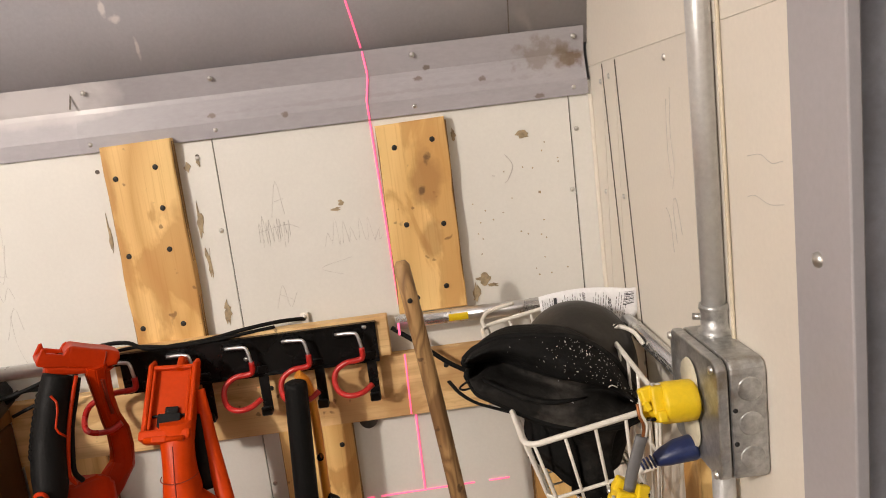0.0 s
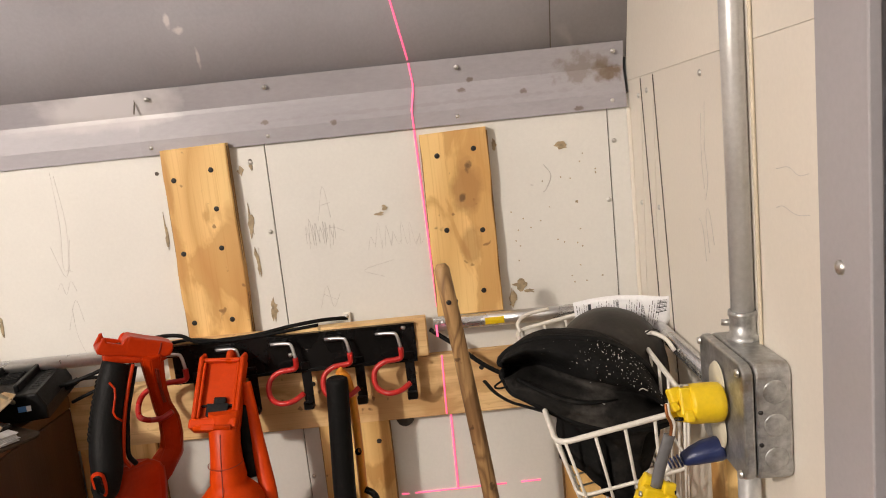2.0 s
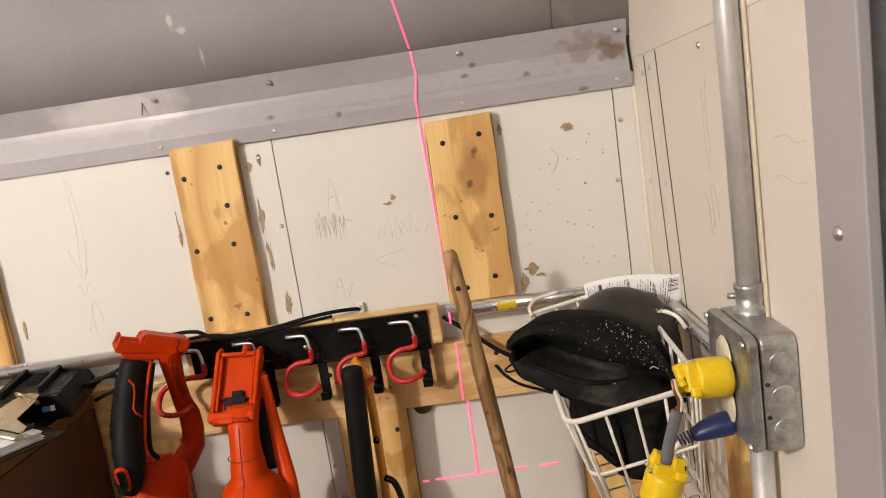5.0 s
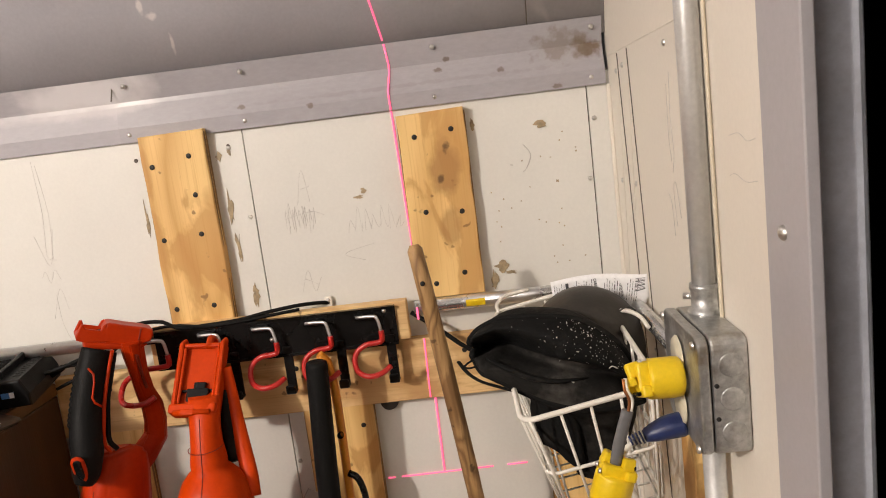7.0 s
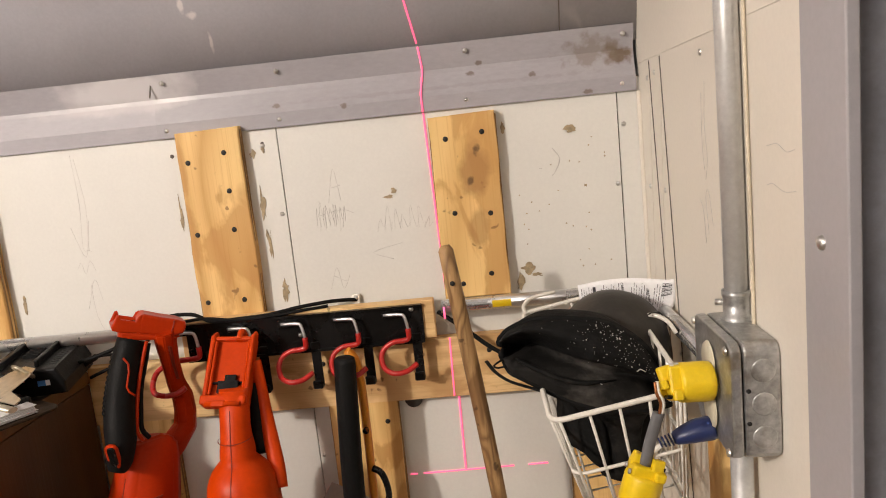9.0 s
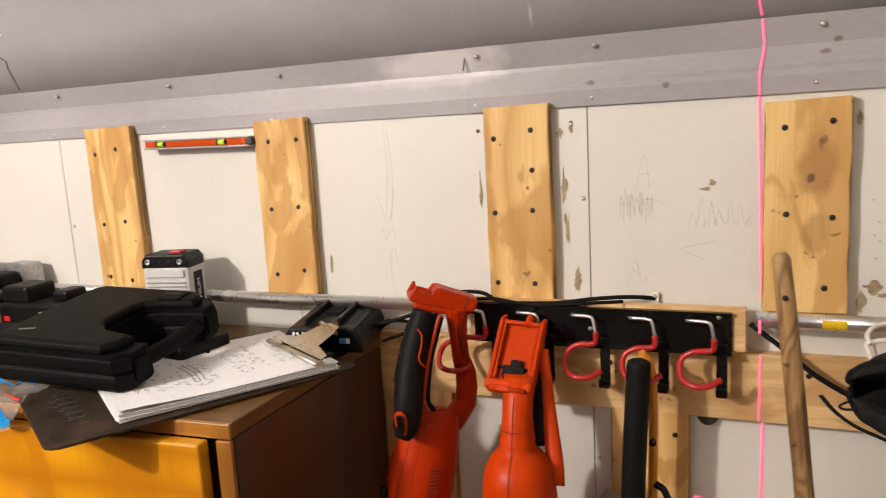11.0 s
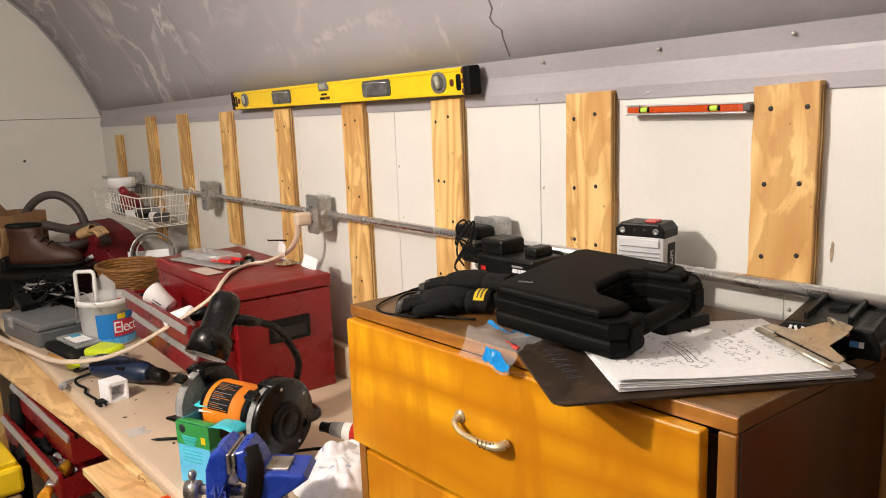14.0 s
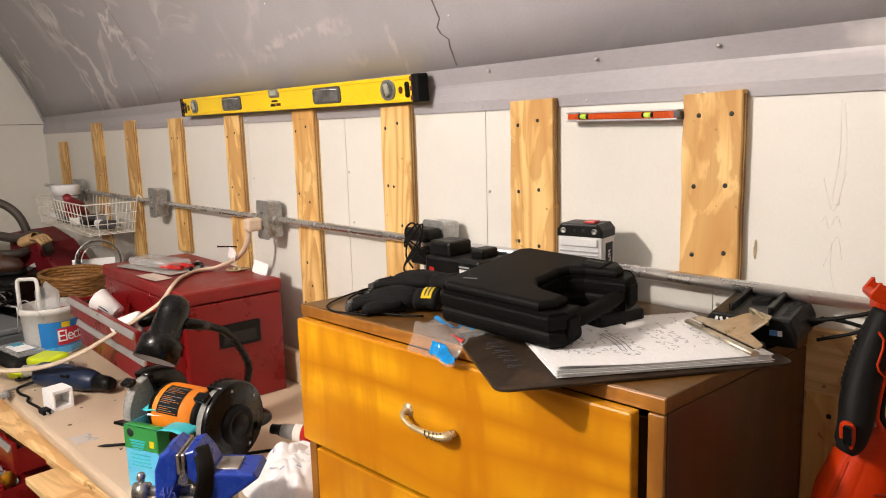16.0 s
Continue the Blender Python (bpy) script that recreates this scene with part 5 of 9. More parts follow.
stp = thing("round_bumper", bm_lathe([(0, 0.012), (0.011, 0.010), (0.013, 0.004), (0.013, 0)], 16, "z"), mat("dark_bumper", (0.05, 0.045, 0.04), 0.7), "dark round bumper under the rail", "bumper", m=pose(-0.082, YN - 0.0005, 1.2155) @ FACE_N)
card = thing("steel_square", bm_box(0.11, 0.002, 0.11, (0, 0, 0), 0.0006, 1), mat("tarnished_steel", (0.42, 0.36, 0.33), 0.45, 0.6, vary=0.2), "tarnished steel plate hung behind the saw", "plate", m=pose(-0.19, 0.955, 1.045, 0, 36, 20))

# ---- corner: wire basket, hood, plugs ----
def wire_basket(name, m, rim, base, height, nx, ny, levels, label, hooks=()):
    """A tapered basket of welded wire: rim and base are (width, depth)."""
    ob = empty(name, m, label, "wire basket")

    def ring(f):
        w, d = (base[0] + (rim[0] - base[0]) * f) / 2, (base[1] + (rim[1] - base[1]) * f) / 2
        z, r = height * f, 0.012
        return [(x, y, z) for x, y in rounded(2 * w, 2 * d, r, 3)]

    part("rim", bm_tube(ring(1.0), 0.0027, 8, closed=True), WIRE, ob)
    for f in levels:
        part("hoop", bm_tube(ring(f), 0.0018, 6, closed=True), WIRE, ob)
    for k in range(nx + 1):
        u = -0.5 + k / nx
        u *= 0.88
        part("wire", bm_tube([(u * rim[0], -rim[1] / 2, height), (u * base[0], -base[1] / 2, 0), (u * base[0], base[1] / 2, 0), (u * rim[0], rim[1] / 2, height)], 0.0016, 6), WIRE, ob)
    for k in range(ny + 1):
        u = (-0.5 + k / ny) * 0.92
        part("wire", bm_tube([(-rim[0] / 2, u * rim[1], height), (-base[0] / 2, u * base[1], 0), (base[0] / 2, u * base[1], 0), (rim[0] / 2, u * rim[1], height)], 0.0016, 6), WIRE, ob)
    for hk in hooks:
        part("hook", bm_tube(smooth_path(hk, 5), 0.0024, 8), WIRE, ob)
    return ob


wire_basket("wire_basket", pose(0.163, 0.795, 1.208, 7, -10, 0), (0.124, 0.27), (0.094, 0.22), 0.135, 4, 9, (0.0, 0.50), "white wire basket hung from the conduit, holding a black hood",
            [[(0.058, 0.022, 0.130), (0.060, 0.018, 0.140), (0.070, 0.008, 0.147), (0.082, -0.004, 0.142), (0.088, -0.010, 0.128)], [(-0.058, 0.128, 0.135), (-0.058, 0.137, 0.143), (-0.045, 0.150, 0.146), (-0.015, 0.158, 0.143)]])


FABRIC = mat("dusty_black_cloth", (0.008, 0.008, 0.008), 0.85, spec=0.15, vary=0.4, scale=30, bump=0.8, bump_scale=90, second=(0.040, 0.036, 0.032), patch=0.54, spread=0.2)
HOODSHELL = mat("dusty_black_shell", (0.030, 0.027, 0.024), 0.5, spec=0.3, vary=0.3, scale=22, bump=0.15, second=(0.10, 0.085, 0.068), patch=0.48, spread=0.3)
GREYCLOTH = mat("dusty_grey_black_cloth", (0.016, 0.015, 0.014), 0.9, spec=0.15, vary=0.5, scale=28, bump=0.9, bump_scale=70, second=(0.085, 0.078, 0.070), patch=0.54, spread=0.16)
DUST = mat("white_dust", (0.6, 0.58, 0.54), 0.9)


def hood():
    """A black hood: a hard round shell behind, a padded brim folded open at one end in front, cloth hanging into the basket."""
    ob = empty("work_hood", pose(0, 0, 0), "dusty black hood with a folded padded brim lying in the basket", "hood")
    tilt = pose(0.168, 0.822, 1.313, 6, 12, -6)

    def dome(u, v):
        a, b = 2 * math.pi * u, v * math.pi / 2
        return tilt @ Vector((0.069 * math.cos(a) * math.cos(b) ** 0.9, 0.074 * math.sin(a) * math.cos(b) ** 0.9, 0.072 * math.sin(b) - 0.03 * (1 - v) ** 3))

    part("shell", bm_heights(40, 14, dome), HOODSHELL, ob, "scuffed dark hard shell")
    part("ridge", bm_tube([tilt @ Vector((0.03 + 0.03 * math.cos(t), 0.0725 * math.cos(t) * 0.6 - 0.03, 0.0725 * math.sin(t) * 0.92)) for t in [math.pi * k / 18 for k in range(2, 11)]], 0.0009, 5), HOODSHELL, ob)
    upper = smooth_path([(0.0440, 0.7450, 1.3640), (0.0550, 0.7350, 1.3760), (0.0810, 0.7310, 1.3850), (0.122, 0.725, 1.383), (0.154, 0.728, 1.374), (0.186, 0.740, 1.347), (0.210, 0.757, 1.306)], 8)
    lower = smooth_path([(0.0450, 0.7450, 1.3440), (0.0510, 0.7270, 1.3360), (0.0630, 0.7140, 1.3320), (0.105, 0.705, 1.309), (0.140, 0.700, 1.298), (0.178, 0.704, 1.293), (0.206, 0.722, 1.290)], 8)
    N = len(upper) - 1

    def at(line, u):
        f = min(max(u, 0.0), 1.0) * N
        k = min(int(f), N - 1)
        return line[k].lerp(line[k + 1], f - k)

    def brim(u, v):
        p = at(upper, u).lerp(at(lower, u), v)
        k = min(1.0, max(0.0, (u - 0.20) / 0.42))
        k = k * k * (3 - 2 * k)
        fade = 0.40 + 0.60 * min(1.0, u / 0.10)
        smooth_out = 0.026 * math.exp(-((v - 0.26) / 0.20) ** 2) - 0.012 * math.exp(-((v - 0.56) / 0.06) ** 2) + 0.015 * math.exp(-((v - 0.80) / 0.15) ** 2)
        hollow = 0.018 * math.exp(-((v - 0.16) / 0.13) ** 2) - 0.056 * math.exp(-((v - 0.46) / 0.17) ** 2) + 0.012 * math.exp(-((v - 0.84) / 0.14) ** 2)
        out, dent = k * fade * smooth_out, (1 - k) * fade * hollow
        crease = 0.0035 * math.sin(11 * v + 5 * u) * math.sin(math.pi * v) * (0.4 + u) + 0.0012 * math.sin(70 * u + 9 * v) * math.sin(math.pi * v)
        return p + Vector((-0.25, -0.93, 0.25)) * (out + dent + crease)

    part("brim", solidify(bm_heights(64, 16, lambda u, v: brim(u, 0.47 * v)), 0.003), FABRIC, ob, "black padded brim, open at one end")
    part("inner_cloth", bm_heights(64, 18, lambda u, v: brim(u, 0.45 + 0.55 * v) + Vector((0, 0.004 * (1 - v), 0.0025 * math.sin(24 * u + 7 * v) * math.sin(math.pi * v)))), GREYCLOTH, ob, "dusty creased cloth under the brim")
    part("brim_edge", bm_tube(upper, [0.0042] * len(upper), 8), FABRIC, ob, "rolled upper edge of the brim")
    part("brim_edge", bm_tube([brim(0.0, k / 16) for k in range(17)], 0.0034, 8), FABRIC, ob, "rolled edge of the open mouth")
    part("brim_edge", bm_tube(lower, [0.0036] * len(lower), 8), FABRIC, ob, "rolled lower edge of the brim")

    def back(u, v):
        p = at(upper, 0.06 + 0.94 * u)
        q = Vector((p.x * 0.8 + 0.033, 0.80, p.z - 0.012))
        return p.lerp(q, v) + Vector((0, 0, 0.006 * math.sin(math.pi * v)))

    part("brim_top", bm_heights(40, 6, back), FABRIC, ob)
    for a, b, dz, r in ((0.20, 0.70, 0.66, 0.0040),):
        part("fold", bm_tube([brim(a + (b - a) * k / 12, dz + 0.10 * math.sin(k / 3.5)) + Vector((-0.0005, -0.002, 0)) for k in range(13)], [r * (0.3 + math.sin(math.pi * k / 12)) * 0.7 for k in range(13)], 8, flat=0.7), FABRIC, ob)

    def skirt(u, v):
        p = at(lower, 0.12 + 0.86 * u)
        fold = 0.006 * math.sin(15 * u + 2) * v + 0.003 * math.sin(31 * u) * v
        p = p.lerp(Vector((0.160, 0.78, p.z)), min(0.55, 0.75 * v ** 0.8))
        return p + Vector((fold, -fold, -0.020 * v - 0.075 * v * v))

    part("cloth", solidify(bm_heights(48, 14, skirt), 0.003), FABRIC, ob)
    part("lining", bm_move(bm_lathe([(0.0, 0.02), (0.050, 0.010), (0.058, -0.03), (0.050, -0.07), (0.040, -0.10), (0, -0.105)], 20), pose(0.160, 0.79, 1.320)), FABRIC, ob)
    part("strap_loop", bm_tube(smooth_path([(0.0490, 0.7350, 1.3470), (0.0410, 0.7320, 1.3450), (0.0350, 0.7310, 1.3410), (0.0390, 0.7300, 1.3390), (0.0480, 0.7280, 1.3410)], 4), 0.0011, 5), FABRIC, ob)
    part("strap", bm_tube(smooth_path([(0.0270, 0.8000, 1.3240), (0.0360, 0.7700, 1.3210), (0.0490, 0.7450, 1.3190), (0.0650, 0.7250, 1.3190), (0.0810, 0.7150, 1.3160)], 5), 0.0024, 6, flat=0.5), FABRIC, ob, "black strap under the brim")
    rd = random.Random(11)
    bits = []
    for k in range(170):
        u, v = min(0.97, max(0.3, rd.gauss(0.72, 0.13))), abs(rd.gauss(0.16, 0.16))
        if v > 0.8:
            continue
        s = 0.00022 + 0.0005 * rd.random() ** 3
        bits.append(bm_box(s * rd.uniform(1, 3.5), s, s, tuple(brim(u, v) + Vector((-0.0004, -0.0016, 0.0008))), rot=(rd.uniform(0, 90), rd.uniform(0, 90), rd.uniform(0, 90))))
    tagged(part("dust", bm_join(*bits), DUST, ob, "white dust specks"), kind="stuff")
    part("lint", bm_tube(smooth_path([brim(0.80, 0.42) + Vector((0, -0.003, 0)), brim(0.82, 0.36) + Vector((0, -0.003, 0)), brim(0.85, 0.35) + Vector((0, -0.003, 0))], 4), 0.0006, 5), DUST, ob)
    return ob


hood()


def text_mesh(body, size, m, material, parent, name="lettering", extrude=0.0002, align="CENTER"):
    cu = bpy.data.curves.new("t", "FONT")
    cu.body, cu.size, cu.extrude, cu.align_x, cu.align_y = body, size, extrude, align, "CENTER"
    tmp = bpy.data.objects.new("t", cu)
    scene.collection.objects.link(tmp)
    dg = bpy.context.evaluated_depsgraph_get()
    me = bpy.data.meshes.new_from_object(tmp.evaluated_get(dg))
    bpy.data.objects.remove(tmp)
    bpy.data.curves.remove(cu)
    me.materials.clear()
    me.materials.append(material)
    ob = new(name, me)
    ob.parent = parent
    ob.matrix_basis = m
    return ob


def hang_tag():
    """A bent packaging card with a clipped corner, printed with small text that runs down its face."""
    ob = empty("packaging_card", pose(0.1958, 0.868, 1.3600), "white printed packaging card tucked behind the hood", "card")
    tl, tr, br, bl = [Vector((x, 0, z)) for x, z in ((-0.0538, 0.0240), (0.0582, 0.0240), (0.0462, -0.0280), (-0.0508, -0.0200))]

    def sheet(u, v, lift=0.0):
        """u along the card, v from its lower to its upper edge."""
        top = tl.lerp(tr, u) + Vector((0, 0, 0.005 * math.sin(math.pi * min(1.0, u * 1.1))))
        low = bl.lerp(br, u) + Vector((0, 0, 0.010 * max(0.0, u - 0.86) / 0.14))
        p = low.lerp(top, v) + Vector((0.006 * max(0.0, u - 0.9) / 0.1 * (1 - abs(2 * v - 0.7)), 0, 0))
        return p + Vector((0, 0.006 * math.cos(math.pi * u) - 0.004 * math.sin(2.5 * v) - lift, 0))

    part("card", solidify(bm_heights(24, 8, sheet), 0.0005), PAPER, ob)
    rd = random.Random(3)

    def line(u, v0, v1, w):
        return bm_heights(1, 4, lambda a, b: sheet(u + (a - 0.5) * w, v0 + (v1 - v0) * b, 0.0007))

    for k in range(34):
        u = 0.03 + 0.0262 * k
        if k in (5, 6, 7, 17, 18, 19, 27, 28):
            continue
        bits, v = [], 0.90 - 0.05 * (k % 3)
        while v > (0.15 if u < 0.5 else 0.30) + 0.15 * rd.random():
            d = rd.uniform(0.03, 0.12)
            bits.append(line(u, v - d, v, rd.choice((0.004, 0.005, 0.007))))
            v -= d + 0.028
        part("print_bar", bm_join(*bits), INK, ob)
    for u, body, size in ((0.475, "CARACTERISTICAS", 0.0040), (0.735, "FEATURES", 0.0040)):
        text_mesh(body, size, Matrix.Translation(sheet(u, 0.60, 0.0008)) @ pose(0, 0, 0, 90, 0, 0) @ pose(0, 0, 0, 0, 0, -84), INK, ob)
    part("bold_bar", line(0.165, 0.40, 0.88, 0.032), INK, ob)
    for k in range(9):
        part("bar", bm_heights(4, 1, lambda a, b: sheet(0.865 + 0.10 * a, 0.62 + 0.036 * k + (0.010 + 0.012 * (k % 3 == 0)) * b, 0.0008)), INK, ob)
    return ob


hang_tag()


def junction_box():
    """A square steel box on the end wall with a raised cover towards the room and knockouts in its side."""
    ob = empty("junction_box", SKEW @ pose(XE, 0.583, 1.362), "galvanised four-inch junction box with plugs on the end wall", "junction box")
    part("body", bm_prism(rounded(0.098, 0.090, 0.009), 0.026, 0.002, pose(-0.0135, 0, 0) @ pose(0, 0, 0, 0, 0, 90)), ZINC, ob)
    part("cover", bm_prism(rounded(0.0985, 0.0905, 0.010), 0.008, 0.0018, pose(-0.0318, 0, 0) @ pose(0, 0, 0, 0, 0, 90), 3), ZINC, ob, "raised steel cover")
    for k, z in enumerate((0.0245, -0.001, -0.0265)):
        part("knockout", bm_lathe([(0, 0.0008), (0.0080, 0.0008), (0.0088, 0.0004), (0.0092, -0.001)], 20, "z"), ZINC, ob, "", pose(-0.0130, -0.0490, z) @ FACE_N)
    for z in (0.0095, -0.0155):
        part("hole", bm_lathe([(0, 0.0004), (0.0017, 0.0004), (0.0018, -0.001)], 10, "z"), GAP, ob, "", pose(-0.0238, -0.0492, z) @ FACE_N)
    for y, z in ((-0.043, 0.039), (-0.043, -0.040), (0.043, 0.039)):
        part("cover_screw", bm_lathe([(0, 0.0022), (0.0028, 0.0018), (0.0034, 0)], 10, "z", (0, 0, 0)), SCREW, ob, "", pose(-0.0372, y, z) @ FACE_E)
    for z in (0.017, -0.022):
        part("socket", bm_lathe([(0, 0.002), (0.015, 0.002), (0.0165, 0)], 18, "z"), OUTLET, ob, "ivory socket face", pose(-0.0372, 0.002, z) @ FACE_E)
    col = part("connector", bm_lathe([(0.0092, 0.024), (0.0110, 0.024), (0.0114, 0.020), (0.0104, 0.018), (0.0104, 0.004), (0.0130, 0.003), (0.0130, 0)], 18), ZINC, ob, "set-screw connector", pose(-0.0095, 0.0185, 0.045))
    part("set_screw", bm_tube([(-0.007, 0.004, 0.013), (-0.0145, 0.0075, 0.013)], 0.0028, 8), SCREW, col)
    return ob


junction_box()
CEC = mat("ivory_strip", (0.62, 0.55, 0.42), 0.5)
vc = empty("conduit", pose(0, 0, 0), "vertical galvanised conduit on the end wall", "conduit")
part("pipe", bm_tube([(0.2335, 0.601, 1.408), (0.2338, 0.601, 1.66), (0.2338, 0.601, 2.02), (0.2338, 0.600, 2.40)], 0.0090, 20), GALV, vc)
part("pipe", bm_tube([(0.2300, 0.592, 1.318), (0.230, 0.60, 0.6), (0.230, 0.60, 0.0)], 0.0090, 16), GALV, vc)
part("strap", bm_tube([(0.2338, 0.601, 1.80), (0.2338, 0.601, 1.815)], 0.0104, 14), ZINC, vc)
# thin ivory strip added along the pipe's edge
part("wire", bm_tube([(0.2405, 0.584, 1.30), (0.2405, 0.584, 1.41), (0.2408, 0.5845, 1.66), (0.2405, 0.586, 2.02)], 0.0016, 8), CEC, vc, "thin ivory strip beside the pipe")
thing("wooden_post", bm_box(0.018, 0.036, 1.30, (0, 0, 0), 0.0015, 1), PLY, "pale wooden strip on the end wall under the box", "post", m=pose(0.2345, 0.652, 0.65))


def yellow_plug(m, label, cord):
    ob = empty("power_plug", m, label, "plug", "yellow plugs")
    part("body", bm_lathe([(0, 0.0), (0.0135, 0.0), (0.0154, 0.0015), (0.0158, 0.006), (0.0156, 0.024), (0.0150, 0.0262), (0, 0.0265)], 24, "x"), YELLOW, ob)
    head = bm_join(bm_box(0.010, 0.020, 0.022, (0.030, 0, 0.002), 0.002), bm_box(0.011, 0.009, 0.012, (0.036, 0.002, 0.0075), 0.002, 2, (0, 14, 0)), bm_box(0.008, 0.026, 0.009, (0.0295, 0, -0.009), 0.002), bm_box(0.010, 0.007, 0.010, (0.037, -0.006, -0.006), 0.0015, 2, (10, 0, 12)), bm_box(0.005, 0.012, 0.007, (0.0385, 0.004, -0.001), 0.001, 1, (0, 20, 0)))
    part("cord_clamp", head, YELLOW, ob)
    part("clamp_bar", bm_box(0.004, 0.018, 0.003, (0.0355, 0, -0.0105), 0.0008, 1), STEELBLACK, ob, "dark slot of the clamp")
    for y in (-0.006, 0.006):
        part("clamp_screw", bm_lathe([(0, 0.0015), (0.0022, 0.0012), (0.0024, 0)], 8, "z", (0.028, y, 0.014)), SCREW, ob)
    if cord:
        part("cord", bm_tube(smooth_path(cord, 5), 0.0028, 8), WIRE, ob, "white-sheathed cord")
    return ob


yellow_plug(pose(0.203, 0.574, 1.367) @ pose(0, 0, 0, 20, -2, 182), "yellow locking plug in the junction box", None)
yellow_plug(pose(0.139, 0.572, 1.270) @ pose(0, 0, 0, 0, -72, 0), "loose yellow plug hanging in front of the basket", None)
loose = empty("cord_end", pose(0, 0, 0), "stripped grey cable end at the loose plug", "cable")
part("sheath", bm_tube(smooth_path([(0.147, 0.568, 1.304), (0.151, 0.567, 1.322), (0.159, 0.565, 1.348)], 4), 0.0048, 8, flat=0.6, up=(0, 1, 0)), mat("grey_sheath", (0.14, 0.14, 0.145), 0.5), loose)
part("core", bm_tube(smooth_path([(0.161, 0.565, 1.346), (0.163, 0.565, 1.356), (0.160, 0.566, 1.364), (0.160, 0.569, 1.372)], 4), 0.0016, 6), WIRE, loose)
part("core", bm_tube(smooth_path([(0.159, 0.564, 1.346), (0.1605, 0.564, 1.356), (0.158, 0.565, 1.364), (0.158, 0.568, 1.372)], 4), 0.0012, 6), mat("copper", (0.45, 0.18, 0.07), 0.35, 0.8), loose)
blue = empty("power_plug", pose(0.2065, 0.587, 1.323) @ pose(0, 0, 0, 0, 14, 178), "navy moulded plug with a white cord in the junction box", "plug")
part("body", bm_tube([(0, 0, 0), (0.003, 0, 0), (0.014, 0, 0.001), (0.024, 0, 0.0005), (0.031, 0, 0), (0.033, 0, 0)], [0.0108, 0.0115, 0.0108, 0.0088, 0.0065, 0.005], 14, flat=0.85), NAVY, blue)
for k in range(4):
    part("relief", bm_tube([(0.034 + 0.003 * k, 0, -0.0002), (0.0355 + 0.003 * k, 0, -0.0004)], 0.0054 - 0.0004 * k, 10), NAVY, blue)
part("cord", bm_tube(smooth_path([(0.040, 0, -0.001), (0.050, 0, -0.006), (0.056, -0.010, -0.022), (0.056, -0.03, -0.05), (0.05, -0.05, -0.12)], 5), 0.0024, 8), WIRE, blue)

# ---- dresser and what lies on it ----
DX0, DX1, DY0, DY1, DZ = -1.172, -0.529, 0.641, 0.975, 1.301
DARKBRASS = mat("brass_groove", (0.09, 0.06, 0.03), 0.5, 0.6)
BRASS = mat("tarnished_brass", (0.60, 0.50, 0.31), 0.35, 0.6, vary=0.2, scale=40, second=(0.75, 0.70, 0.58), patch=0.55)


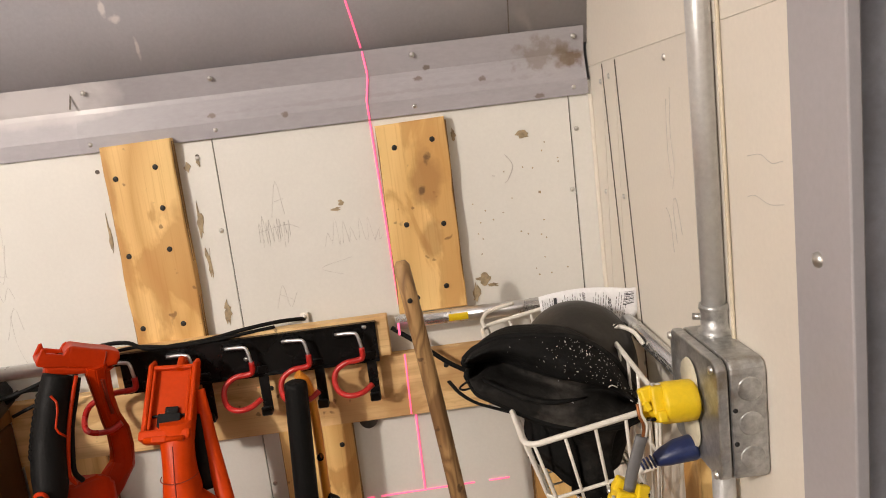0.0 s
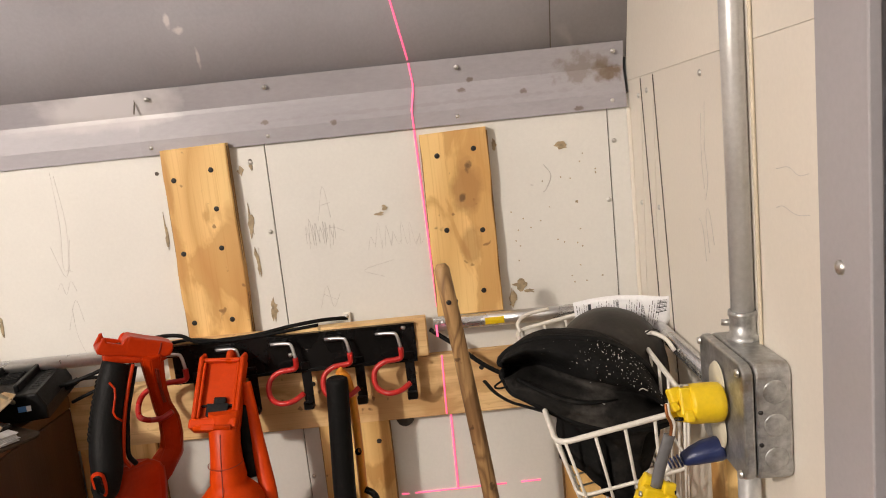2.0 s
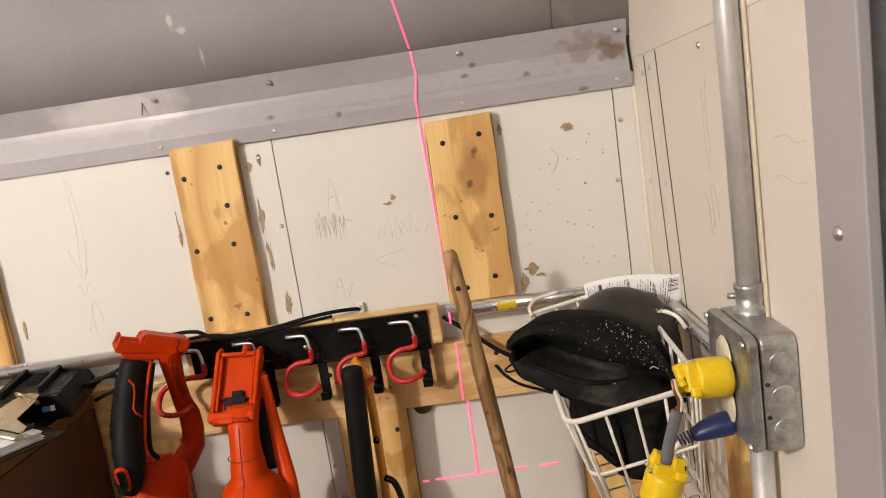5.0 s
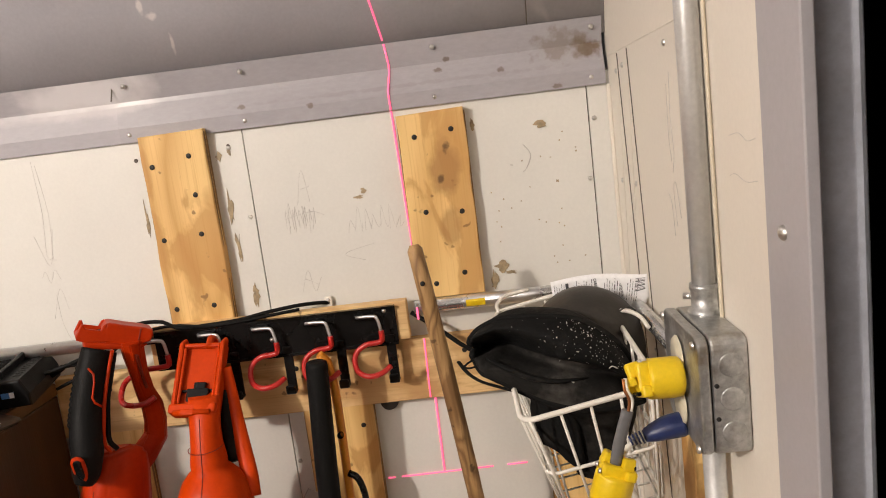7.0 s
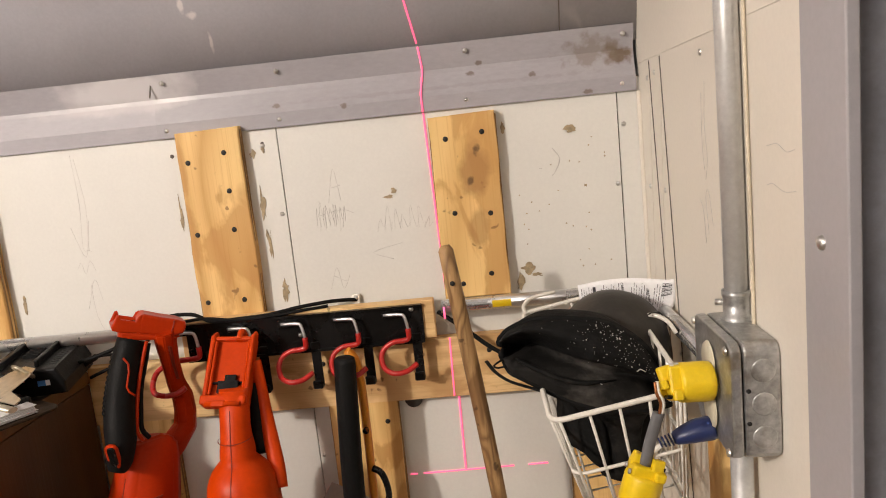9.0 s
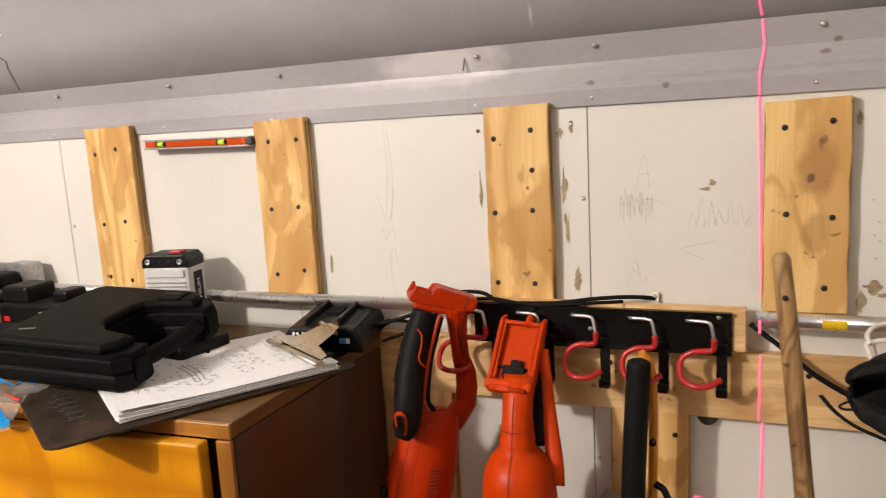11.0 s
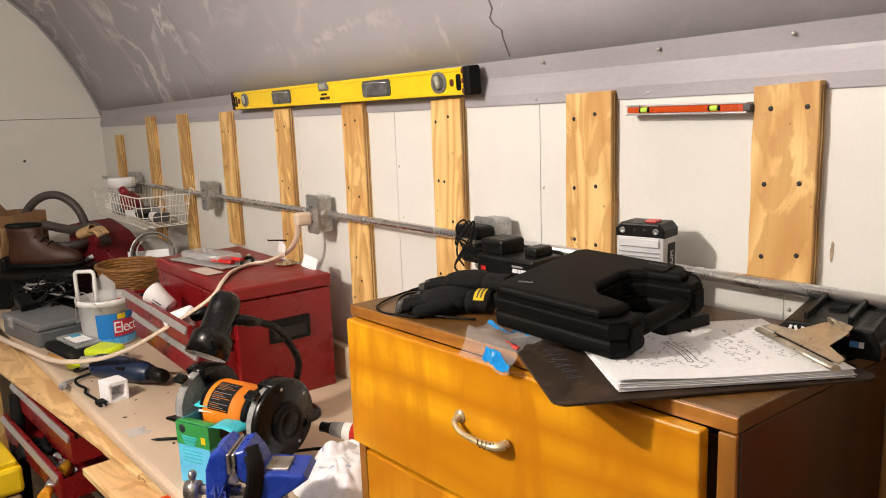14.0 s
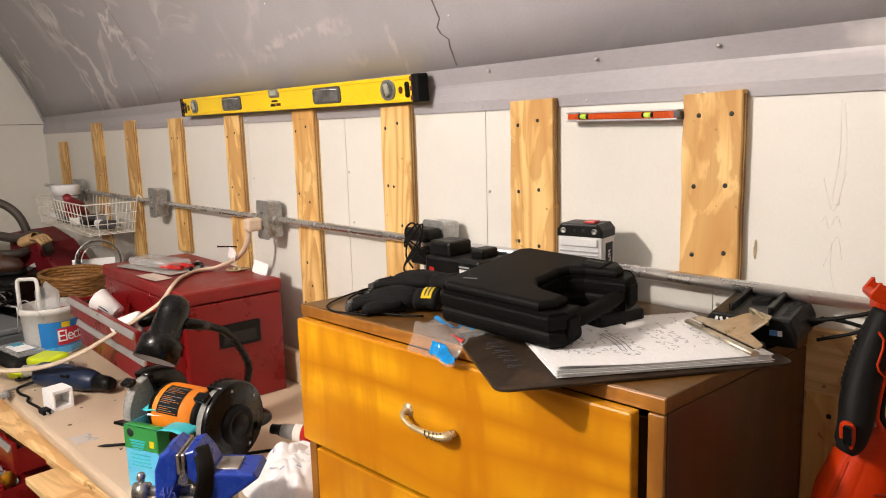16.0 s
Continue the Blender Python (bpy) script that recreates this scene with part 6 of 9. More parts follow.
def dresser():
    """A chest of drawers whose front is a little out of square; the top drawer stands proud of the others."""
    ob = empty("dresser", pose((DX0 + DX1) / 2, DY0, 0), "honey-varnished wooden dresser, top drawer slightly open", "dresser")
    w, d = DX1 - DX0, DY1 - DY0
    skew = 3.6
    F = Matrix.Translation((w / 2, 0, 0)) @ pose(0, 0, 0, 0, 0, skew) @ Matrix.Translation((-w / 2, 0, 0))
    dip = w * math.tan(radians(skew))
    part("top", flat_slab([(-w / 2, -dip), (w / 2, 0), (w / 2, d), (-w / 2, d)], DZ - 0.018, DZ, 0.002, 2), VARNDARK, ob, "brown top board")
    part("top_edge", bm_box(w / math.cos(radians(skew)), 0.004, 0.0172, (0, -0.0022, DZ - 0.0090), 0.0015), VARNTOP, ob, "golden front edge of the top board", F)
    part("side_panel", bm_box(0.020, d - 0.004, DZ - 0.0185, (w / 2 - 0.010, d / 2 + 0.002, (DZ - 0.0185) / 2), 0.002), CARCASS, ob, "varnished side panel, darkened for shade")
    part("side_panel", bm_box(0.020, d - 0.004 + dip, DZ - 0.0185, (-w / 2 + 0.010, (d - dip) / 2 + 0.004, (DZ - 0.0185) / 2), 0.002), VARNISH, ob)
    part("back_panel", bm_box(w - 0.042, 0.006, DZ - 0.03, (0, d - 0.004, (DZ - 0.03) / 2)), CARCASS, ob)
    # added dark panel that gives the drawer gaps their shade
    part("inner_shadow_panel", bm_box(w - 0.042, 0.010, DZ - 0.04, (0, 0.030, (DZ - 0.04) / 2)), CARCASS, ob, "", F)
    for sx in (-1, 1):
        part("stile", bm_box(0.019, 0.006, DZ - 0.0195, (sx * (w / 2 - 0.0098), -0.0005, (DZ - 0.0195) / 2), 0.0015), VARNTOP, ob, "golden front edge of the side", F)
    part("plinth", bm_box(w - 0.042, 0.02, 0.09, (0, 0.02, 0.046), 0.002), CARCASS, ob, "", F)
    z1 = 1.2820
    for k in range(5):
        z0 = z1 - 0.204
        zc = (z0 + z1) / 2
        front = bm_box(w - 0.0370, 0.018, z1 - z0, (-0.0105, -0.010, zc), 0.003) if k == 0 else bm_box(w - 0.044, 0.016, z1 - z0, (0, 0.003, zc), 0.003)
        fy = -0.019 if k == 0 else -0.005
        dr = part("drawer", front, VARNISH, ob, "", F)
        part("drawer_box", bm_join(bm_box(0.012, 0.26, 0.15, (-w / 2 + 0.045, 0.163, zc)), bm_box(0.012, 0.26, 0.15, (w / 2 - 0.045, 0.163, zc)), bm_box(w - 0.10, 0.26, 0.006, (0, 0.163, z0 + 0.02))), CARCASS, dr)
        hx = -0.008
        path = smooth_path([(hx - 0.043, fy - 0.001, zc + 0.017), (hx - 0.041, fy - 0.013, zc + 0.014), (hx - 0.022, fy - 0.019, zc + 0.007), (hx + 0.016, fy - 0.020, zc + 0.005), (hx + 0.040, fy - 0.015, zc + 0.006), (hx + 0.047, fy - 0.002, zc + 0.009)], 4)
        hd = part("handle", bm_tube(path, [0.0070, 0.0064, 0.0054, 0.0046, 0.0041, 0.0038, 0.0037, 0.0037, 0.0038, 0.0040, 0.0042, 0.0045, 0.0050, 0.0055, 0.0060, 0.0065, 0.0069, 0.0072, 0.0072, 0.0066, 0.0058], 12, flat=0.75), BRASS, dr, "worn brass bow handle")
        part("knob_ring", bm_lathe([(0.003, 0.004), (0.0085, 0.003), (0.0095, 0)], 16, "z"), BRASS, hd, "", pose(hx - 0.043, fy, zc + 0.017) @ FACE_N)
        for j in range(5):
            p = Vector(path[12 + j])
            part("ridge", bm_tube([p + Vector((0.002, -0.003, -0.0052)), p + Vector((-0.001, -0.0052, 0)), p + Vector((-0.003, -0.003, 0.0052))], 0.0008, 6), DARKBRASS, hd, "dark groove in the handle")
        z1 = z0 - 0.017
    return ob


dresser()

CASEBLK = mat("black_case_plastic", (0.0045, 0.0044, 0.0043), 0.55, spec=0.09, vary=0.06, scale=20, fine=0.1, bump=0.25, bump_scale=700, rough_vary=0.02)


def tool_case():
    """A moulded drill case: a lid panel on two deeper halves, a carrying handle across a notch, latches. Local x runs along its front edge, y to the back; its back is propped up."""
    ob = empty("tool_case", pose(-0.8672, 0.6273, 1.3222, 6.5, 2.4, 5.1), "black moulded plastic tool case, closed, lying on the notepad's corner", "tool case")
    W, D, H, A = 0.166, 0.194, 0.057, 0.030

    def outline(a, g, bite):
        """The plan: a longer than the lid on the handle's side, grown by g; bite: how far the notch goes in."""
        return [(-g, 0.012 - g), (-g, D - 0.012 + g), (0.012 - g, D + g), (W + a - 0.016, D + g), (W + a, D - 0.016 + g), (W + a, 0.150 - g), (0.140, 0.142 - g), (bite + 0.006, 0.132 - g), (bite, 0.120), (bite, 0.074), (bite + 0.006, 0.064), (0.135, 0.056 + g), (W + a, 0.048 + g), (W + a, 0.016 - g), (W + a - 0.014, -g), (0.012 - g, -g)]

    part("lower_half", flat_slab(outline(A, 0.0, 0.118), 0.0, H * 0.44, 0.0100, 4), CASEBLK, ob)
    part("upper_half", flat_slab(outline(A, 0.0008, 0.117), H * 0.46, H * 0.735, 0.0032, 3), CASEBLK, ob)
    part("lid_panel", flat_slab(outline(0.014, -0.004, 0.1145), H * 0.738, H, 0.0070, 4), CASEBLK, ob)
    part("lid_step", flat_slab(outline(A, -0.003, 0.119), H * 0.735, H * 0.80, 0.0040, 3), CASEBLK, ob)
    part("seam", flat_slab(outline(A - 0.002, -0.0008, 0.120), H * 0.42, H * 0.48, 0.0), CASEBLK, ob)
    part("handle", bm_tube(smooth_path([(W + A - 0.020, 0.030, H * 0.42), (W + A - 0.010, 0.050, H * 0.42), (W + A - 0.008, 0.080, H * 0.42), (W + A - 0.008, 0.118, H * 0.42), (W + A - 0.010, 0.148, H * 0.42), (W + A - 0.020, 0.170, H * 0.42)], 5), 0.0098, 12), CASEBLK, ob, "moulded carrying handle")
    for y in (0.030, 0.166):
        part("latch", bm_box(0.006, 0.022, 0.026, (W + A + 0.0005, y, H * 0.42), 0.002), CASEBLK, ob)
    for y in (0.05, 0.14):
        part("hinge", bm_tube([(-0.001, y - 0.02, H * 0.45), (-0.001, y + 0.02, H * 0.45)], 0.004, 8), CASEBLK, ob)
    part("ledge", bm_box(0.032, 0.030, 0.003, (W - 0.022, 0.166, H + 0.0006), 0.0015), CASEBLK, ob)
    grey = mat("worn_mark", (0.045, 0.045, 0.045), 0.5)
    for k in range(5):
        part("raised_mark", bm_box(0.0032, 0.006, 0.0012, (W - 0.036 + 0.0055 * k, 0.168, H + 0.0024), 0.0004, 1, (0, 0, 0)), grey, ob)
    for k in range(3):
        part("sticker", bm_box(0.006, 0.004, 0.0004, (0.030 + 0.0065 * k, 0.030 + 0.002 * k, H + 0.0003), rot=(0, 0, 20 + 8 * k)), mat("worn_sticker", (0.16, 0.16, 0.16), 0.5) if k == 0 else bpy.data.materials["worn_sticker"], ob, "worn grey sticker")
    return ob


tool_case()
prop = empty("charger_block", pose(-0.765, 0.815, DZ + 0.0005) @ pose(0, 0, 0, 0, 0, -8), "black charger block under the tool case", "charger")
part("body", bm_box(0.14, 0.085, 0.030, (0, 0, 0.0155), 0.006), BLACK, prop)
part("cord", bm_tube(smooth_path([(0.07, 0, 0.012), (0.10, -0.02, 0.006), (0.13, -0.015, 0.005)], 4), 0.004, 8), SOFTBLACK, prop)


def clipboard():
    a = math.degrees(math.atan2(0.820 - 0.527, -0.484 + 0.658))
    ob = empty("clipboard", pose(-0.658, 0.527, DZ + 0.001) @ pose(0, 0, 0, 0, 0, a), "brown hardboard clipboard jutting over the drawer", "clipboard")
    L, W = 0.350, 0.225
    hard = mat("hardboard", (0.034, 0.021, 0.012), 0.6, vary=0.35, scale=32, fine=0.25, bump=0.2, second=(0.085, 0.053, 0.031), patch=0.56, spec=0.25)
    part("board", flat_slab(rounded(L, W, 0.016, 4, L / 2, W / 2), 0.0, 0.0032, 0.0005, 1), hard, ob)
    clipm = mat("tarnished_clip", (0.55, 0.50, 0.40), 0.35, 0.85, vary=0.2, scale=50, second=(0.30, 0.25, 0.17), patch=0.58)
    cy = 0.066
    base = part("clip", bm_prism([(-0.072, 0), (0.072, 0), (0.066, 0.010), (0.030, 0.018), (0.022, 0.046), (0.012, 0.060), (-0.012, 0.060), (-0.022, 0.046), (-0.030, 0.018), (-0.066, 0.010)], 0.0016, 0.0006, pose(L - 0.054, cy, 0.024) @ pose(0, 0, 0, 0, 0, -90) @ pose(0, 0, 0, -72, 0, 0)), clipm, ob, "tarnished butterfly clip")
    part("clip_jaw", bm_tube([(L - 0.058, cy - 0.072, 0.020), (L - 0.058, cy + 0.072, 0.020)], 0.0055, 10, flat=0.6), clipm, base)
    part("clip_ring", bm_tube([(L - 0.006 + 0.010 * math.cos(t), cy + 0.010 * math.sin(t), 0.040 - 0.010 * math.cos(t)) for t in [2 * math.pi * k / 16 for k in range(16)]], 0.0020, 6, closed=True), clipm, base)
    part("clip_base", bm_box(0.026, 0.075, 0.016, (L - 0.032, cy, 0.011), 0.004), STEELBLACK, ob, "black spring base")
    rd = random.Random(6)
    for k in range(6):
        y = W * (0.30 + 0.085 * k)
        part("marking", bm_tube(smooth_path([(0.030 + rd.uniform(-0.004, 0.004), y, 0.0036), (0.052, y + 0.004, 0.0036), (0.034, y + 0.008, 0.0036), (0.046, y + 0.014, 0.0036)], 4), 0.0011, 5, flat=0.3), INK, ob, "illegible marker scrawl")
    return ob


clipboard()


def notebook():
    p0, p1, p3 = Vector((-0.636, 0.596)), Vector((-0.500, 0.803)), Vector((-0.772, 0.771))
    a = math.degrees(math.atan2((p1 - p0).y, (p1 - p0).x))
    ob = empty("notepad", pose(p0.x, p0.y, DZ + 0.0045) @ pose(0, 0, 0, 0, 0, a), "white spiral notepad covered in scribbled notes", "notepad")
    L, W, H = 0.252, 0.196, 0.0095
    rd = random.Random(4)

    def page(z, seed):
        r2 = random.Random(seed)
        j = [r2.uniform(-0.0018, 0.0018) for _ in range(4)]

        def f(u, v):
            return (u * L + j[0] * (1 - v) + j[1] * v, v * W + j[2], z + 0.004 * math.exp(-((u - 0.0) ** 2 + (v - 0.0) ** 2) * 20) * (z / H))
        return f

    for k in range(7):
        part("page", bm_heights(10, 8, page(0.001 + H * k / 6.3, k)), PAPER, ob)
    part("page_block", bm_box(L - 0.003, W - 0.003, H * 0.93, (L / 2, W / 2, H * 0.48), 0.0005, 1), mat("page_edges", (0.72, 0.72, 0.74), 0.8, vary=0.05, fine=0.12, fine_scale=600, stretch=(0.05, 0.05, 12)), ob)
    for k in range(30):
        part("ring", bm_tube([(0.008 + (L - 0.016) * k / 29, W - 0.004 + 0.0045 * math.cos(t), H * 0.55 + 0.0062 * math.sin(t)) for t in [math.pi * 1.5 * q / 6 - 0.6 for q in range(7)]], 0.0007, 5), WIRE, ob)
    # scribbled strokes
    strokes = []
    for row in range(21):
        x = L * (0.93 - 0.042 * row)
        y = W * 0.10 + rd.uniform(0, 0.03)
        end = W * rd.uniform(0.55, 0.93)
        while y < end:
            if rd.random() < 0.30 or 8 < row < 11:
                y += rd.uniform(0.012, 0.03)
                continue
            n = rd.randint(3, 8)
            pts = [(x + rd.uniform(-0.0045, 0.0045), y + 0.0026 * k, H + 0.0013) for k in range(n)]
            strokes.append(bm_tube(smooth_path(pts, 3), 0.00032, 4, flat=0.4))
            y += 0.0026 * n + rd.uniform(0.002, 0.006)
    for k in range(3):
        strokes.append(bm_tube(smooth_path([(L * 0.42 - 0.006 * k, W * 0.25, H + 0.0013), (L * 0.43 - 0.006 * k, W * 0.45, H + 0.0013), (L * 0.41 - 0.006 * k, W * 0.62, H + 0.0013)], 4), 0.0005, 4, flat=0.4))
    tagged(part("handwriting", bm_join(*strokes), mat("ballpoint", (0.13, 0.13, 0.16), 0.7), ob, "illegible pen scribbles"), kind="stuff")
    return ob


notebook()


def charger_dock():
    ob = empty("battery_charger", pose(-0.567, 0.918, DZ + 0.0062) @ pose(0, 0, 0, 2, 0, 12) @ Matrix.Diagonal((0.72, 1.15, 0.86, 1)), "black battery charger dock with an orange and blue label", "charger")
    part("base", bm_prism([(-0.078, 0.0), (0.078, 0.0), (0.078, 0.018), (0.066, 0.040), (-0.060, 0.040), (-0.078, 0.022)], 0.10, 0.003, None), BLACK, ob)
    for x in (-0.034, 0.030):
        part("rail", bm_box(0.008, 0.082, 0.012, (x, 0.004, 0.045), 0.002), BLACK, ob)
    for k in range(5):
        part("contact", bm_box(0.028, 0.0022, 0.006, (-0.002, 0.004 + 0.006 * k, 0.042), 0.0005, 1), SOFTBLACK, ob)
    for k in range(9):
        part("vent", bm_box(0.012, 0.002, 0.001, (0.054, -0.032 + 0.008 * k, 0.0406)), GAP, ob)
    part("label", bm_box(0.022, 0.0006, 0.010, (0.004, -0.0506, 0.030)), mat("label_orange", (0.6, 0.2, 0.06), 0.5), ob, "orange label")
    for k in range(5):
        part("logo_bar", bm_box(0.0045, 0.0006, 0.009, (-0.052 + 0.009 * k, -0.0508, 0.030), rot=(0, 20 * (-1) ** k, 0)), PAPER, ob, "pale logo shape")
    part("label", bm_box(0.020, 0.0006, 0.008, (0.045, -0.0506, 0.020)), mat("label_blue", (0.08, 0.25, 0.6), 0.5), ob, "blue and white label")
    part("label", bm_box(0.007, 0.0008, 0.008, (0.0515, -0.0507, 0.020)), PAPER, ob)
    part("cord", bm_tube(smooth_path([(0.078, 0.02, 0.012), (0.10, 0.025, 0.02), (0.13, 0.028, 0.018), (0.17, 0.03, 0.01)], 5), 0.003, 8), SOFTBLACK, ob)
    part("strain_relief", bm_tube([(0.078, 0.02, 0.012), (0.098, 0.024, 0.02)], 0.005, 8), SOFTBLACK, ob)
    return ob


charger_dock()


def battery_pack():
    ob = empty("battery_pack", pose(-0.850, 0.925, 0) @ pose(0, 0, DZ, 0, 0, 12), "grey and black lithium battery pack standing upright", "battery")
    body = mat("light_grey_plastic", (0.60, 0.61, 0.62), 0.45, vary=0.06)
    part("body", bm_box(0.076, 0.05, 0.108, (0, 0, 0.056), 0.006), body, ob)
    part("top_cap", bm_prism([(-0.038, 0), (0.038, 0), (0.038, 0.012), (0.030, 0.021), (-0.030, 0.021), (-0.038, 0.012)], 0.052, 0.003, pose(0, 0, 0.104)), BLACK, ob, "black top cap")
    part("button", bm_box(0.018, 0.02, 0.004, (0.012, -0.004, 0.1265), 0.0015), REDGRIP, ob, "red button")
    for x in (-0.026, 0.026):
        part("bolt", bm_lathe([(0, 0.001), (0.0028, 0.001), (0.003, 0.002), (0.0042, 0.0018), (0.0046, 0)], 12, "z"), ZINC, ob, "", pose(x, -0.0265, 0.114) @ FACE_N)
    for x in (-0.006, 0.008):
        part("hole", bm_lathe([(0, 0.001), (0.0025, 0.001), (0.003, 0)], 10, "z"), GAP, ob, "", pose(x, -0.0262, 0.114) @ FACE_N)
    part("front_plate", bm_box(0.062, 0.003, 0.012, (0, -0.0262, 0.096), 0.001, 1), body, ob)
    for k in range(3):
        part("rib", bm_box(0.064, 0.002, 0.0015, (0, -0.0258, 0.082 - 0.006 * k)), mat("rib_grey", (0.3, 0.3, 0.31), 0.5) if k == 0 else bpy.data.materials["rib_grey"], ob)
    for k in range(5):
        part("logo_bar", bm_box(0.0055, 0.0008, 0.008, (-0.018 + 0.0075 * k, -0.0256, 0.060)), INK, ob, "dark logo shape")
    part("side_label", bm_box(0.0008, 0.024, 0.075, (0.0385, 0, 0.058)), BLACK, ob, "black side label")
    text_mesh("LITHIUM", 0.013, pose(0.0392, 0, 0.06) @ pose(0, 0, 0, 90, 0, 90) @ pose(0, 0, 0, 0, 0, 90), PAPER, ob)
    return ob


battery_pack()


SMALLGREY = mat("grey_print", (0.35, 0.35, 0.36), 0.5)


def second_charger():
    ob = empty("battery_charger", pose(-1.108, 0.903, DZ) @ pose(0, 0, 0, 0, 0, 4), "small black charger with white lettering under the outlet", "charger")
    part("base", bm_box(0.135, 0.08, 0.046, (0.004, 0, 0.024), 0.006), BLACK, ob)
    part("cradle", bm_box(0.055, 0.06, 0.030, (-0.035, 0, 0.058), 0.006), BLACK, ob)
    part("cradle_cap", bm_box(0.03, 0.045, 0.018, (0.04, 0.01, 0.054), 0.005), BLACK, ob)
    for k in range(5):
        part("logo_bar", bm_box(0.0050, 0.0008, 0.0065, (0.028 + 0.0066 * k, -0.0404, 0.026), rot=(0, 8, 0)), PAPER, ob, "pale logo shape")
    part("logo_bar", bm_box(0.024, 0.0008, 0.0030, (0.036, -0.0404, 0.0335)), SMALLGREY, ob, "grey logo shape")
    part("red_mark", bm_box(0.012, 0.0008, 0.008, (-0.045, -0.0404, 0.022)), REDGRIP, ob)
    for k in range(3):
        part("cord", bm_tube(smooth_path([(-0.055, -0.02 + 0.006 * k, 0.02), (-0.10, -0.035 - 0.004 * k, 0.05 + 0.01 * k), (-0.125, -0.03, 0.085 - 0.015 * k), (-0.105 + 0.01 * k, -0.025, 0.10), (-0.085, -0.03, 0.06 + 0.008 * k), (-0.11, -0.05, 0.02), (-0.075, -0.06, 0.006)], 5), 0.0018, 6), SOFTBLACK, ob, "coiled thin black cord")
    part("cord", bm_tube(smooth_path([(-0.075, -0.06, 0.006), (-0.075, -0.13, 0.004), (-0.060, -0.205, 0.004), (0.045, -0.262, 0.004), (0.095, -0.262, 0.004), (0.14, -0.24, 0.004)], 6), 0.0018, 6), SOFTBLACK, ob, "thin black lead")
    return ob


second_charger()
ad = empty("wall_adapter", pose(-1.235, 0.938, 1.373), "black plug-in power adapter in the outlet box", "adapter")
part("body", bm_box(0.070, 0.045, 0.026, (-0.006, -0.022, 0), 0.008, 3), BLACK, ad)
part("cord", bm_tube(smooth_path([(-0.04, -0.02, -0.004), (-0.052, -0.024, -0.02), (-0.05, -0.03, -0.05), (-0.03, -0.03, -0.07)], 5), 0.0018, 6), SOFTBLACK, ad)
ad2 = empty("wall_adapter", pose(-1.225, 0.938, 1.333), "dark plug-in adapter in the lower outlet", "adapter")
part("body", bm_box(0.048, 0.05, 0.030, (0, -0.025, 0), 0.006, 3), BLACK, ad2)


def gloves():
    cloth = mat("black_work_cloth", (0.007, 0.007, 0.0075), 0.85, spec=0.2, vary=0.3, scale=60, bump=0.7, bump_scale=220, second=(0.03, 0.03, 0.03), patch=0.62)
    worn = mat("worn_glove_tip", (0.10, 0.10, 0.095), 0.8, spec=0.2, vary=0.4, scale=120, bump=0.6, second=(0.012, 0.012, 0.012), patch=0.5)
    for m, lab, side in ((pose(-1.022, 0.690, DZ) @ pose(0, 0, 0, 0, 0, 214) @ Matrix.Diagonal((0.72, 0.80, 0.80, 1)), "black work glove with a yellow cuff label", 1), (pose(-1.030, 0.742, DZ + 0.020) @ pose(0, 0, 0, 0, 3, 192) @ Matrix.Diagonal((0.80, 0.66, 0.72, 1)), "black work glove lying under another glove", -1)):
        g = empty("work_glove", m, lab, "glove", "pair of work gloves")
        part("cuff", bm_tube(smooth_path([(-0.085, 0, 0.022), (-0.06, 0.0, 0.022), (-0.035, 0, 0.021)], 4), [0.036, 0.037, 0.036, 0.034, 0.033, 0.034, 0.036, 0.037, 0.037], 14, flat=0.55), cloth, g)
        part("palm", bm_tube([(-0.04, 0, 0.021), (-0.02, 0, 0.023), (0.01, 0.001, 0.024), (0.04, 0.0, 0.021), (0.06, 0, 0.018)], [0.034, 0.041, 0.044, 0.043, 0.036], 16, flat=0.5), cloth, g)
        for k in range(4):
            y = -0.031 + 0.0207 * k
            tip, drop = 0.122 - 0.010 * abs(k - 1.5), 0.004 * (k % 2)
            line = smooth_path([(0.042, y * 0.95, 0.017), (0.070, y * 1.30, 0.021 - drop), (tip - 0.022, y * 1.62, 0.016 - 0.5 * drop), (tip, y * 1.80, 0.012)], 3)
            fi = part("finger", bm_tube(line, [0.0118, 0.0112, 0.0106, 0.0102, 0.0102, 0.0104, 0.0104, 0.0100, 0.0090, 0.0060], 10, flat=0.9), cloth, g)
            part("fingertip", bm_tube(line[7:], [0.0104, 0.0095, 0.0066], 10, flat=0.9), worn, fi, "worn grey fingertip")
        part("thumb", bm_tube(smooth_path([(-0.012, side * 0.030, 0.017), (0.018, side * 0.052, 0.017), (0.046, side * 0.062, 0.014), (0.064, side * 0.062, 0.012)], 3), [0.013, 0.013, 0.0128, 0.0125, 0.0122, 0.012, 0.0115, 0.011, 0.0095, 0.006], 10), cloth, g)
        if "yellow" in lab:
            part("label", bm_heights(3, 4, lambda u, v: (-0.074 + 0.022 * u, 0.036 * math.sin(1.7 * (v - 0.30)), 0.0232 + 0.0205 * math.cos(1.7 * (v - 0.30)))), YELLOW, g, "yellow cuff label")
            for k in range(2):
                part("label_bar", bm_heights(1, 4, lambda u, v: (-0.069 + 0.008 * k + 0.003 * u, 0.036 * math.sin(1.3 * (v - 0.24)), 0.0238 + 0.0205 * math.cos(1.3 * (v - 0.24)))), INK, g)


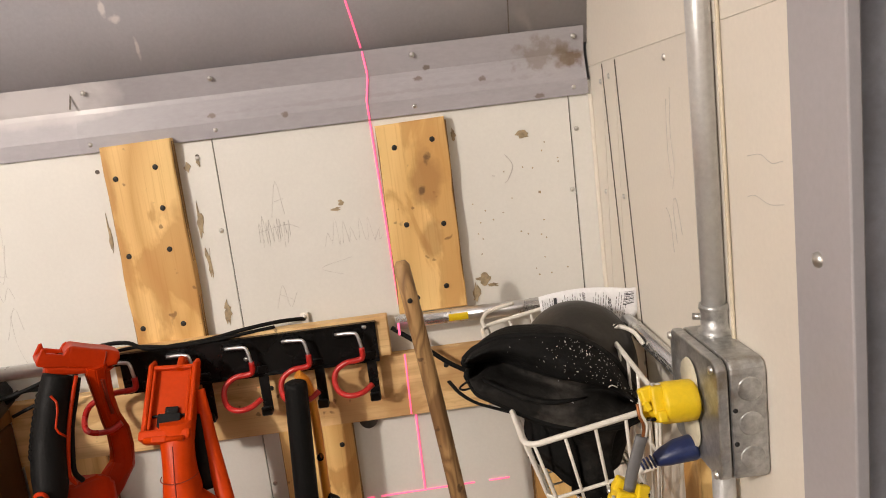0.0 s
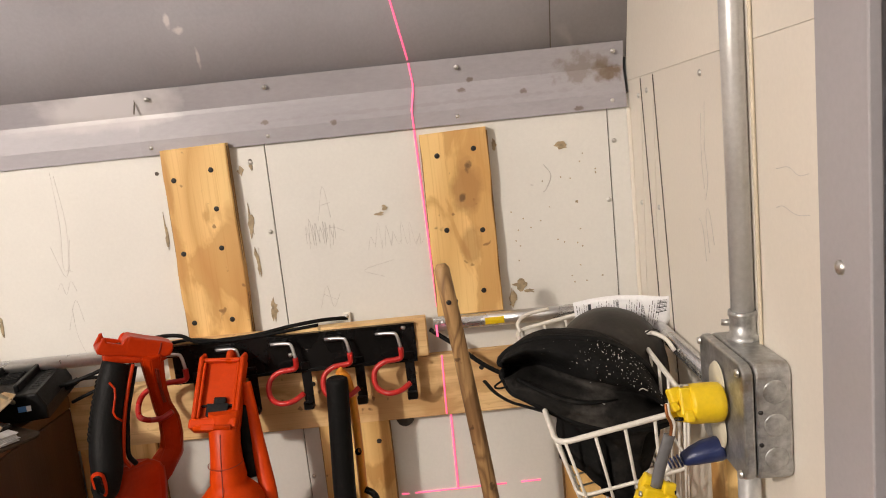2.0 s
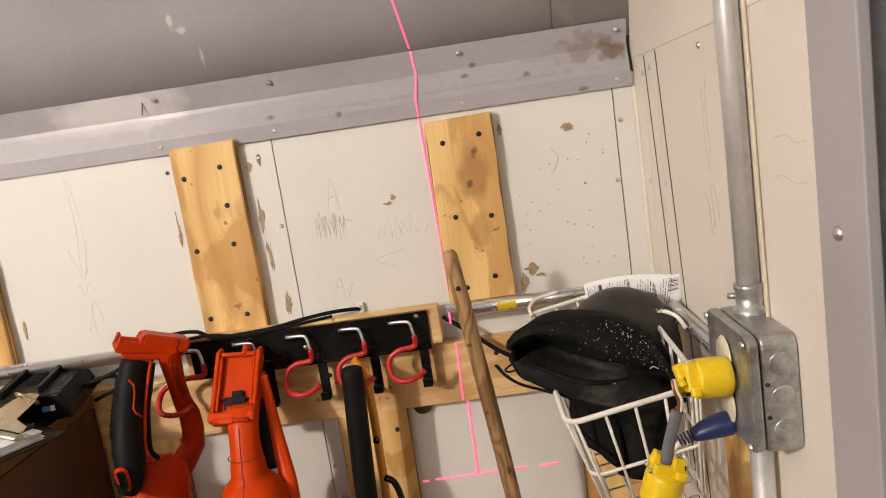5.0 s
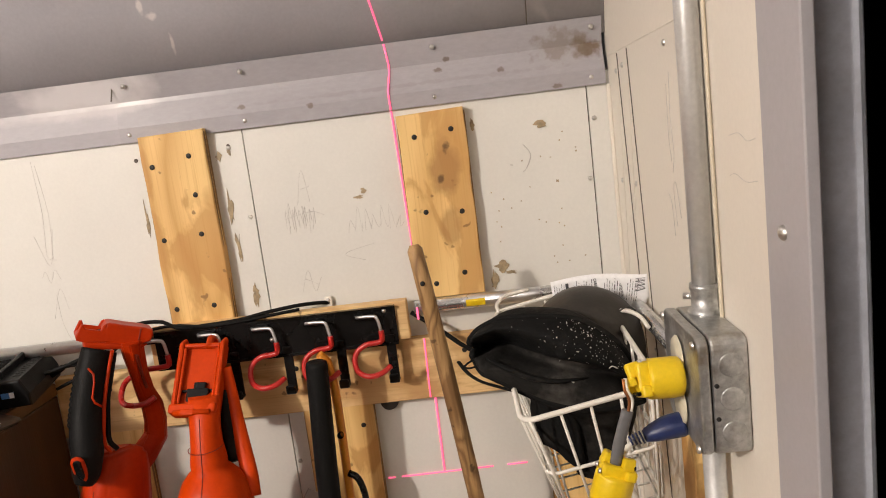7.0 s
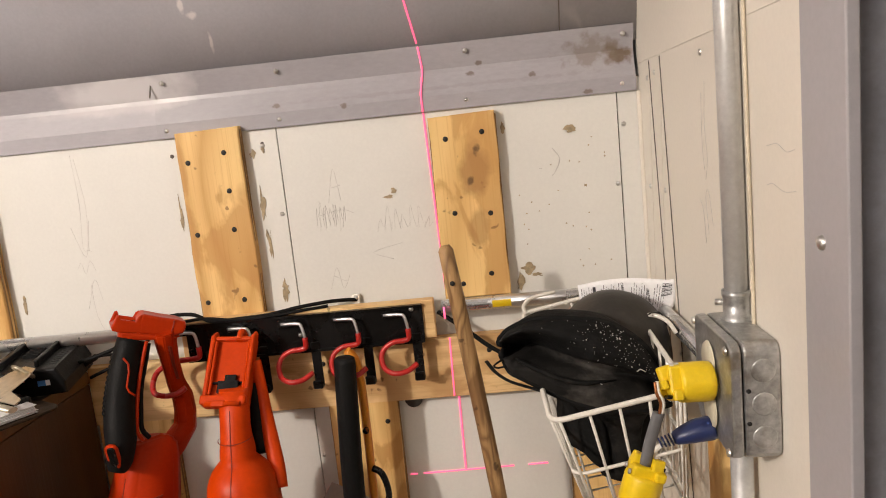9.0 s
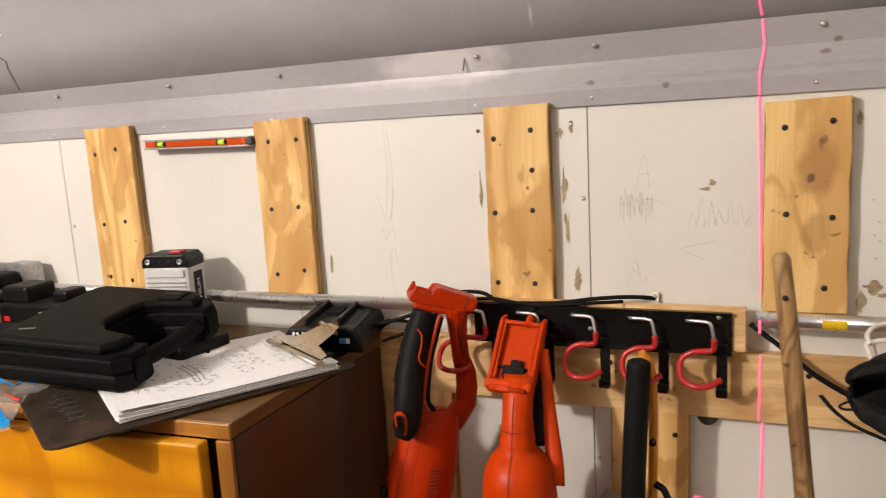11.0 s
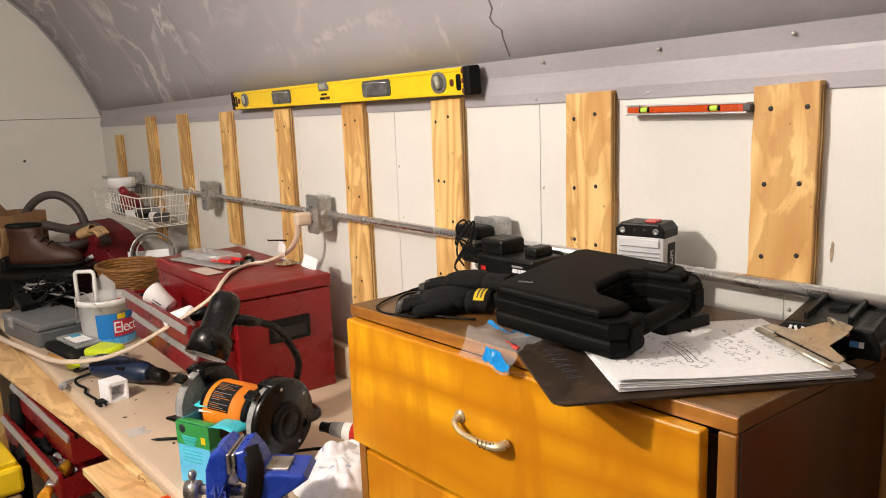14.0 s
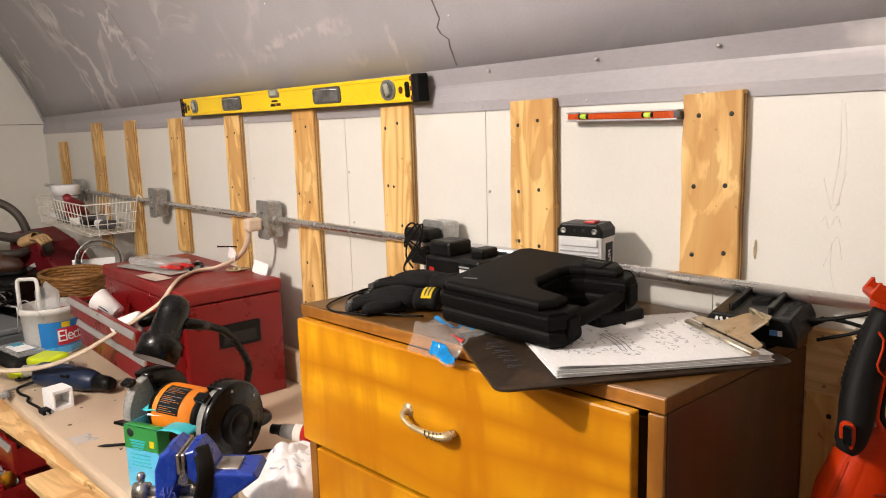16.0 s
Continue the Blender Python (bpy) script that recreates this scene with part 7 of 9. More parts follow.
gloves()
loop = empty("thin_cord", pose(0, 0, 0), "thin black cord looped beside the gloves", "cord")
part("cord", bm_tube(smooth_path([(-1.1380, 0.7490, 1.3040), (-1.1650, 0.7130, 1.3040), (-1.1500, 0.6630, 1.3040), (-1.1200, 0.6150, 1.3040), (-1.0840, 0.6010, 1.3040), (-1.0530, 0.6100, 1.3040), (-1.0200, 0.6230, 1.3040)], 6), 0.0016, 6), SOFTBLACK, loop)
part("cord", bm_tube(smooth_path([(-1.1290, 0.7360, 1.3060), (-1.1440, 0.6890, 1.3060), (-1.1120, 0.6480, 1.3060), (-1.0650, 0.6200, 1.3060), (-1.0370, 0.6170, 1.3060)], 6), 0.0016, 6), SOFTBLACK, loop)


def wrapper():
    m = pose(-0.842, 0.612, DZ + 0.001) @ pose(0, 0, 0, 0, 0, -4)
    ob = empty("plastic_wrapper", m, "crumpled clear and blue plastic wrapper at the dresser's edge", "wrapper")

    def f(u, v):
        x, y = (u - 0.5) * 0.105, (v - 0.5) * 0.075
        z = 0.012 + 0.009 * noise.noise((u * 3.1, v * 3.7, 2)) + 0.007 * abs(noise.noise((u * 9, v * 8, 5)))
        if y < -0.005:
            z -= 0.9 * (-0.005 - y)
        return (x + 0.004 * noise.noise((u * 6, v * 6, 9)), y * (1 if y > -0.005 else 0.55), z)

    part("film", bm_heights(22, 18, f), clear("clear_film", (0.85, 0.87, 0.90), 0.06, 0.16), ob, "clear plastic film")
    bl = mat("blue_film", (0.01, 0.24, 0.62), 0.16, vary=0.3, scale=60, second=(0.25, 0.45, 0.62), patch=0.6)
    part("blue_band", bm_heights(22, 4, lambda u, v: tuple(Vector(f(0.50 + 0.5 * u, 0.02 + (0.16 + 0.08 * math.sin(5 * u)) * v)) + Vector((0, -0.001, 0.002)))), bl, ob, "blue printed band")
    part("blue_band", bm_heights(18, 3, lambda u, v: tuple(Vector(f(u * 0.8, 0.88 + 0.09 * v)) + Vector((0, -0.001, 0.002)))), bl, ob)
    part("red_print", bm_heights(5, 3, lambda u, v: tuple(Vector(f(0.80 + 0.18 * u, 0.40 + 0.1 * v)) + Vector((0, -0.001, 0.002)))), REDGRIP, ob)
    return ob


wrapper()

# ---- workbench ----
BZ, SLOPE = 0.90, 0.0925
COUNTER = mat("beige_laminate", (0.60, 0.47, 0.34), 0.4, vary=0.06, scale=5, fine=0.05, bump=0.08, second=(0.42, 0.30, 0.20), patch=0.68, spread=0.12)
RED = mat("red_enamel", (0.21, 0.006, 0.008), 0.32, 0.1, vary=0.1, scale=10, bump=0.04, second=(0.17, 0.014, 0.013), patch=0.66)
REDDARK = mat("dusty_red_enamel", (0.21, 0.008, 0.009), 0.42, 0.0, vary=0.15, scale=14, fine=0.1, second=(0.24, 0.07, 0.06), patch=0.6, spread=0.3)


def front_y(x):
    return 0.414 + SLOPE * (x + 1.545)


bench = empty("workbench", pose(0, 0, 0), "long workbench with a beige laminate counter and raw timber front", "workbench")
bx0, bx1 = XW + 0.02, -1.20
part("counter", flat_slab([(bx0, 0.365 + 0.049 * (bx0 + 2.146)), (bx1, 0.365 + 0.049 * (bx1 + 2.146)), (bx1, 0.985), (bx0, 0.985)], BZ - 0.034, BZ, 0.012, 3), COUNTER, bench)
part("backsplash", bm_box(bx1 - bx0, 0.022, 0.09, ((bx0 + bx1) / 2, 0.972, BZ + 0.045), 0.006), COUNTER, bench, "beige upstand along the wall")
rot = math.degrees(math.atan(SLOPE))


def along(x, off, z):
    return pose(x, front_y(x) + off, z, 0, 0, rot)


# the edge boards taper: they were nailed on at a slant
def edge_board(x0, x1, outer, z0, z1, label):
    def edge(x):
        return 0.361 + 0.1307 * (x + 1.87) + outer
    return part("front_plank", flat_slab([(x0, edge(x0)), (x1, edge(x1)), (x1, 0.420 + 0.049 * (x1 + 2.146)), (x0, 0.420 + 0.049 * (x0 + 2.146))], z0, z1, 0.002, 1), PLYX, bench, label)


edge_board(-3.15, -1.735, 0.0, BZ - 0.0480, BZ - 0.0345, "raw pine edge board with a nailed end")
edge_board(-1.732, -1.595, 0.004, BZ - 0.0485, BZ - 0.0345, "short raw pine edge board")
edge_board(-1.98, -1.57, 0.016, BZ - 0.0640, BZ - 0.0490, "lower raw pine edge board")
part("lower_board", bm_box(0.52, 0.11, 0.018, (0, 0, 0), 0.002, 1), PLYX, bench, "raw pine pull-out board", along(-1.745, 0.0, BZ - 0.108))
part("apron", bm_box(3.1, 0.02, 0.10, (0, 0, 0), 0.002, 1), PLYX, bench, "", along(-2.8, 0.05, BZ - 0.10))
for x in (-4.2, -2.95, -1.42):
    part("leg", bm_box(0.085, 0.085, BZ - 0.035, (0, 0, (BZ - 0.035) / 2), 0.003), PLY, bench, "", pose(x, front_y(x) + 0.14, 0))
    part("leg", bm_box(0.085, 0.085, BZ - 0.035, (0, 0, (BZ - 0.035) / 2), 0.003), PLY, bench, "", pose(x, 0.90, 0))
tape = thing("tape_scrap", bm_heights(8, 6, lambda u, v: ((u - 0.5) * 0.052 + 0.006 * v, (v - 0.5) * (0.044 + 0.01 * math.sin(9 * u)), 0.0012 + 0.0012 * noise.noise((u * 5, v * 5, 1)))), mat("milky_tape", (0.70, 0.66, 0.64), 0.3, alpha=0.75), "scrap of pale tape on the counter", "tape", m=along(-1.885, 0.038, BZ))


def tray_drawer(name, w, d, h, m, parent, contents=True):
    """An open steel drawer: local y goes out of the chest (negative: towards the front)."""
    dr = part(name, bm_join(bm_box(w, 0.012, h, (0, -d, h / 2), 0.002), bm_box(w, d, 0.003, (0, -d / 2, 0.002)), bm_box(0.003, d, h * 0.8, (-w / 2 + 0.002, -d / 2, h * 0.4)), bm_box(0.003, d, h * 0.8, (w / 2 - 0.002, -d / 2, h * 0.4))), RED, parent, "open red steel drawer", m)
    part("pull_strip", bm_prism([(-w / 2 + 0.003, -0.009), (w / 2 - 0.003, -0.009), (w / 2 - 0.003, 0.009), (-w / 2 + 0.003, 0.009)], 0.010, 0.003, pose(0, -d - 0.009, h - 0.011, -25, 0, 0)), SILVER, dr, "brushed aluminium pull strip")
    return dr


# tool chest under the bench, two drawers pulled out
chest = empty("tool_chest", pose(0, 0, 0), "red steel tool chest under the bench, drawers open and full", "tool chest")
part("cabinet", bm_box(0.64, 0.38, 0.78, (0, 0.19, 0.43), 0.006), RED, chest, "", along(-2.44, 0.075, 0.0))
tray_drawer("drawer", 0.58, 0.102, 0.080, along(-2.46, 0.075, 0.747), chest)
tray_drawer("drawer", 0.58, 0.140, 0.075, along(-2.46, 0.075, 0.656), chest)
tray_drawer("drawer", 0.58, 0.02, 0.10, along(-2.46, 0.075, 0.50), chest)
for x in (-0.28, 0.28):
    for y in (0.06, 0.32):
        part("caster", bm_lathe([(0, -0.012), (0.028, -0.012), (0.032, -0.006), (0.032, 0.006), (0.028, 0.012), (0, 0.012)], 16, "y"), SOFTBLACK, chest, "", along(-2.44, 0.075, 0.0) @ pose(x, y, 0.032))

AMBER = mat("amber_plastic", (0.75, 0.33, 0.02), 0.35)
SMOKE = mat("smoky_plastic", (0.30, 0.30, 0.30), 0.3, vary=0.2)
drill2 = empty("hand_tool", along(-2.27, -0.050, 0.652) @ pose(0, 0, 0, 0, 0, -35) @ Matrix.Scale(1.25, 4), "amber-handled tool with a steel collar lying in a drawer", "tool")
part("handle", bm_tube([(-0.07, 0, 0.016), (-0.065, 0, 0.016), (-0.02, 0, 0.018), (0.0, 0, 0.018)], [0.008, 0.015, 0.017, 0.014], 12), AMBER, drill2)
part("band", bm_tube([(0, 0, 0.018), (0.018, 0, 0.018)], 0.0165, 12), SOFTBLACK, drill2)
part("collar", bm_tube([(0.018, 0, 0.018), (0.045, 0, 0.017)], [0.015, 0.011], 12), SILVER, drill2)
part("tip", bm_tube([(0.045, 0, 0.017), (0.075, 0, 0.016)], [0.011, 0.012], 12), AMBER, drill2)
for k, (x, o, s, c, lb) in enumerate(((-2.42, -0.03, 0.032, SMOKE, "grey crumpled plastic in the drawer"), (-2.35, -0.02, 0.028, SMOKE, "clear plastic scrap in the drawer"), (-2.55, -0.04, 0.045, SOFTBLACK, "black rubber hose end in the drawer"))):
    thing("drawer_item", bm_heights(18, 14, lambda u, v: ((u - 0.5) * 3.2 * s, (v - 0.5) * 2.2 * s, 0.012 + 1.1 * s * abs(noise.noise((u * 3.1, v * 2.7, k + 0.5))) + 0.35 * s * noise.noise((u * 9, v * 9, k)) ** 2)), c, lb, "clutter", m=along(x, o, 0.643))
tube = empty("rubber_pipe", along(-2.67, -0.056, 0.0), "black rubber pipe standing beside the drawers", "pipe")
part("pipe", bm_tube(smooth_path([(0, 0, 0.0), (0.01, 0, 0.4), (0.0, 0.01, 0.70), (-0.02, 0.02, 0.80)], 5), 0.02, 12, caps=False), SOFTBLACK, tube)
yb = empty("yellow_case", along(-2.52, -0.165, 0.03), "yellow plastic case on the floor before the chest", "case")
part("body", bm_box(0.20, 0.14, 0.08, (0, 0, 0.605), 0.012), YELLOW, yb)
part("lid", bm_box(0.18, 0.12, 0.02, (0, 0, 0.653), 0.006), YELLOW, yb)
part("stand", bm_box(0.2, 0.12, 0.59, (0, 0, 0.265), 0.01), mat("cardboard_box", (0.30, 0.20, 0.11), 0.8, vary=0.1), yb)


# red toolbox on the bench
def toolbox():
    x0, x1, y0, y1, z1 = -2.445, -1.840, 0.663, 0.922, 1.203
    ob = empty("toolbox", pose(0, 0, 0), "large red steel toolbox on the bench, two drawers open", "toolbox")
    cx, cy = (x0 + x1) / 2, (y0 + y1) / 2
    part("body", bm_box(x1 - x0, y1 - y0, 1.168 - BZ, (cx, cy, (BZ + 1.168) / 2), 0.004), RED, ob)
    part("lid", bm_box(x1 - x0 + 0.006, y1 - y0 + 0.006, z1 - 1.170, (cx, cy, (z1 + 1.170) / 2), 0.006, 3), REDDARK, ob, "dusty red lid")
    recess = part("side_handle", bm_prism(rounded(0.112, 0.060, 0.006), 0.006, 0.002, pose(x1 + 0.001, 0.80, 1.078) @ pose(0, 0, 0, 0, 0, 90)), BLACK, ob, "black recessed side handle")
    part("grip_hole", bm_prism(rounded(0.088, 0.030, 0.004), 0.004, 0.001, pose(x1 + 0.003, 0.80, 1.072) @ pose(0, 0, 0, 0, 0, 90)), GAP, recess)
    for k, (z, out) in enumerate(((1.075, 0.105), (0.985, 0.085), (0.905, 0.0))):
        if out:
            tray_drawer("drawer", x1 - x0 - 0.05, out, 0.055 if k == 0 else 0.075, pose(cx + 0.005, y0, z), ob)
        else:
            f = part("drawer", bm_box(x1 - x0 - 0.05, 0.010, 0.07, (cx, y0 - 0.003, z + 0.04), 0.003), RED, ob)
            part("pull_strip", bm_box(x1 - x0 - 0.06, 0.008, 0.016, (cx, y0 - 0.011, z + 0.066), 0.002), SILVER, f)
    return ob


toolbox()
CLEAR = clear("clear_blister", (0.72, 0.74, 0.75), 0.15, 0.35)
bl = empty("blister_pack", pose(-2.23, 0.765, 1.2045) @ pose(0, 0, 0, 0, 0, 12), "clear blister pack with red-handled tools", "package")
part("card", bm_box(0.27, 0.13, 0.003, (0, 0, 0.003), 0.001, 1), mat("grey_card", (0.32, 0.31, 0.30), 0.6, vary=0.2), bl)
part("blister", bm_box(0.20, 0.08, 0.022, (-0.02, 0, 0.016), 0.008, 3), CLEAR, bl)
for k in range(2):
    part("tool_handle", bm_tube(smooth_path([(0.03, -0.03 + 0.035 * k, 0.012), (0.07, -0.032 + 0.04 * k, 0.014), (0.12, -0.02 + 0.03 * k, 0.013)], 4), 0.009, 8, flat=0.7), REDGRIP, bl, "red handle")
part("tool_head", bm_tube([(-0.10, 0, 0.014), (0.02, -0.01, 0.013)], 0.006, 8), SILVER, bl)
pl = empty("pliers", pose(-2.18, 0.845, 1.2045) @ pose(0, 0, 0, 0, 0, -25), "black-handled pliers on the toolbox lid", "pliers")
for s in (-1, 1):
    part("handle", bm_tube(smooth_path([(0, 0, 0.008), (0.04, 0.012 * s, 0.009), (0.10, 0.015 * s, 0.008)], 4), 0.005, 8), SOFTBLACK, pl)
part("jaws", bm_tube([(-0.03, 0, 0.008), (0.005, 0, 0.008)], [0.004, 0.008], 8), SILVER, pl)
dish = empty("brass_dish", pose(-2.03, 0.892, 1.2045) @ Matrix.Scale(0.45, 4), "small brass fittings on a flat dish", "dish")
part("plate", bm_lathe([(0, 0.002), (0.055, 0.003), (0.065, 0.008), (0.066, 0.007), (0.055, 0.0), (0, 0)], 24), BRASS, dish)
for k in range(3):
    part("fitting", bm_lathe([(0, 0.018), (0.006, 0.018), (0.007, 0.009), (0.010, 0.008), (0.010, 0.002), (0, 0.002)], 8, "z", (-0.03 + 0.028 * k, 0.012 * (-1) ** k, 0.001)), BRASS, dish)
tag2 = thing("paper_tag", bm_heights(6, 4, lambda u, v: ((u - 0.5) * 0.062, 0.003 * math.sin(3 * u), 0.034 * v)), PAPER, "white paper tag standing on the toolbox", "tag", m=pose(-1.925, 0.905, 1.2035, -14, 8, 8))
thing("paper_scrap", bm_heights(8, 6, lambda u, v: ((u - 0.5) * 0.12, (v - 0.5) * 0.05, 0.002 + 0.002 * noise.noise((u * 4, v * 4, 3)))), mat("pale_card", (0.6, 0.5, 0.43), 0.7), "pale card lying on the toolbox edge", "card", m=pose(-2.10, 0.69, 1.2045, 0, 0, 4))

# what sits in the toolbox's open drawer
cup = empty("paper_cup", pose(-2.135, 0.600, 1.118) @ pose(0, 0, 0, 10, -58, 20) @ Matrix.Scale(0.78, 4), "white printed paper cup lying on its side", "cup")
part("cup", bm_lathe([(0, 0.0), (0.026, 0.0), (0.038, 0.088), (0.040, 0.09), (0.0365, 0.088), (0.025, 0.003), (0, 0.003)], 24), PAPER, cup)
for k in range(5):
    part("print_bar", bm_tube([(0.0300 * math.cos(a), 0.0300 * math.sin(a), 0.02), (0.0345 * math.cos(a), 0.0345 * math.sin(a), 0.055)], 0.002, 5), INK, cup, "dark printed bars") if (a := 3.6 + 0.32 * k) else None
bat2 = empty("white_tool", pose(-2.00, 0.598, 1.085) @ pose(0, 0, 0, 20, -20, 30), "white and black gadget in the open drawer", "gadget")
part("body", bm_box(0.085, 0.045, 0.05, (0, 0, 0.03), 0.012, 3), PAPER, bat2)
part("dial", bm_lathe([(0, 0.004), (0.014, 0.004), (0.016, 0)], 16, "z"), BLACK, bat2, "", pose(-0.01, -0.0225, 0.032) @ FACE_N)
part("grip", bm_tube([(0.03, 0, 0.03), (0.08, 0.01, 0.02)], 0.016, 10), BLACK, bat2)
tor = empty("torch", pose(-2.33, 0.60, 1.105) @ pose(0, 0, 0, 0, -8, 10), "black torch lying in the drawer", "torch")
part("barrel", bm_tube([(-0.06, 0, 0), (-0.03, 0, 0), (-0.028, 0, 0), (0.07, 0, 0)], [0.016, 0.018, 0.014, 0.014], 14), BLACK, tor)
part("lens", bm_tube([(-0.066, 0, 0), (-0.06, 0, 0)], 0.016, 14), SILVER, tor)


def desk_lamp():
    ob = empty("desk_lamp", pose(0, 0, 0), "black gooseneck desk lamp, switched off", "lamp")
    ax = (Vector((-1.640, 0.516, 1.115)) - Vector((-1.672, 0.590, 1.232))).normalized()
    m = Matrix.Translation((-1.672, 0.590, 1.236)) @ ax.to_track_quat("Z", "Y").to_matrix().to_4x4() @ Matrix.Scale(1.14, 4)
    part("shade", bm_move(bm_lathe([(0, -0.002), (0.012, 0.0), (0.022, 0.006), (0.0275, 0.016), (0.029, 0.03), (0.029, 0.078), (0.036, 0.084), (0.0385, 0.09), (0.0395, 0.125), (0.0375, 0.125), (0.036, 0.092), (0.027, 0.08), (0.026, 0.02), (0, 0.01)], 28), m), STEELBLACK, ob)
    part("liner", bm_move(bm_lathe([(0.037, 0.1245), (0.034, 0.10), (0.02, 0.085), (0, 0.08)], 24), m), PAPER, ob, "white inside of the shade")
    part("elbow", bm_tube([m @ Vector((0.0, 0.0, 0.05)), (-1.645, 0.622, 1.172), (-1.65, 0.645, 1.165)], [0.014, 0.012, 0.008], 10), STEELBLACK, ob)
    neck = smooth_path([(-1.65, 0.640, 1.166), (-1.668, 0.685, 1.140), (-1.685, 0.722, 1.095), (-1.695, 0.748, 1.04), (-1.712, 0.748, 0.99), (-1.716, 0.740, 0.92)], 30)
    part("gooseneck", bm_tube(neck, [0.0070 + 0.0016 * (k % 2) for k in range(len(neck))], 10), STEELBLACK, ob, "ribbed flexible neck")
    part("base", bm_lathe([(0, 0.022), (0.012, 0.022), (0.016, 0.018), (0.055, 0.014), (0.062, 0.006), (0.062, 0), (0, 0)], 28, "z", (-1.716, 0.740, BZ)), STEELBLACK, ob)
    return ob


desk_lamp()


def grinder():
    a, b = Vector((-1.648, 0.504, 1.026)), Vector((-1.440, 0.582, 1.026))
    mid = (a + b) / 2
    ang = math.degrees(math.atan2(b.y - a.y, b.x - a.x))
    ob = empty("bench_grinder", pose(mid.x, mid.y, BZ, 0, 0, ang), "black and orange bench grinder with two guarded wheels", "grinder")
    half, h = (b - a).length / 2, 1.026 - BZ
    org = mat("grinder_orange", (0.80, 0.22, 0.01), 0.4)
    part("motor", bm_tube([(-half + 0.045, 0, h), (-half + 0.05, 0, h), (half - 0.05, 0, h), (half - 0.045, 0, h)], [0.040, 0.052, 0.052, 0.040], 28), BLACK, ob)
    part("motor_band", bm_tube([(-0.05, 0, h), (-0.0495, 0, h), (0.055, 0, h)], 0.0535, 28), org, ob, "orange motor band")
    lab = part("label", bm_heights(14, 2, lambda u, v: (-0.036 + 0.058 * v, -0.0545 * math.cos(0.25 + 1.2 * u), h + 0.0545 * math.sin(0.25 + 1.2 * u))), BLACK, ob, "dark rating label with pale bars")
    for k in range(16):
        if k not in (4, 10):
            part("label_bar", bm_heights(2, 1, lambda u, v: (-0.032 + (0.050 - 0.012 * (k % 3)) * v, -0.0549 * math.cos(0.30 + 0.068 * k + 0.014 * u), h + 0.0549 * math.sin(0.30 + 0.068 * k + 0.014 * u))), SMALLGREY if k % 2 else org, lab)
    stone = mat("grinding_stone", (0.30, 0.30, 0.29), 0.9, vary=0.15, fine=0.2, bump=0.6)
    for s in (-1, 1):
        x = s * (half - 0.010)
        part("wheel", bm_tube([(x - 0.011, 0, h), (x + 0.011, 0, h)], 0.070, 32), stone, ob, "grey grinding wheel")
        # a guard that leaves the front of the wheel open
        bm = bmesh.new()
        rings = []
        for k in range(25):
            t = radians(-125 + 235 * k / 24)
            c, sn = math.cos(t), math.sin(t)
            rings.append([bm.verts.new((x + q * s, r * c, h + r * sn)) for q, r in ((-0.020, 0.02), (-0.020, 0.076), (-0.017, 0.080), (0.019, 0.080), (0.022, 0.076), (0.022, 0.0))])
        for p, q in zip(rings, rings[1:]):
            for k in range(5):
                bm.faces.new((p[k], p[k + 1], q[k + 1], q[k])).smooth = True
        bmesh.ops.remove_doubles(bm, verts=bm.verts, dist=1e-5)
        bmesh.ops.recalc_face_normals(bm, faces=bm.faces)
        g = part("guard", solidify(bm, 0.002), STEELBLACK, ob, "black steel wheel guard")
        part("hub_cover", bm_move(bm_lathe([(0, 0.014), (0.020, 0.014), (0.024, 0.010), (0.026, 0.013), (0.036, 0.013), (0.040, 0.006), (0.040, 0)], 28), pose(x + s * 0.0225, 0, h - 0.004) @ pose(0, 0, 0, 0, s * 90, 0)), BLACK, g)
        if s > 0:
            part("guard_face", bm_move(bm_lathe([(0, 0.0), (0.076, 0.0), (0.079, -0.004), (0.079, -0.012)], 36), pose(x + s * 0.0235, 0, h) @ pose(0, 0, 0, 0, 90, 0)), STEELBLACK, g)
        for t in (35, 95, -60):
            part("guard_screw", bm_move(bm_lathe([(0, 0.002), (0.003, 0.0018), (0.0036, 0)], 8), pose(x + s * 0.0225, 0.064 * math.cos(radians(t)), h + 0.064 * math.sin(radians(t))) @ pose(0, 0, 0, 0, s * 90, 0)), SILVER, g)
        part("tool_rest", bm_box(0.035, 0.03, 0.006, (x, -0.074, h - 0.012), 0.0015, 1, (-10, 0, 0)), STEELBLACK, ob)
        part("shield_bracket", bm_box(0.028, 0.02, 0.010, (x, -0.058, h + 0.066), 0.003, 2, (25, 0, 0)), STEELBLACK, ob)
    part("base", bm_join(bm_box(0.15, 0.11, 0.02, (0, 0, 0.010), 0.006), bm_box(0.07, 0.07, 0.07, (0, 0, 0.05), 0.012)), BLACK, ob)
    part("cord", bm_tube(smooth_path([(0.05, 0.05, 0.02), (0.14, 0.10, 0.03), (0.20, 0.15, 0.012), (0.25, 0.13, 0.008), (0.27, 0.16, 0.03), (0.29, 0.17, 0.05)], 6), 0.0035, 8), SOFTBLACK, ob, "black power cord")
    return ob


grinder()


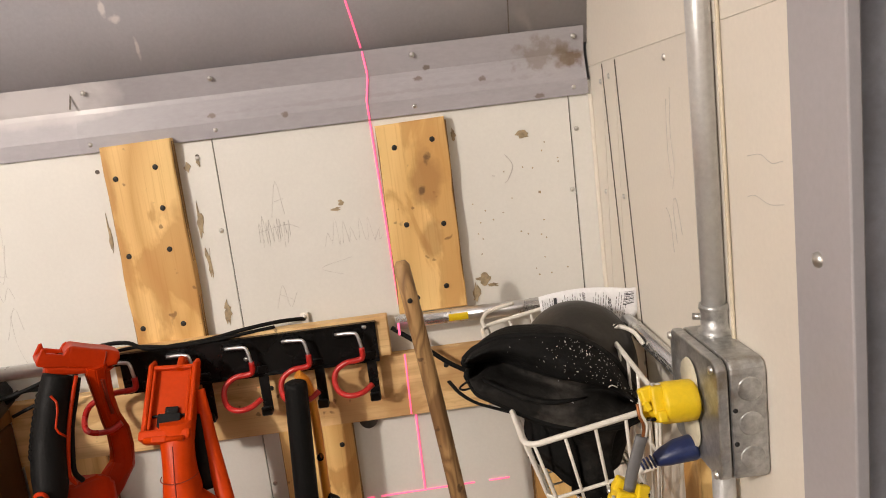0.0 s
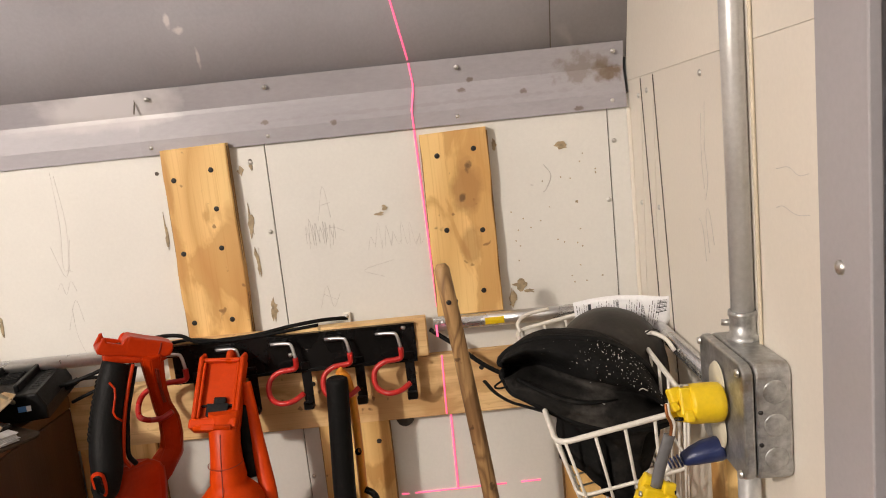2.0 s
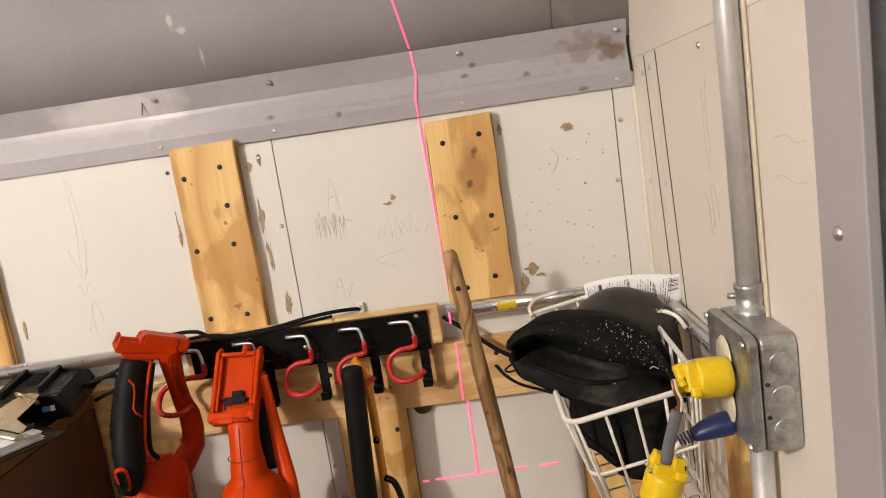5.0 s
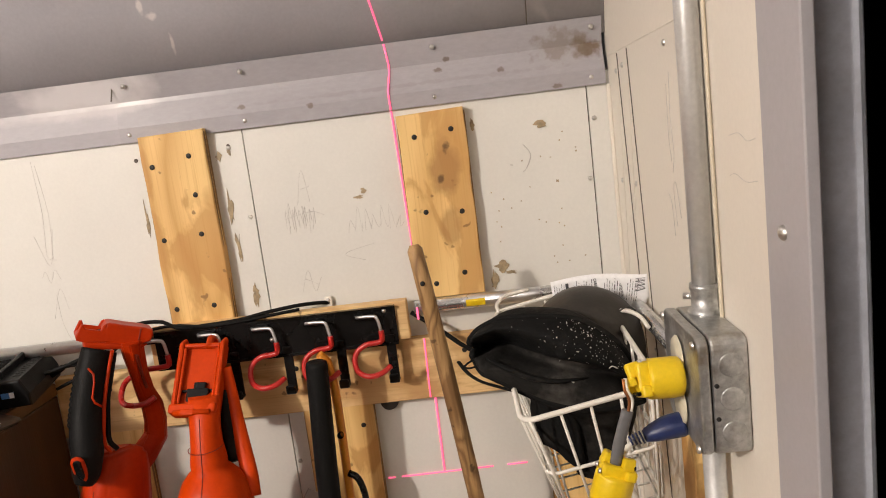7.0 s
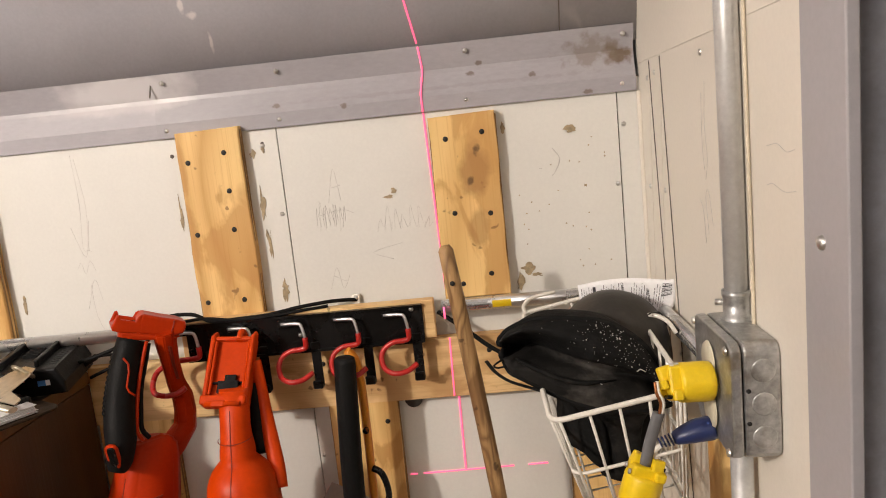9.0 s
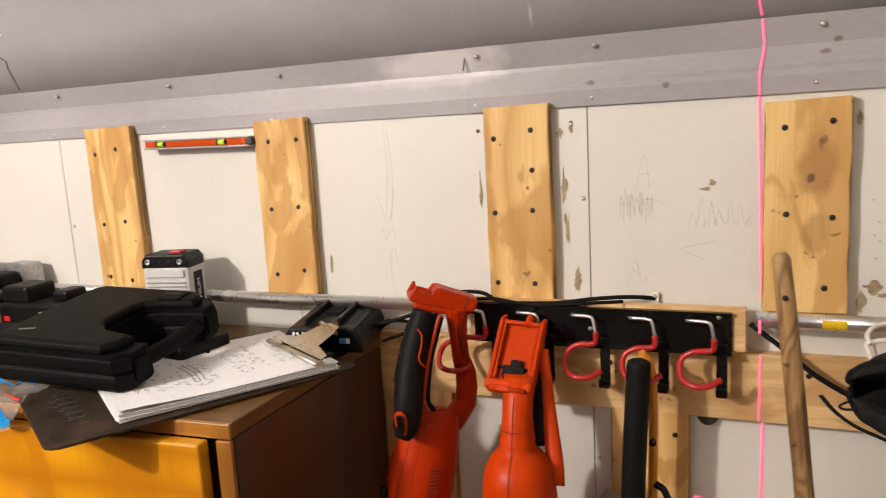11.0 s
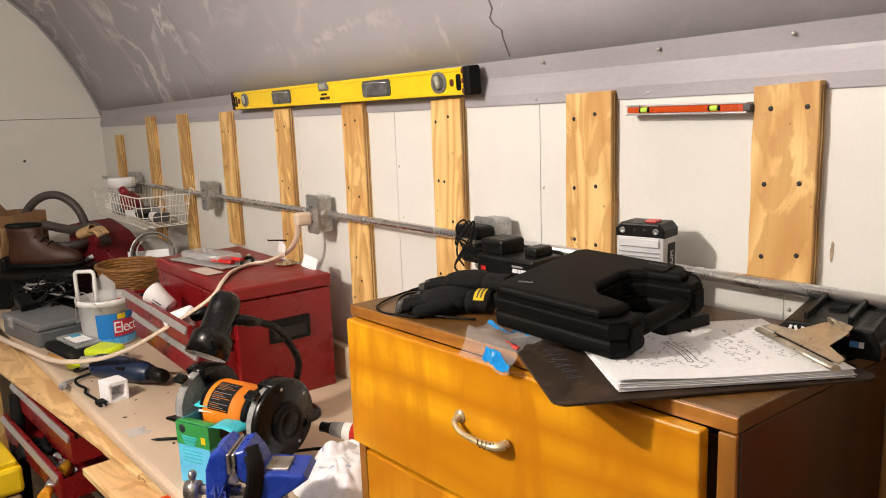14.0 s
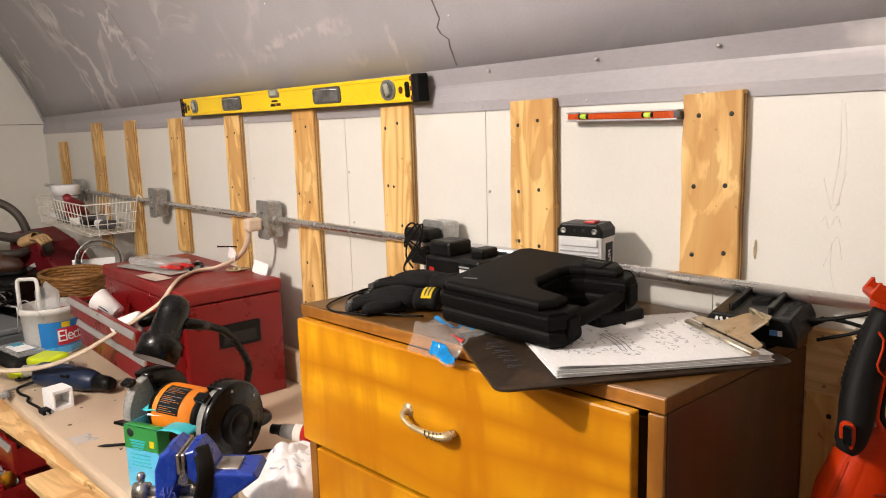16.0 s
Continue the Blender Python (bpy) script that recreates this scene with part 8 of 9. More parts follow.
def plant_box():
    """A carton of plant food, its top torn open: green upper band, blue below."""
    A, B = Vector((-1.574, 0.424)), Vector((-1.494, 0.460))
    ang = math.degrees(math.atan2((B - A).y, (B - A).x))
    ob = empty("carton", pose(A.x, A.y, BZ, 0, 0, ang), "green and blue cardboard carton with torn-open flaps", "carton")
    w, d, h = 0.084, 0.108, 0.126
    blue = mat("carton_blue", (0.13, 0.56, 0.86), 0.35, vary=0.08, second=(0.14, 0.60, 0.80), patch=0.55)
    green = mat("carton_green", (0.04, 0.30, 0.07), 0.4, vary=0.1)
    teal = mat("carton_teal", (0.05, 0.50, 0.58), 0.4, vary=0.08)
    black = mat("carton_black", (0.02, 0.03, 0.03), 0.4)
    walls = [bm_box(w, 0.0014, h, (w / 2, 0, h / 2)), bm_box(0.0014, d, h, (w, d / 2, h / 2)), bm_box(w, 0.0014, h, (w / 2, d, h / 2)), bm_box(0.0014, d, h, (0, d / 2, h / 2)), bm_box(w, d, 0.0014, (w / 2, d / 2, 0.001))]
    part("box", bm_join(*walls), blue, ob)
    part("green_band", bm_box(w + 0.0016, 0.002, h * 0.36, (w / 2, -0.0006, h * 0.82)), green, ob, "green upper band")
    part("green_band", bm_box(0.002, d + 0.0016, h * 0.36, (w + 0.0006, d / 2, h * 0.82)), green, ob)
    part("dark_oval", bm_prism([(0.036 * math.cos(t), 0.024 * math.sin(t)) for t in [2 * math.pi * k / 24 for k in range(24)]], 0.001, 0.0, pose(w + 0.002, d * 0.58, h * 0.80) @ pose(0, 0, 0, 0, 0, 90)), black, ob, "dark oval logo shape")
    part("round_mark", bm_lathe([(0, 0.0006), (0.0085, 0.0006), (0.009, 0)], 18, "z"), black, ob, "dark round mark", pose(0.016, -0.0017, h * 0.90) @ FACE_N)
    part("yellow_mark", bm_box(0.011, 0.001, 0.013, (w * 0.84, -0.0020, h * 0.76)), YELLOW, ob, "yellow mark")
    for k, (b1, zz) in enumerate(((0.06, 0.55), (0.055, 0.46), (0.06, 0.37), (0.03, 0.28))):
        part("print_bar", bm_box(0.001, b1, 0.007, (w + 0.0012, d * 0.34, h * zz)), INK, ob, "dark printed bars")
    for k in range(4):
        part("print_bar", bm_box(0.04 - 0.005 * k, 0.001, 0.0035, (w * 0.4, -0.0018, h * (0.78 - 0.045 * k))), teal, ob)
        part("print_bar", bm_box(0.05, 0.001, 0.0025, (w * 0.45, -0.0012, h * (0.56 - 0.06 * k))), teal, ob)
    part("flap", solidify(bm_heights(8, 6, lambda u, v: (w * u, d * 0.1 * 0 + d + 0.0 - 0.062 * v, h + 0.018 * math.sin(2.2 * v) + 0.004 * noise.noise((u * 4, v * 4, 1)))), 0.001), teal, ob, "teal top flap")
    part("flap", solidify(bm_heights(8, 6, lambda u, v: (w + 0.066 * v, d * u, h + 0.012 * math.sin(2.4 * v) - 0.012 * v + 0.003 * noise.noise((u * 5, v * 4, 7)))), 0.001), teal, ob, "teal side flap")
    part("flap", solidify(bm_heights(6, 5, lambda u, v: (w * u, -0.035 * v * 0 + 0.05 * v, h - 0.02 * v * v + 0.002)), 0.001), green, ob)
    part("paper", solidify(bm_heights(8, 5, lambda u, v: (w * 0.15 + 0.09 * u, 0.045 + 0.045 * v, h + 0.004 + 0.016 * math.sin(2 * v) + 0.01 * u)), 0.0006), PAPER, ob, "white inner flap")
    return ob


plant_box()


def vise():
    """A bench vise. Local x runs from the moving jaw to the anvil."""
    ob = empty("bench_vise", pose(-1.325, 0.414, BZ) @ pose(0, 0, 0, 0, 0, 50) @ Matrix.Diagonal((0.74, 0.9, 1, 1)), "blue cast bench vise clamped at the bench's front", "vise")
    blue = mat("vise_blue", (0.012, 0.045, 0.36), 0.30, 0.05, vary=0.12, scale=25, bump=0.12, second=(0.03, 0.035, 0.12), patch=0.66)
    steel = mat("worn_steel", (0.45, 0.43, 0.40), 0.35, 0.85, vary=0.2, scale=40)
    W = 0.084
    part("moving_jaw", bm_prism([(-0.014, 0.022), (0.026, 0.022), (0.027, 0.104), (0.040, 0.124), (0.041, 0.168), (0.026, 0.176), (0.002, 0.164), (-0.012, 0.138), (-0.016, 0.090)], W, 0.007, pose(0, 0.0, 0), 3), blue, ob)
    part("moving_block", bm_prism([(-0.014, 0.020), (0.030, 0.020), (0.030, 0.075), (-0.014, 0.085)], W * 0.8, 0.006, pose(-0.002, 0, 0), 2), blue, ob)
    part("fixed_jaw", bm_prism([(0.058, 0.168), (0.078, 0.172), (0.100, 0.150), (0.110, 0.132), (0.205, 0.128), (0.214, 0.118), (0.190, 0.105), (0.150, 0.085), (0.140, 0.050), (0.098, 0.050), (0.086, 0.106), (0.058, 0.126)], W, 0.006, None, 3), blue, ob)
    part("anvil", bm_prism([(0.118, 0.134), (0.168, 0.133), (0.168, 0.129), (0.118, 0.129)], W * 0.62, 0.001, None, 1), steel, ob, "bright worn anvil face")
    for x in (0.0435, 0.0555):
        part("jaw_plate", bm_box(0.007, W + 0.006, 0.034, (x, 0, 0.150), 0.001, 1), steel, ob, "knurled steel jaw plate")
    part("slide", bm_box(0.16, 0.036, 0.034, (0.07, 0, 0.066), 0.004), steel, ob)
    part("screw_rod", bm_tube([(-0.070, 0, 0.086), (0.05, 0, 0.086)], 0.009, 12), steel, ob)
    hd = part("screw_head", bm_tube([(-0.080, 0, 0.086), (-0.046, 0, 0.086)], 0.0155, 16), steel, ob)
    part("handle_bar", bm_tube([(-0.064, 0.004, 0.106), (-0.064, 0.0, 0.06), (-0.064, -0.006, 0.002)], 0.0055, 10), steel, hd, "steel tommy bar")
    part("handle_ball", bm_lathe([(0, 0.010), (0.007, 0.007), (0.010, 0), (0.007, -0.007), (0, -0.010)], 12, "z", (-0.064, 0.004, 0.110)), steel, hd)
    part("base", bm_lathe([(0, 0.046), (0.045, 0.046), (0.052, 0.036), (0.056, 0.014), (0.068, 0.010), (0.070, 0.0), (0, 0)], 28, "z", (0.105, 0, 0)), blue, ob, "swivel base")
    lock = part("swivel_lock", bm_tube([(0.125, -0.066, 0.012), (0.125, -0.066, 0.048)], 0.008, 12), steel, ob)
    part("lock_bar", bm_tube([(0.112, -0.060, 0.040), (0.150, -0.082, 0.022)], 0.0042, 8), steel, lock)
    for y in (-0.062, 0.062):
        part("bolt", bm_lathe([(0, 0.012), (0.006, 0.012), (0.007, 0.008), (0.010, 0.007), (0.010, 0)], 6, "z", (0.165, y * 0.5, 0.010)), steel, ob)
    text_mesh("4½", 0.030, pose(0.016, -W * 0.5 - 0.0008, 0.100, 90, 0, 0), mat("vise_letters", (0.09, 0.13, 0.55), 0.35), ob, "casting_mark", 0.0012)
    part("strap", bm_tube(smooth_path([(0.086, -W / 2 + 0.02, 0.170), (0.104, -W / 2 - 0.004, 0.142), (0.096, -W / 2 - 0.010, 0.10), (0.070, -W / 2 - 0.014, 0.05), (0.040, -W / 2 - 0.030, 0.004)], 5), 0.019, 8, flat=0.2), SOFTBLACK, ob, "black strap over the vise")
    return ob


vise()


def plastic_bag():
    ob = empty("plastic_bag", pose(-1.350, 0.672, BZ) @ pose(0, 0, 0, 0, 0, 20), "crumpled white plastic bag on the bench", "bag")
    film = mat("white_film", (0.84, 0.84, 0.86), 0.28, vary=0.03, scale=25, bump=0.35, bump_scale=35)

    def f(u, v):
        a, r = 2 * math.pi * u, v
        R = 0.105 * (1 + 0.30 * noise.noise((math.cos(a) * 1.6, math.sin(a) * 1.6, 4)))
        z = 0.085 * (1 - r ** 2.2) * (0.75 + 0.5 * noise.noise((math.cos(a) * r * 2.6, math.sin(a) * r * 2.6, 1))) + 0.016 * abs(noise.noise((math.cos(a) * r * 3.2, math.sin(a) * r * 3.2, 7))) + 0.003 * abs(noise.noise((math.cos(a) * r * 8, math.sin(a) * r * 8, 3))) + 0.001
        return (R * r * math.cos(a) * 1.05, R * r * math.sin(a), z)

    part("bag", bm_heights(110, 46, f), film, ob)
    rd = random.Random(8)
    pale = mat("pale_blue_print", (0.35, 0.42, 0.6), 0.5)
    for k in range(6):
        u, v = rd.uniform(0.55, 0.85), rd.uniform(0.35, 0.75)
        part("print_bar", bm_heights(4, 1, lambda p, q: tuple(Vector(f(u + 0.03 * p, v + 0.03 * q)) + Vector((0, 0, 0.0012)))), pale, ob, "faint printed bars")
    return ob


plastic_bag()
sd = empty("screwdriver", pose(-1.445, 0.692, BZ + 0.072) @ pose(0, 0, 0, 0, 6, 38), "white and red screwdriver with a black chuck on the bag", "screwdriver")
part("chuck", bm_tube([(-0.024, 0, 0), (-0.022, 0, 0), (-0.008, 0, 0), (0.0, 0, 0)], [0.009, 0.0105, 0.0105, 0.013], 14), BLACK, sd)
part("collar", bm_tube([(0.0, 0, 0), (0.028, 0, 0)], [0.014, 0.017], 14), SMOKE, sd)
part("handle", bm_tube([(0.028, 0, 0), (0.10, 0, 0)], 0.018, 14), WIRE, sd)
part("red_cap", bm_tube([(0.045, 0, 0), (0.075, 0, 0)], 0.0188, 14), REDGRIP, sd)
sb = thing("playing_card_box", bm_box(0.062, 0.045, 0.010, (0, 0, 0.0055), 0.0012, 1), mat("maroon_print", (0.32, 0.05, 0.035), 0.4, vary=0.25, second=(0.75, 0.70, 0.66), patch=0.56), "small maroon printed packet on the bench", "packet", m=pose(-1.262, 0.500, BZ, 0, 0, 40))
thing("orange_scraper", bm_box(0.13, 0.05, 0.012, (0, 0, 0.006), 0.004), ORANGE2, "flat orange plastic tool at the bench edge", "tool", m=along(-1.50, -0.045, BZ - 0.026))
cube = empty("plastic_cube", pose(-2.145, 0.437, BZ, 0, 0, 10), "small open white plastic cube", "cube")
bmq = bm_join(bm_box(0.058, 0.008, 0.0520, (0, 0.0220, 0.026), 0.0015), bm_box(0.008, 0.0355, 0.0356, (-0.0250, 0, 0.026)), bm_box(0.0574, 0.0358, 0.008, (0, 0, 0.0478)), bm_box(0.0574, 0.0358, 0.008, (0, 0, 0.0042)), bm_box(0.058, 0.008, 0.0520, (0, -0.0220, 0.026), 0.0015))
part("shell", bmq, PAPER, cube)
pen = empty("pen", pose(-1.79, 0.455, BZ + 0.004, 0, 0, 55), "thin black pencil on the counter", "pencil")
part("barrel", bm_tube([(-0.03, 0, 0), (-0.014, 0, 0), (0.10, 0, 0)], [0.0006, 0.0035, 0.0035], 8), BLACK, pen)


def navy_drill():
    ob = empty("power_drill", pose(-2.265, 0.495, BZ) @ pose(0, 0, 0, 0, 0, 28), "dark navy corded tool lying on the bench", "power tool")
    navy = mat("navy_body", (0.012, 0.024, 0.06), 0.35, vary=0.1)
    part("body", bm_tube(smooth_path([(-0.11, 0, 0.036), (-0.09, 0, 0.036), (-0.02, 0, 0.037), (0.06, 0, 0.035), (0.10, 0, 0.032)], 4), [0.022, 0.028, 0.031, 0.034, 0.035, 0.036, 0.036, 0.036, 0.035, 0.034, 0.034, 0.033, 0.032, 0.031, 0.028, 0.026, 0.023], 16, flat=0.95), navy, ob)
    part("collar", bm_tube([(0.10, 0, 0.032), (0.135, 0, 0.031), (0.15, 0, 0.031)], [0.022, 0.020, 0.016], 14), BLACK, ob)
    part("switch", bm_box(0.03, 0.012, 0.008, (0.02, -0.03, 0.05), 0.003), BLACK, ob)
    cord = smooth_path([(-0.11, 0, 0.034), (-0.15, -0.02, 0.02), (-0.19, -0.01, 0.012), (-0.20, 0.03, 0.008), (-0.13, 0.05, 0.006)], 6)
    part("cord", bm_tube(cord, 0.0038, 8), SOFTBLACK, ob)
    part("cord", bm_tube(smooth_path([(-0.10, -0.01, 0.02), (-0.13, -0.05, 0.01), (-0.10, -0.075, 0.006), (-0.05, -0.09, 0.006), (-0.02, -0.115, 0.006), (0.035, -0.135, 0.006), (0.065, -0.145, 0.004)], 6), 0.0038, 8), SOFTBLACK, ob, "cord with a flat plug")
    p = part("plug", bm_box(0.034, 0.022, 0.014, (0.082, -0.152, 0.006), 0.004, 2, (0, 0, -20)), SOFTBLACK, ob)
    for s in (-1, 1):
        part("prong", bm_box(0.014, 0.0015, 0.006, (0.104, -0.158 + 0.006 * s, 0.006), rot=(0, 0, -20)), SILVER, p)
    return ob


navy_drill()
gp2 = empty("cord_plug", along(-2.30, 0.0, BZ) @ pose(0, 0, 0, 0, 0, 160), "grey three-pin plug on the bench's front edge", "plug")
part("body", bm_tube([(0, 0, 0.011), (0.006, 0, 0.011), (0.03, 0, 0.011), (0.04, 0, 0.010)], [0.010, 0.0125, 0.011, 0.006], 10, flat=0.8), SMOKE, gp2)
for q in (-0.005, 0.005):
    part("prong", bm_box(0.016, 0.0015, 0.006, (-0.008, q, 0.011)), SILVER, gp2)
part("cord", bm_tube(smooth_path([(0.04, 0, 0.010), (0.07, -0.01, 0.006), (0.10, -0.06, 0.005), (0.09, -0.12, 0.005)], 5), 0.0035, 8), SMOKE, gp2)
lime = empty("lime_visor", pose(-2.46, 0.49, BZ) @ pose(0, 0, 0, 0, 0, 15), "lime green plastic clamp tool with clear part", "tool")
part("body", bm_box(0.13, 0.07, 0.034, (0, 0, 0.042), 0.012, 3, (8, -6, 0)), mat("lime_plastic", (0.60, 0.74, 0.02), 0.4), lime)
part("tab", bm_box(0.045, 0.030, 0.018, (-0.03, -0.075, 0.018), 0.005, 2, (15, 0, 25)), bpy.data.materials["lime_plastic"], lime)
part("sleeve", bm_tube([(-0.02, -0.06, 0.02), (0.05, -0.02, 0.026), (0.10, 0.01, 0.03)], 0.020, 12), clear("hazy_plastic", (0.7, 0.68, 0.62), 0.25, 0.6), lime)
pouch = empty("black_pouch", pose(-2.66, 0.44, BZ) @ pose(0, 0, 0, 0, 0, 10), "flat black zip pouch with packets on top", "pouch")
part("body", bm_box(0.22, 0.10, 0.030, (0, 0, 0.016), 0.013, 3), FABRIC, pouch)
part("packet", bm_box(0.16, 0.08, 0.012, (0.0, 0.02, 0.038), 0.004), CLEAR, pouch, "clear packet")
part("packet_label", bm_box(0.09, 0.05, 0.002, (0.01, 0.015, 0.046)), PAPER, pouch)
part("packet_print", bm_box(0.04, 0.03, 0.0012, (-0.03, 0.02, 0.0478)), mat("teal_print", (0.08, 0.35, 0.5), 0.5), pouch)
yl = empty("yellow_pencil", pose(-2.60, 0.395, BZ + 0.004, 0, 0, 12), "yellow pencil on the counter", "pencil")
part("barrel", bm_tube([(-0.10, 0, 0), (0.10, 0, 0)], 0.0038, 6), AMBER, yl)


def bucket():
    ob = empty("plastic_tub", pose(-2.705, 0.562, BZ), "white and blue plastic tub with a red product label", "tub")
    white = mat("tub_white", (0.74, 0.74, 0.72), 0.35)
    part("tub", bm_lathe([(0, 0.003), (0.072, 0.0), (0.078, 0.006), (0.086, 0.135), (0.092, 0.137), (0.093, 0.155), (0.089, 0.157), (0.084, 0.140), (0.074, 0.006), (0, 0.006)], 36), white, ob)
    wrap = mat("tub_blue", (0.02, 0.22, 0.62), 0.35, vary=0.1)
    def band(a0, a1, z0, z1, lift, n=24):
        return bm_heights(n, 3, lambda u, v: ((0.0785 + 0.0609 * (z0 + (z1 - z0) * v - 0.006) + lift) * math.cos(a0 + (a1 - a0) * u), (0.0785 + 0.0609 * (z0 + (z1 - z0) * v - 0.006) + lift) * math.sin(a0 + (a1 - a0) * u), z0 + (z1 - z0) * v))

    part("wrap", band(-0.66, 1.5, 0.030, 0.112, 0.0008), wrap, ob, "blue wrap label")
    part("wrap", band(-2.0, 1.5, 0.008, 0.030, 0.0008), mat("tub_pale_blue", (0.10, 0.42, 0.80), 0.35, vary=0.3, scale=50), ob, "pale blue lower band")
    part("accent", band(0.10, 0.42, 0.092, 0.110, 0.0014), YELLOW, ob, "yellow accent")
    red = part("label", band(-0.06, 1.15, 0.036, 0.090, 0.0020), mat("label_red", (0.60, 0.02, 0.05), 0.4), ob, "red label patch")
    for ch, a, size in (("E", 0.06, 0.052), ("l", 0.24, 0.052), ("e", 0.40, 0.050), ("c", 0.63, 0.050), ("t", 0.82, 0.050)):
        text_mesh(ch, size, pose(0.0858 * math.cos(a), 0.0858 * math.sin(a), 0.064) @ pose(0, 0, 0, 0, 0, 90 + math.degrees(a)) @ pose(0, 0, 0, 88, 0, 0), PAPER, red)
    part("bail", bm_tube([(0.094 * math.cos(t), 0.094 * math.sin(t), 0.13 - 0.06 * math.sin(2.9 * (t + 2.6))) for t in [-2.6 + 2.2 * k / 20 for k in range(21)]], 0.0016, 6), SILVER, ob, "wire bail")
    part("frame_piece", bm_tube([(-0.02 + 0.32 * x, -0.052 + 0.42 * x, 0.185 + z) for x, z in rounded(0.115, 0.115, 0.016, 4)], 0.0062, 8, closed=True), white, ob, "white plastic frame standing in the tub")
    part("sheet", solidify(bm_heights(6, 6, lambda u, v: (-0.035 + 0.05 * u, -0.03 + 0.06 * u, 0.135 + 0.095 * v * (1 - 0.7 * abs(u - 0.5)))), 0.002), CLEAR, ob, "hazy plastic sheet")
    return ob


bucket()


def wicker_basket():
    ob = empty("wicker_basket", pose(-2.930, 0.700, BZ + 0.105), "round brown wicker basket with an upright weave", "basket")
    wk = mat("wicker", (0.26, 0.12, 0.03), 0.5, vary=0.3, scale=60, bump=0.4)
    n = 11
    for k in range(n):
        f = k / (n - 1)
        R = 0.075 + 0.045 * f ** 0.8
        pts = [((R + 0.0022 * math.cos(12 * t + math.pi * k)) * math.cos(t) * 1.15, (R + 0.0022 * math.cos(12 * t + math.pi * k)) * math.sin(t) * 0.9, 0.006 + 0.098 * f) for t in [2 * math.pi * q / 72 for q in range(72)]]
        part("strand", bm_tube(pts, 0.0056 if k < n - 1 else 0.0075, 6, closed=True), wk, ob)
    for q in range(24):
        t = 2 * math.pi * q / 24
        part("stake", bm_tube([(0.073 * math.cos(t) * 1.15, 0.073 * math.sin(t) * 0.9, 0.0), (0.12 * math.cos(t) * 1.15, 0.12 * math.sin(t) * 0.9, 0.104)], 0.0026, 5), wk, ob)
    part("bottom", bm_lathe([(0, 0.006), (0.078, 0.006), (0.078, 0.0), (0, 0)], 28), wk, ob)
    thing("wooden_block", bm_box(0.2, 0.2, 0.104, (0, 0, 0.052), 0.004), PLYX, "wooden block under the wicker basket", "block", m=pose(-2.930, 0.710, BZ))
    return ob


wicker_basket()

# the white flat cable from the far outlet across the toolbox to the bench's front
wc = empty("extension_cable", pose(0, 0, 0), "thick cream flat cable running over the toolbox and bench", "cable")
path = smooth_path([(-1.965, 0.905, 1.325), (-1.97, 0.90, 1.285), (-2.00, 0.885, 1.245), (-2.06, 0.85, 1.214), (-2.08, 0.80, 1.209), (-2.02, 0.73, 1.209), (-1.93, 0.672, 1.208), (-1.90, 0.63, 1.180), (-1.94, 0.585, 1.14), (-2.04, 0.545, 1.085), (-2.16, 0.49, 1.02), (-2.28, 0.43, 0.975), (-2.45, 0.36, 0.945), (-2.70, 0.31, 0.935), (-3.0, 0.27, 0.92), (-3.4, 0.26, 0.908)], 7)
part("cord", bm_tube(path, 0.0085, 8, flat=0.55), mat("cream_cable", (0.66, 0.54, 0.42), 0.45, vary=0.06), wc)
part("plug", bm_box(0.03, 0.045, 0.036, (-1.958, 0.915, 1.335), 0.008, 3), bpy.data.materials["cream_cable"], wc)
tg = thing("cable_tag", bm_heights(6, 4, lambda u, v: (0.030 * (u - 0.5), 0.004 * math.sin(4 * u), -0.034 * v)), PAPER, "white warning tag round the cable", "tag", m=pose(-2.0, 0.872, 1.268, 10, 25, 20))
nail = thing("nail", bm_tube([(-2.21, 0.9815, 1.24), (-2.225, 0.93, 1.245), (-2.226, 0.928, 1.245)], [0.0022, 0.0022, 0.005], 8), DARKSCREW, "dark nail sticking out of a batten", "nail")

# far end of the bench
wire_basket("wire_basket", pose(-3.36, 0.868, 1.222, 0, 0, 0), (0.74, 0.20), (0.70, 0.17), 0.115, 15, 5, (0.0, 0.33, 0.66), "long white wire basket hung on the wall, full of bits",
            [[(0.37, 0.09, 0.112), (0.395, 0.09, 0.14), (0.42, 0.095, 0.13)], [(0.36, -0.09, 0.0), (0.41, -0.09, 0.004), (0.45, -0.085, 0.018), (0.47, -0.08, 0.012)], [(-0.3, 0.1, 0.115), (-0.3, 0.112, 0.128)], [(0.1, 0.1, 0.115), (0.1, 0.112, 0.128)]])
bottle = empty("red_bottle", pose(-3.42, 0.87, 1.255) @ pose(0, 0, 0, 25, 55, 0) @ Matrix.Scale(0.85, 4), "dark red squeeze bottle lying in the far basket", "bottle")
part("body", bm_lathe([(0, 0), (0.04, 0.0), (0.048, 0.02), (0.05, 0.10), (0.035, 0.15), (0.02, 0.17), (0.018, 0.22), (0, 0.22)], 20), mat("dark_red_plastic", (0.22, 0.012, 0.02), 0.35), bottle)
cap = empty("white_jar", pose(-3.52, 0.85, 1.238), "small white jar in the far basket", "jar")
part("jar", bm_lathe([(0, 0), (0.05, 0), (0.05, 0.10), (0.045, 0.11), (0, 0.11)], 18), CLEAR, cap)
part("lid", bm_lathe([(0, 0.148), (0.053, 0.148), (0.055, 0.144), (0.055, 0.108), (0, 0.108)], 20), PAPER, cap, "white lid")
rd = random.Random(21)
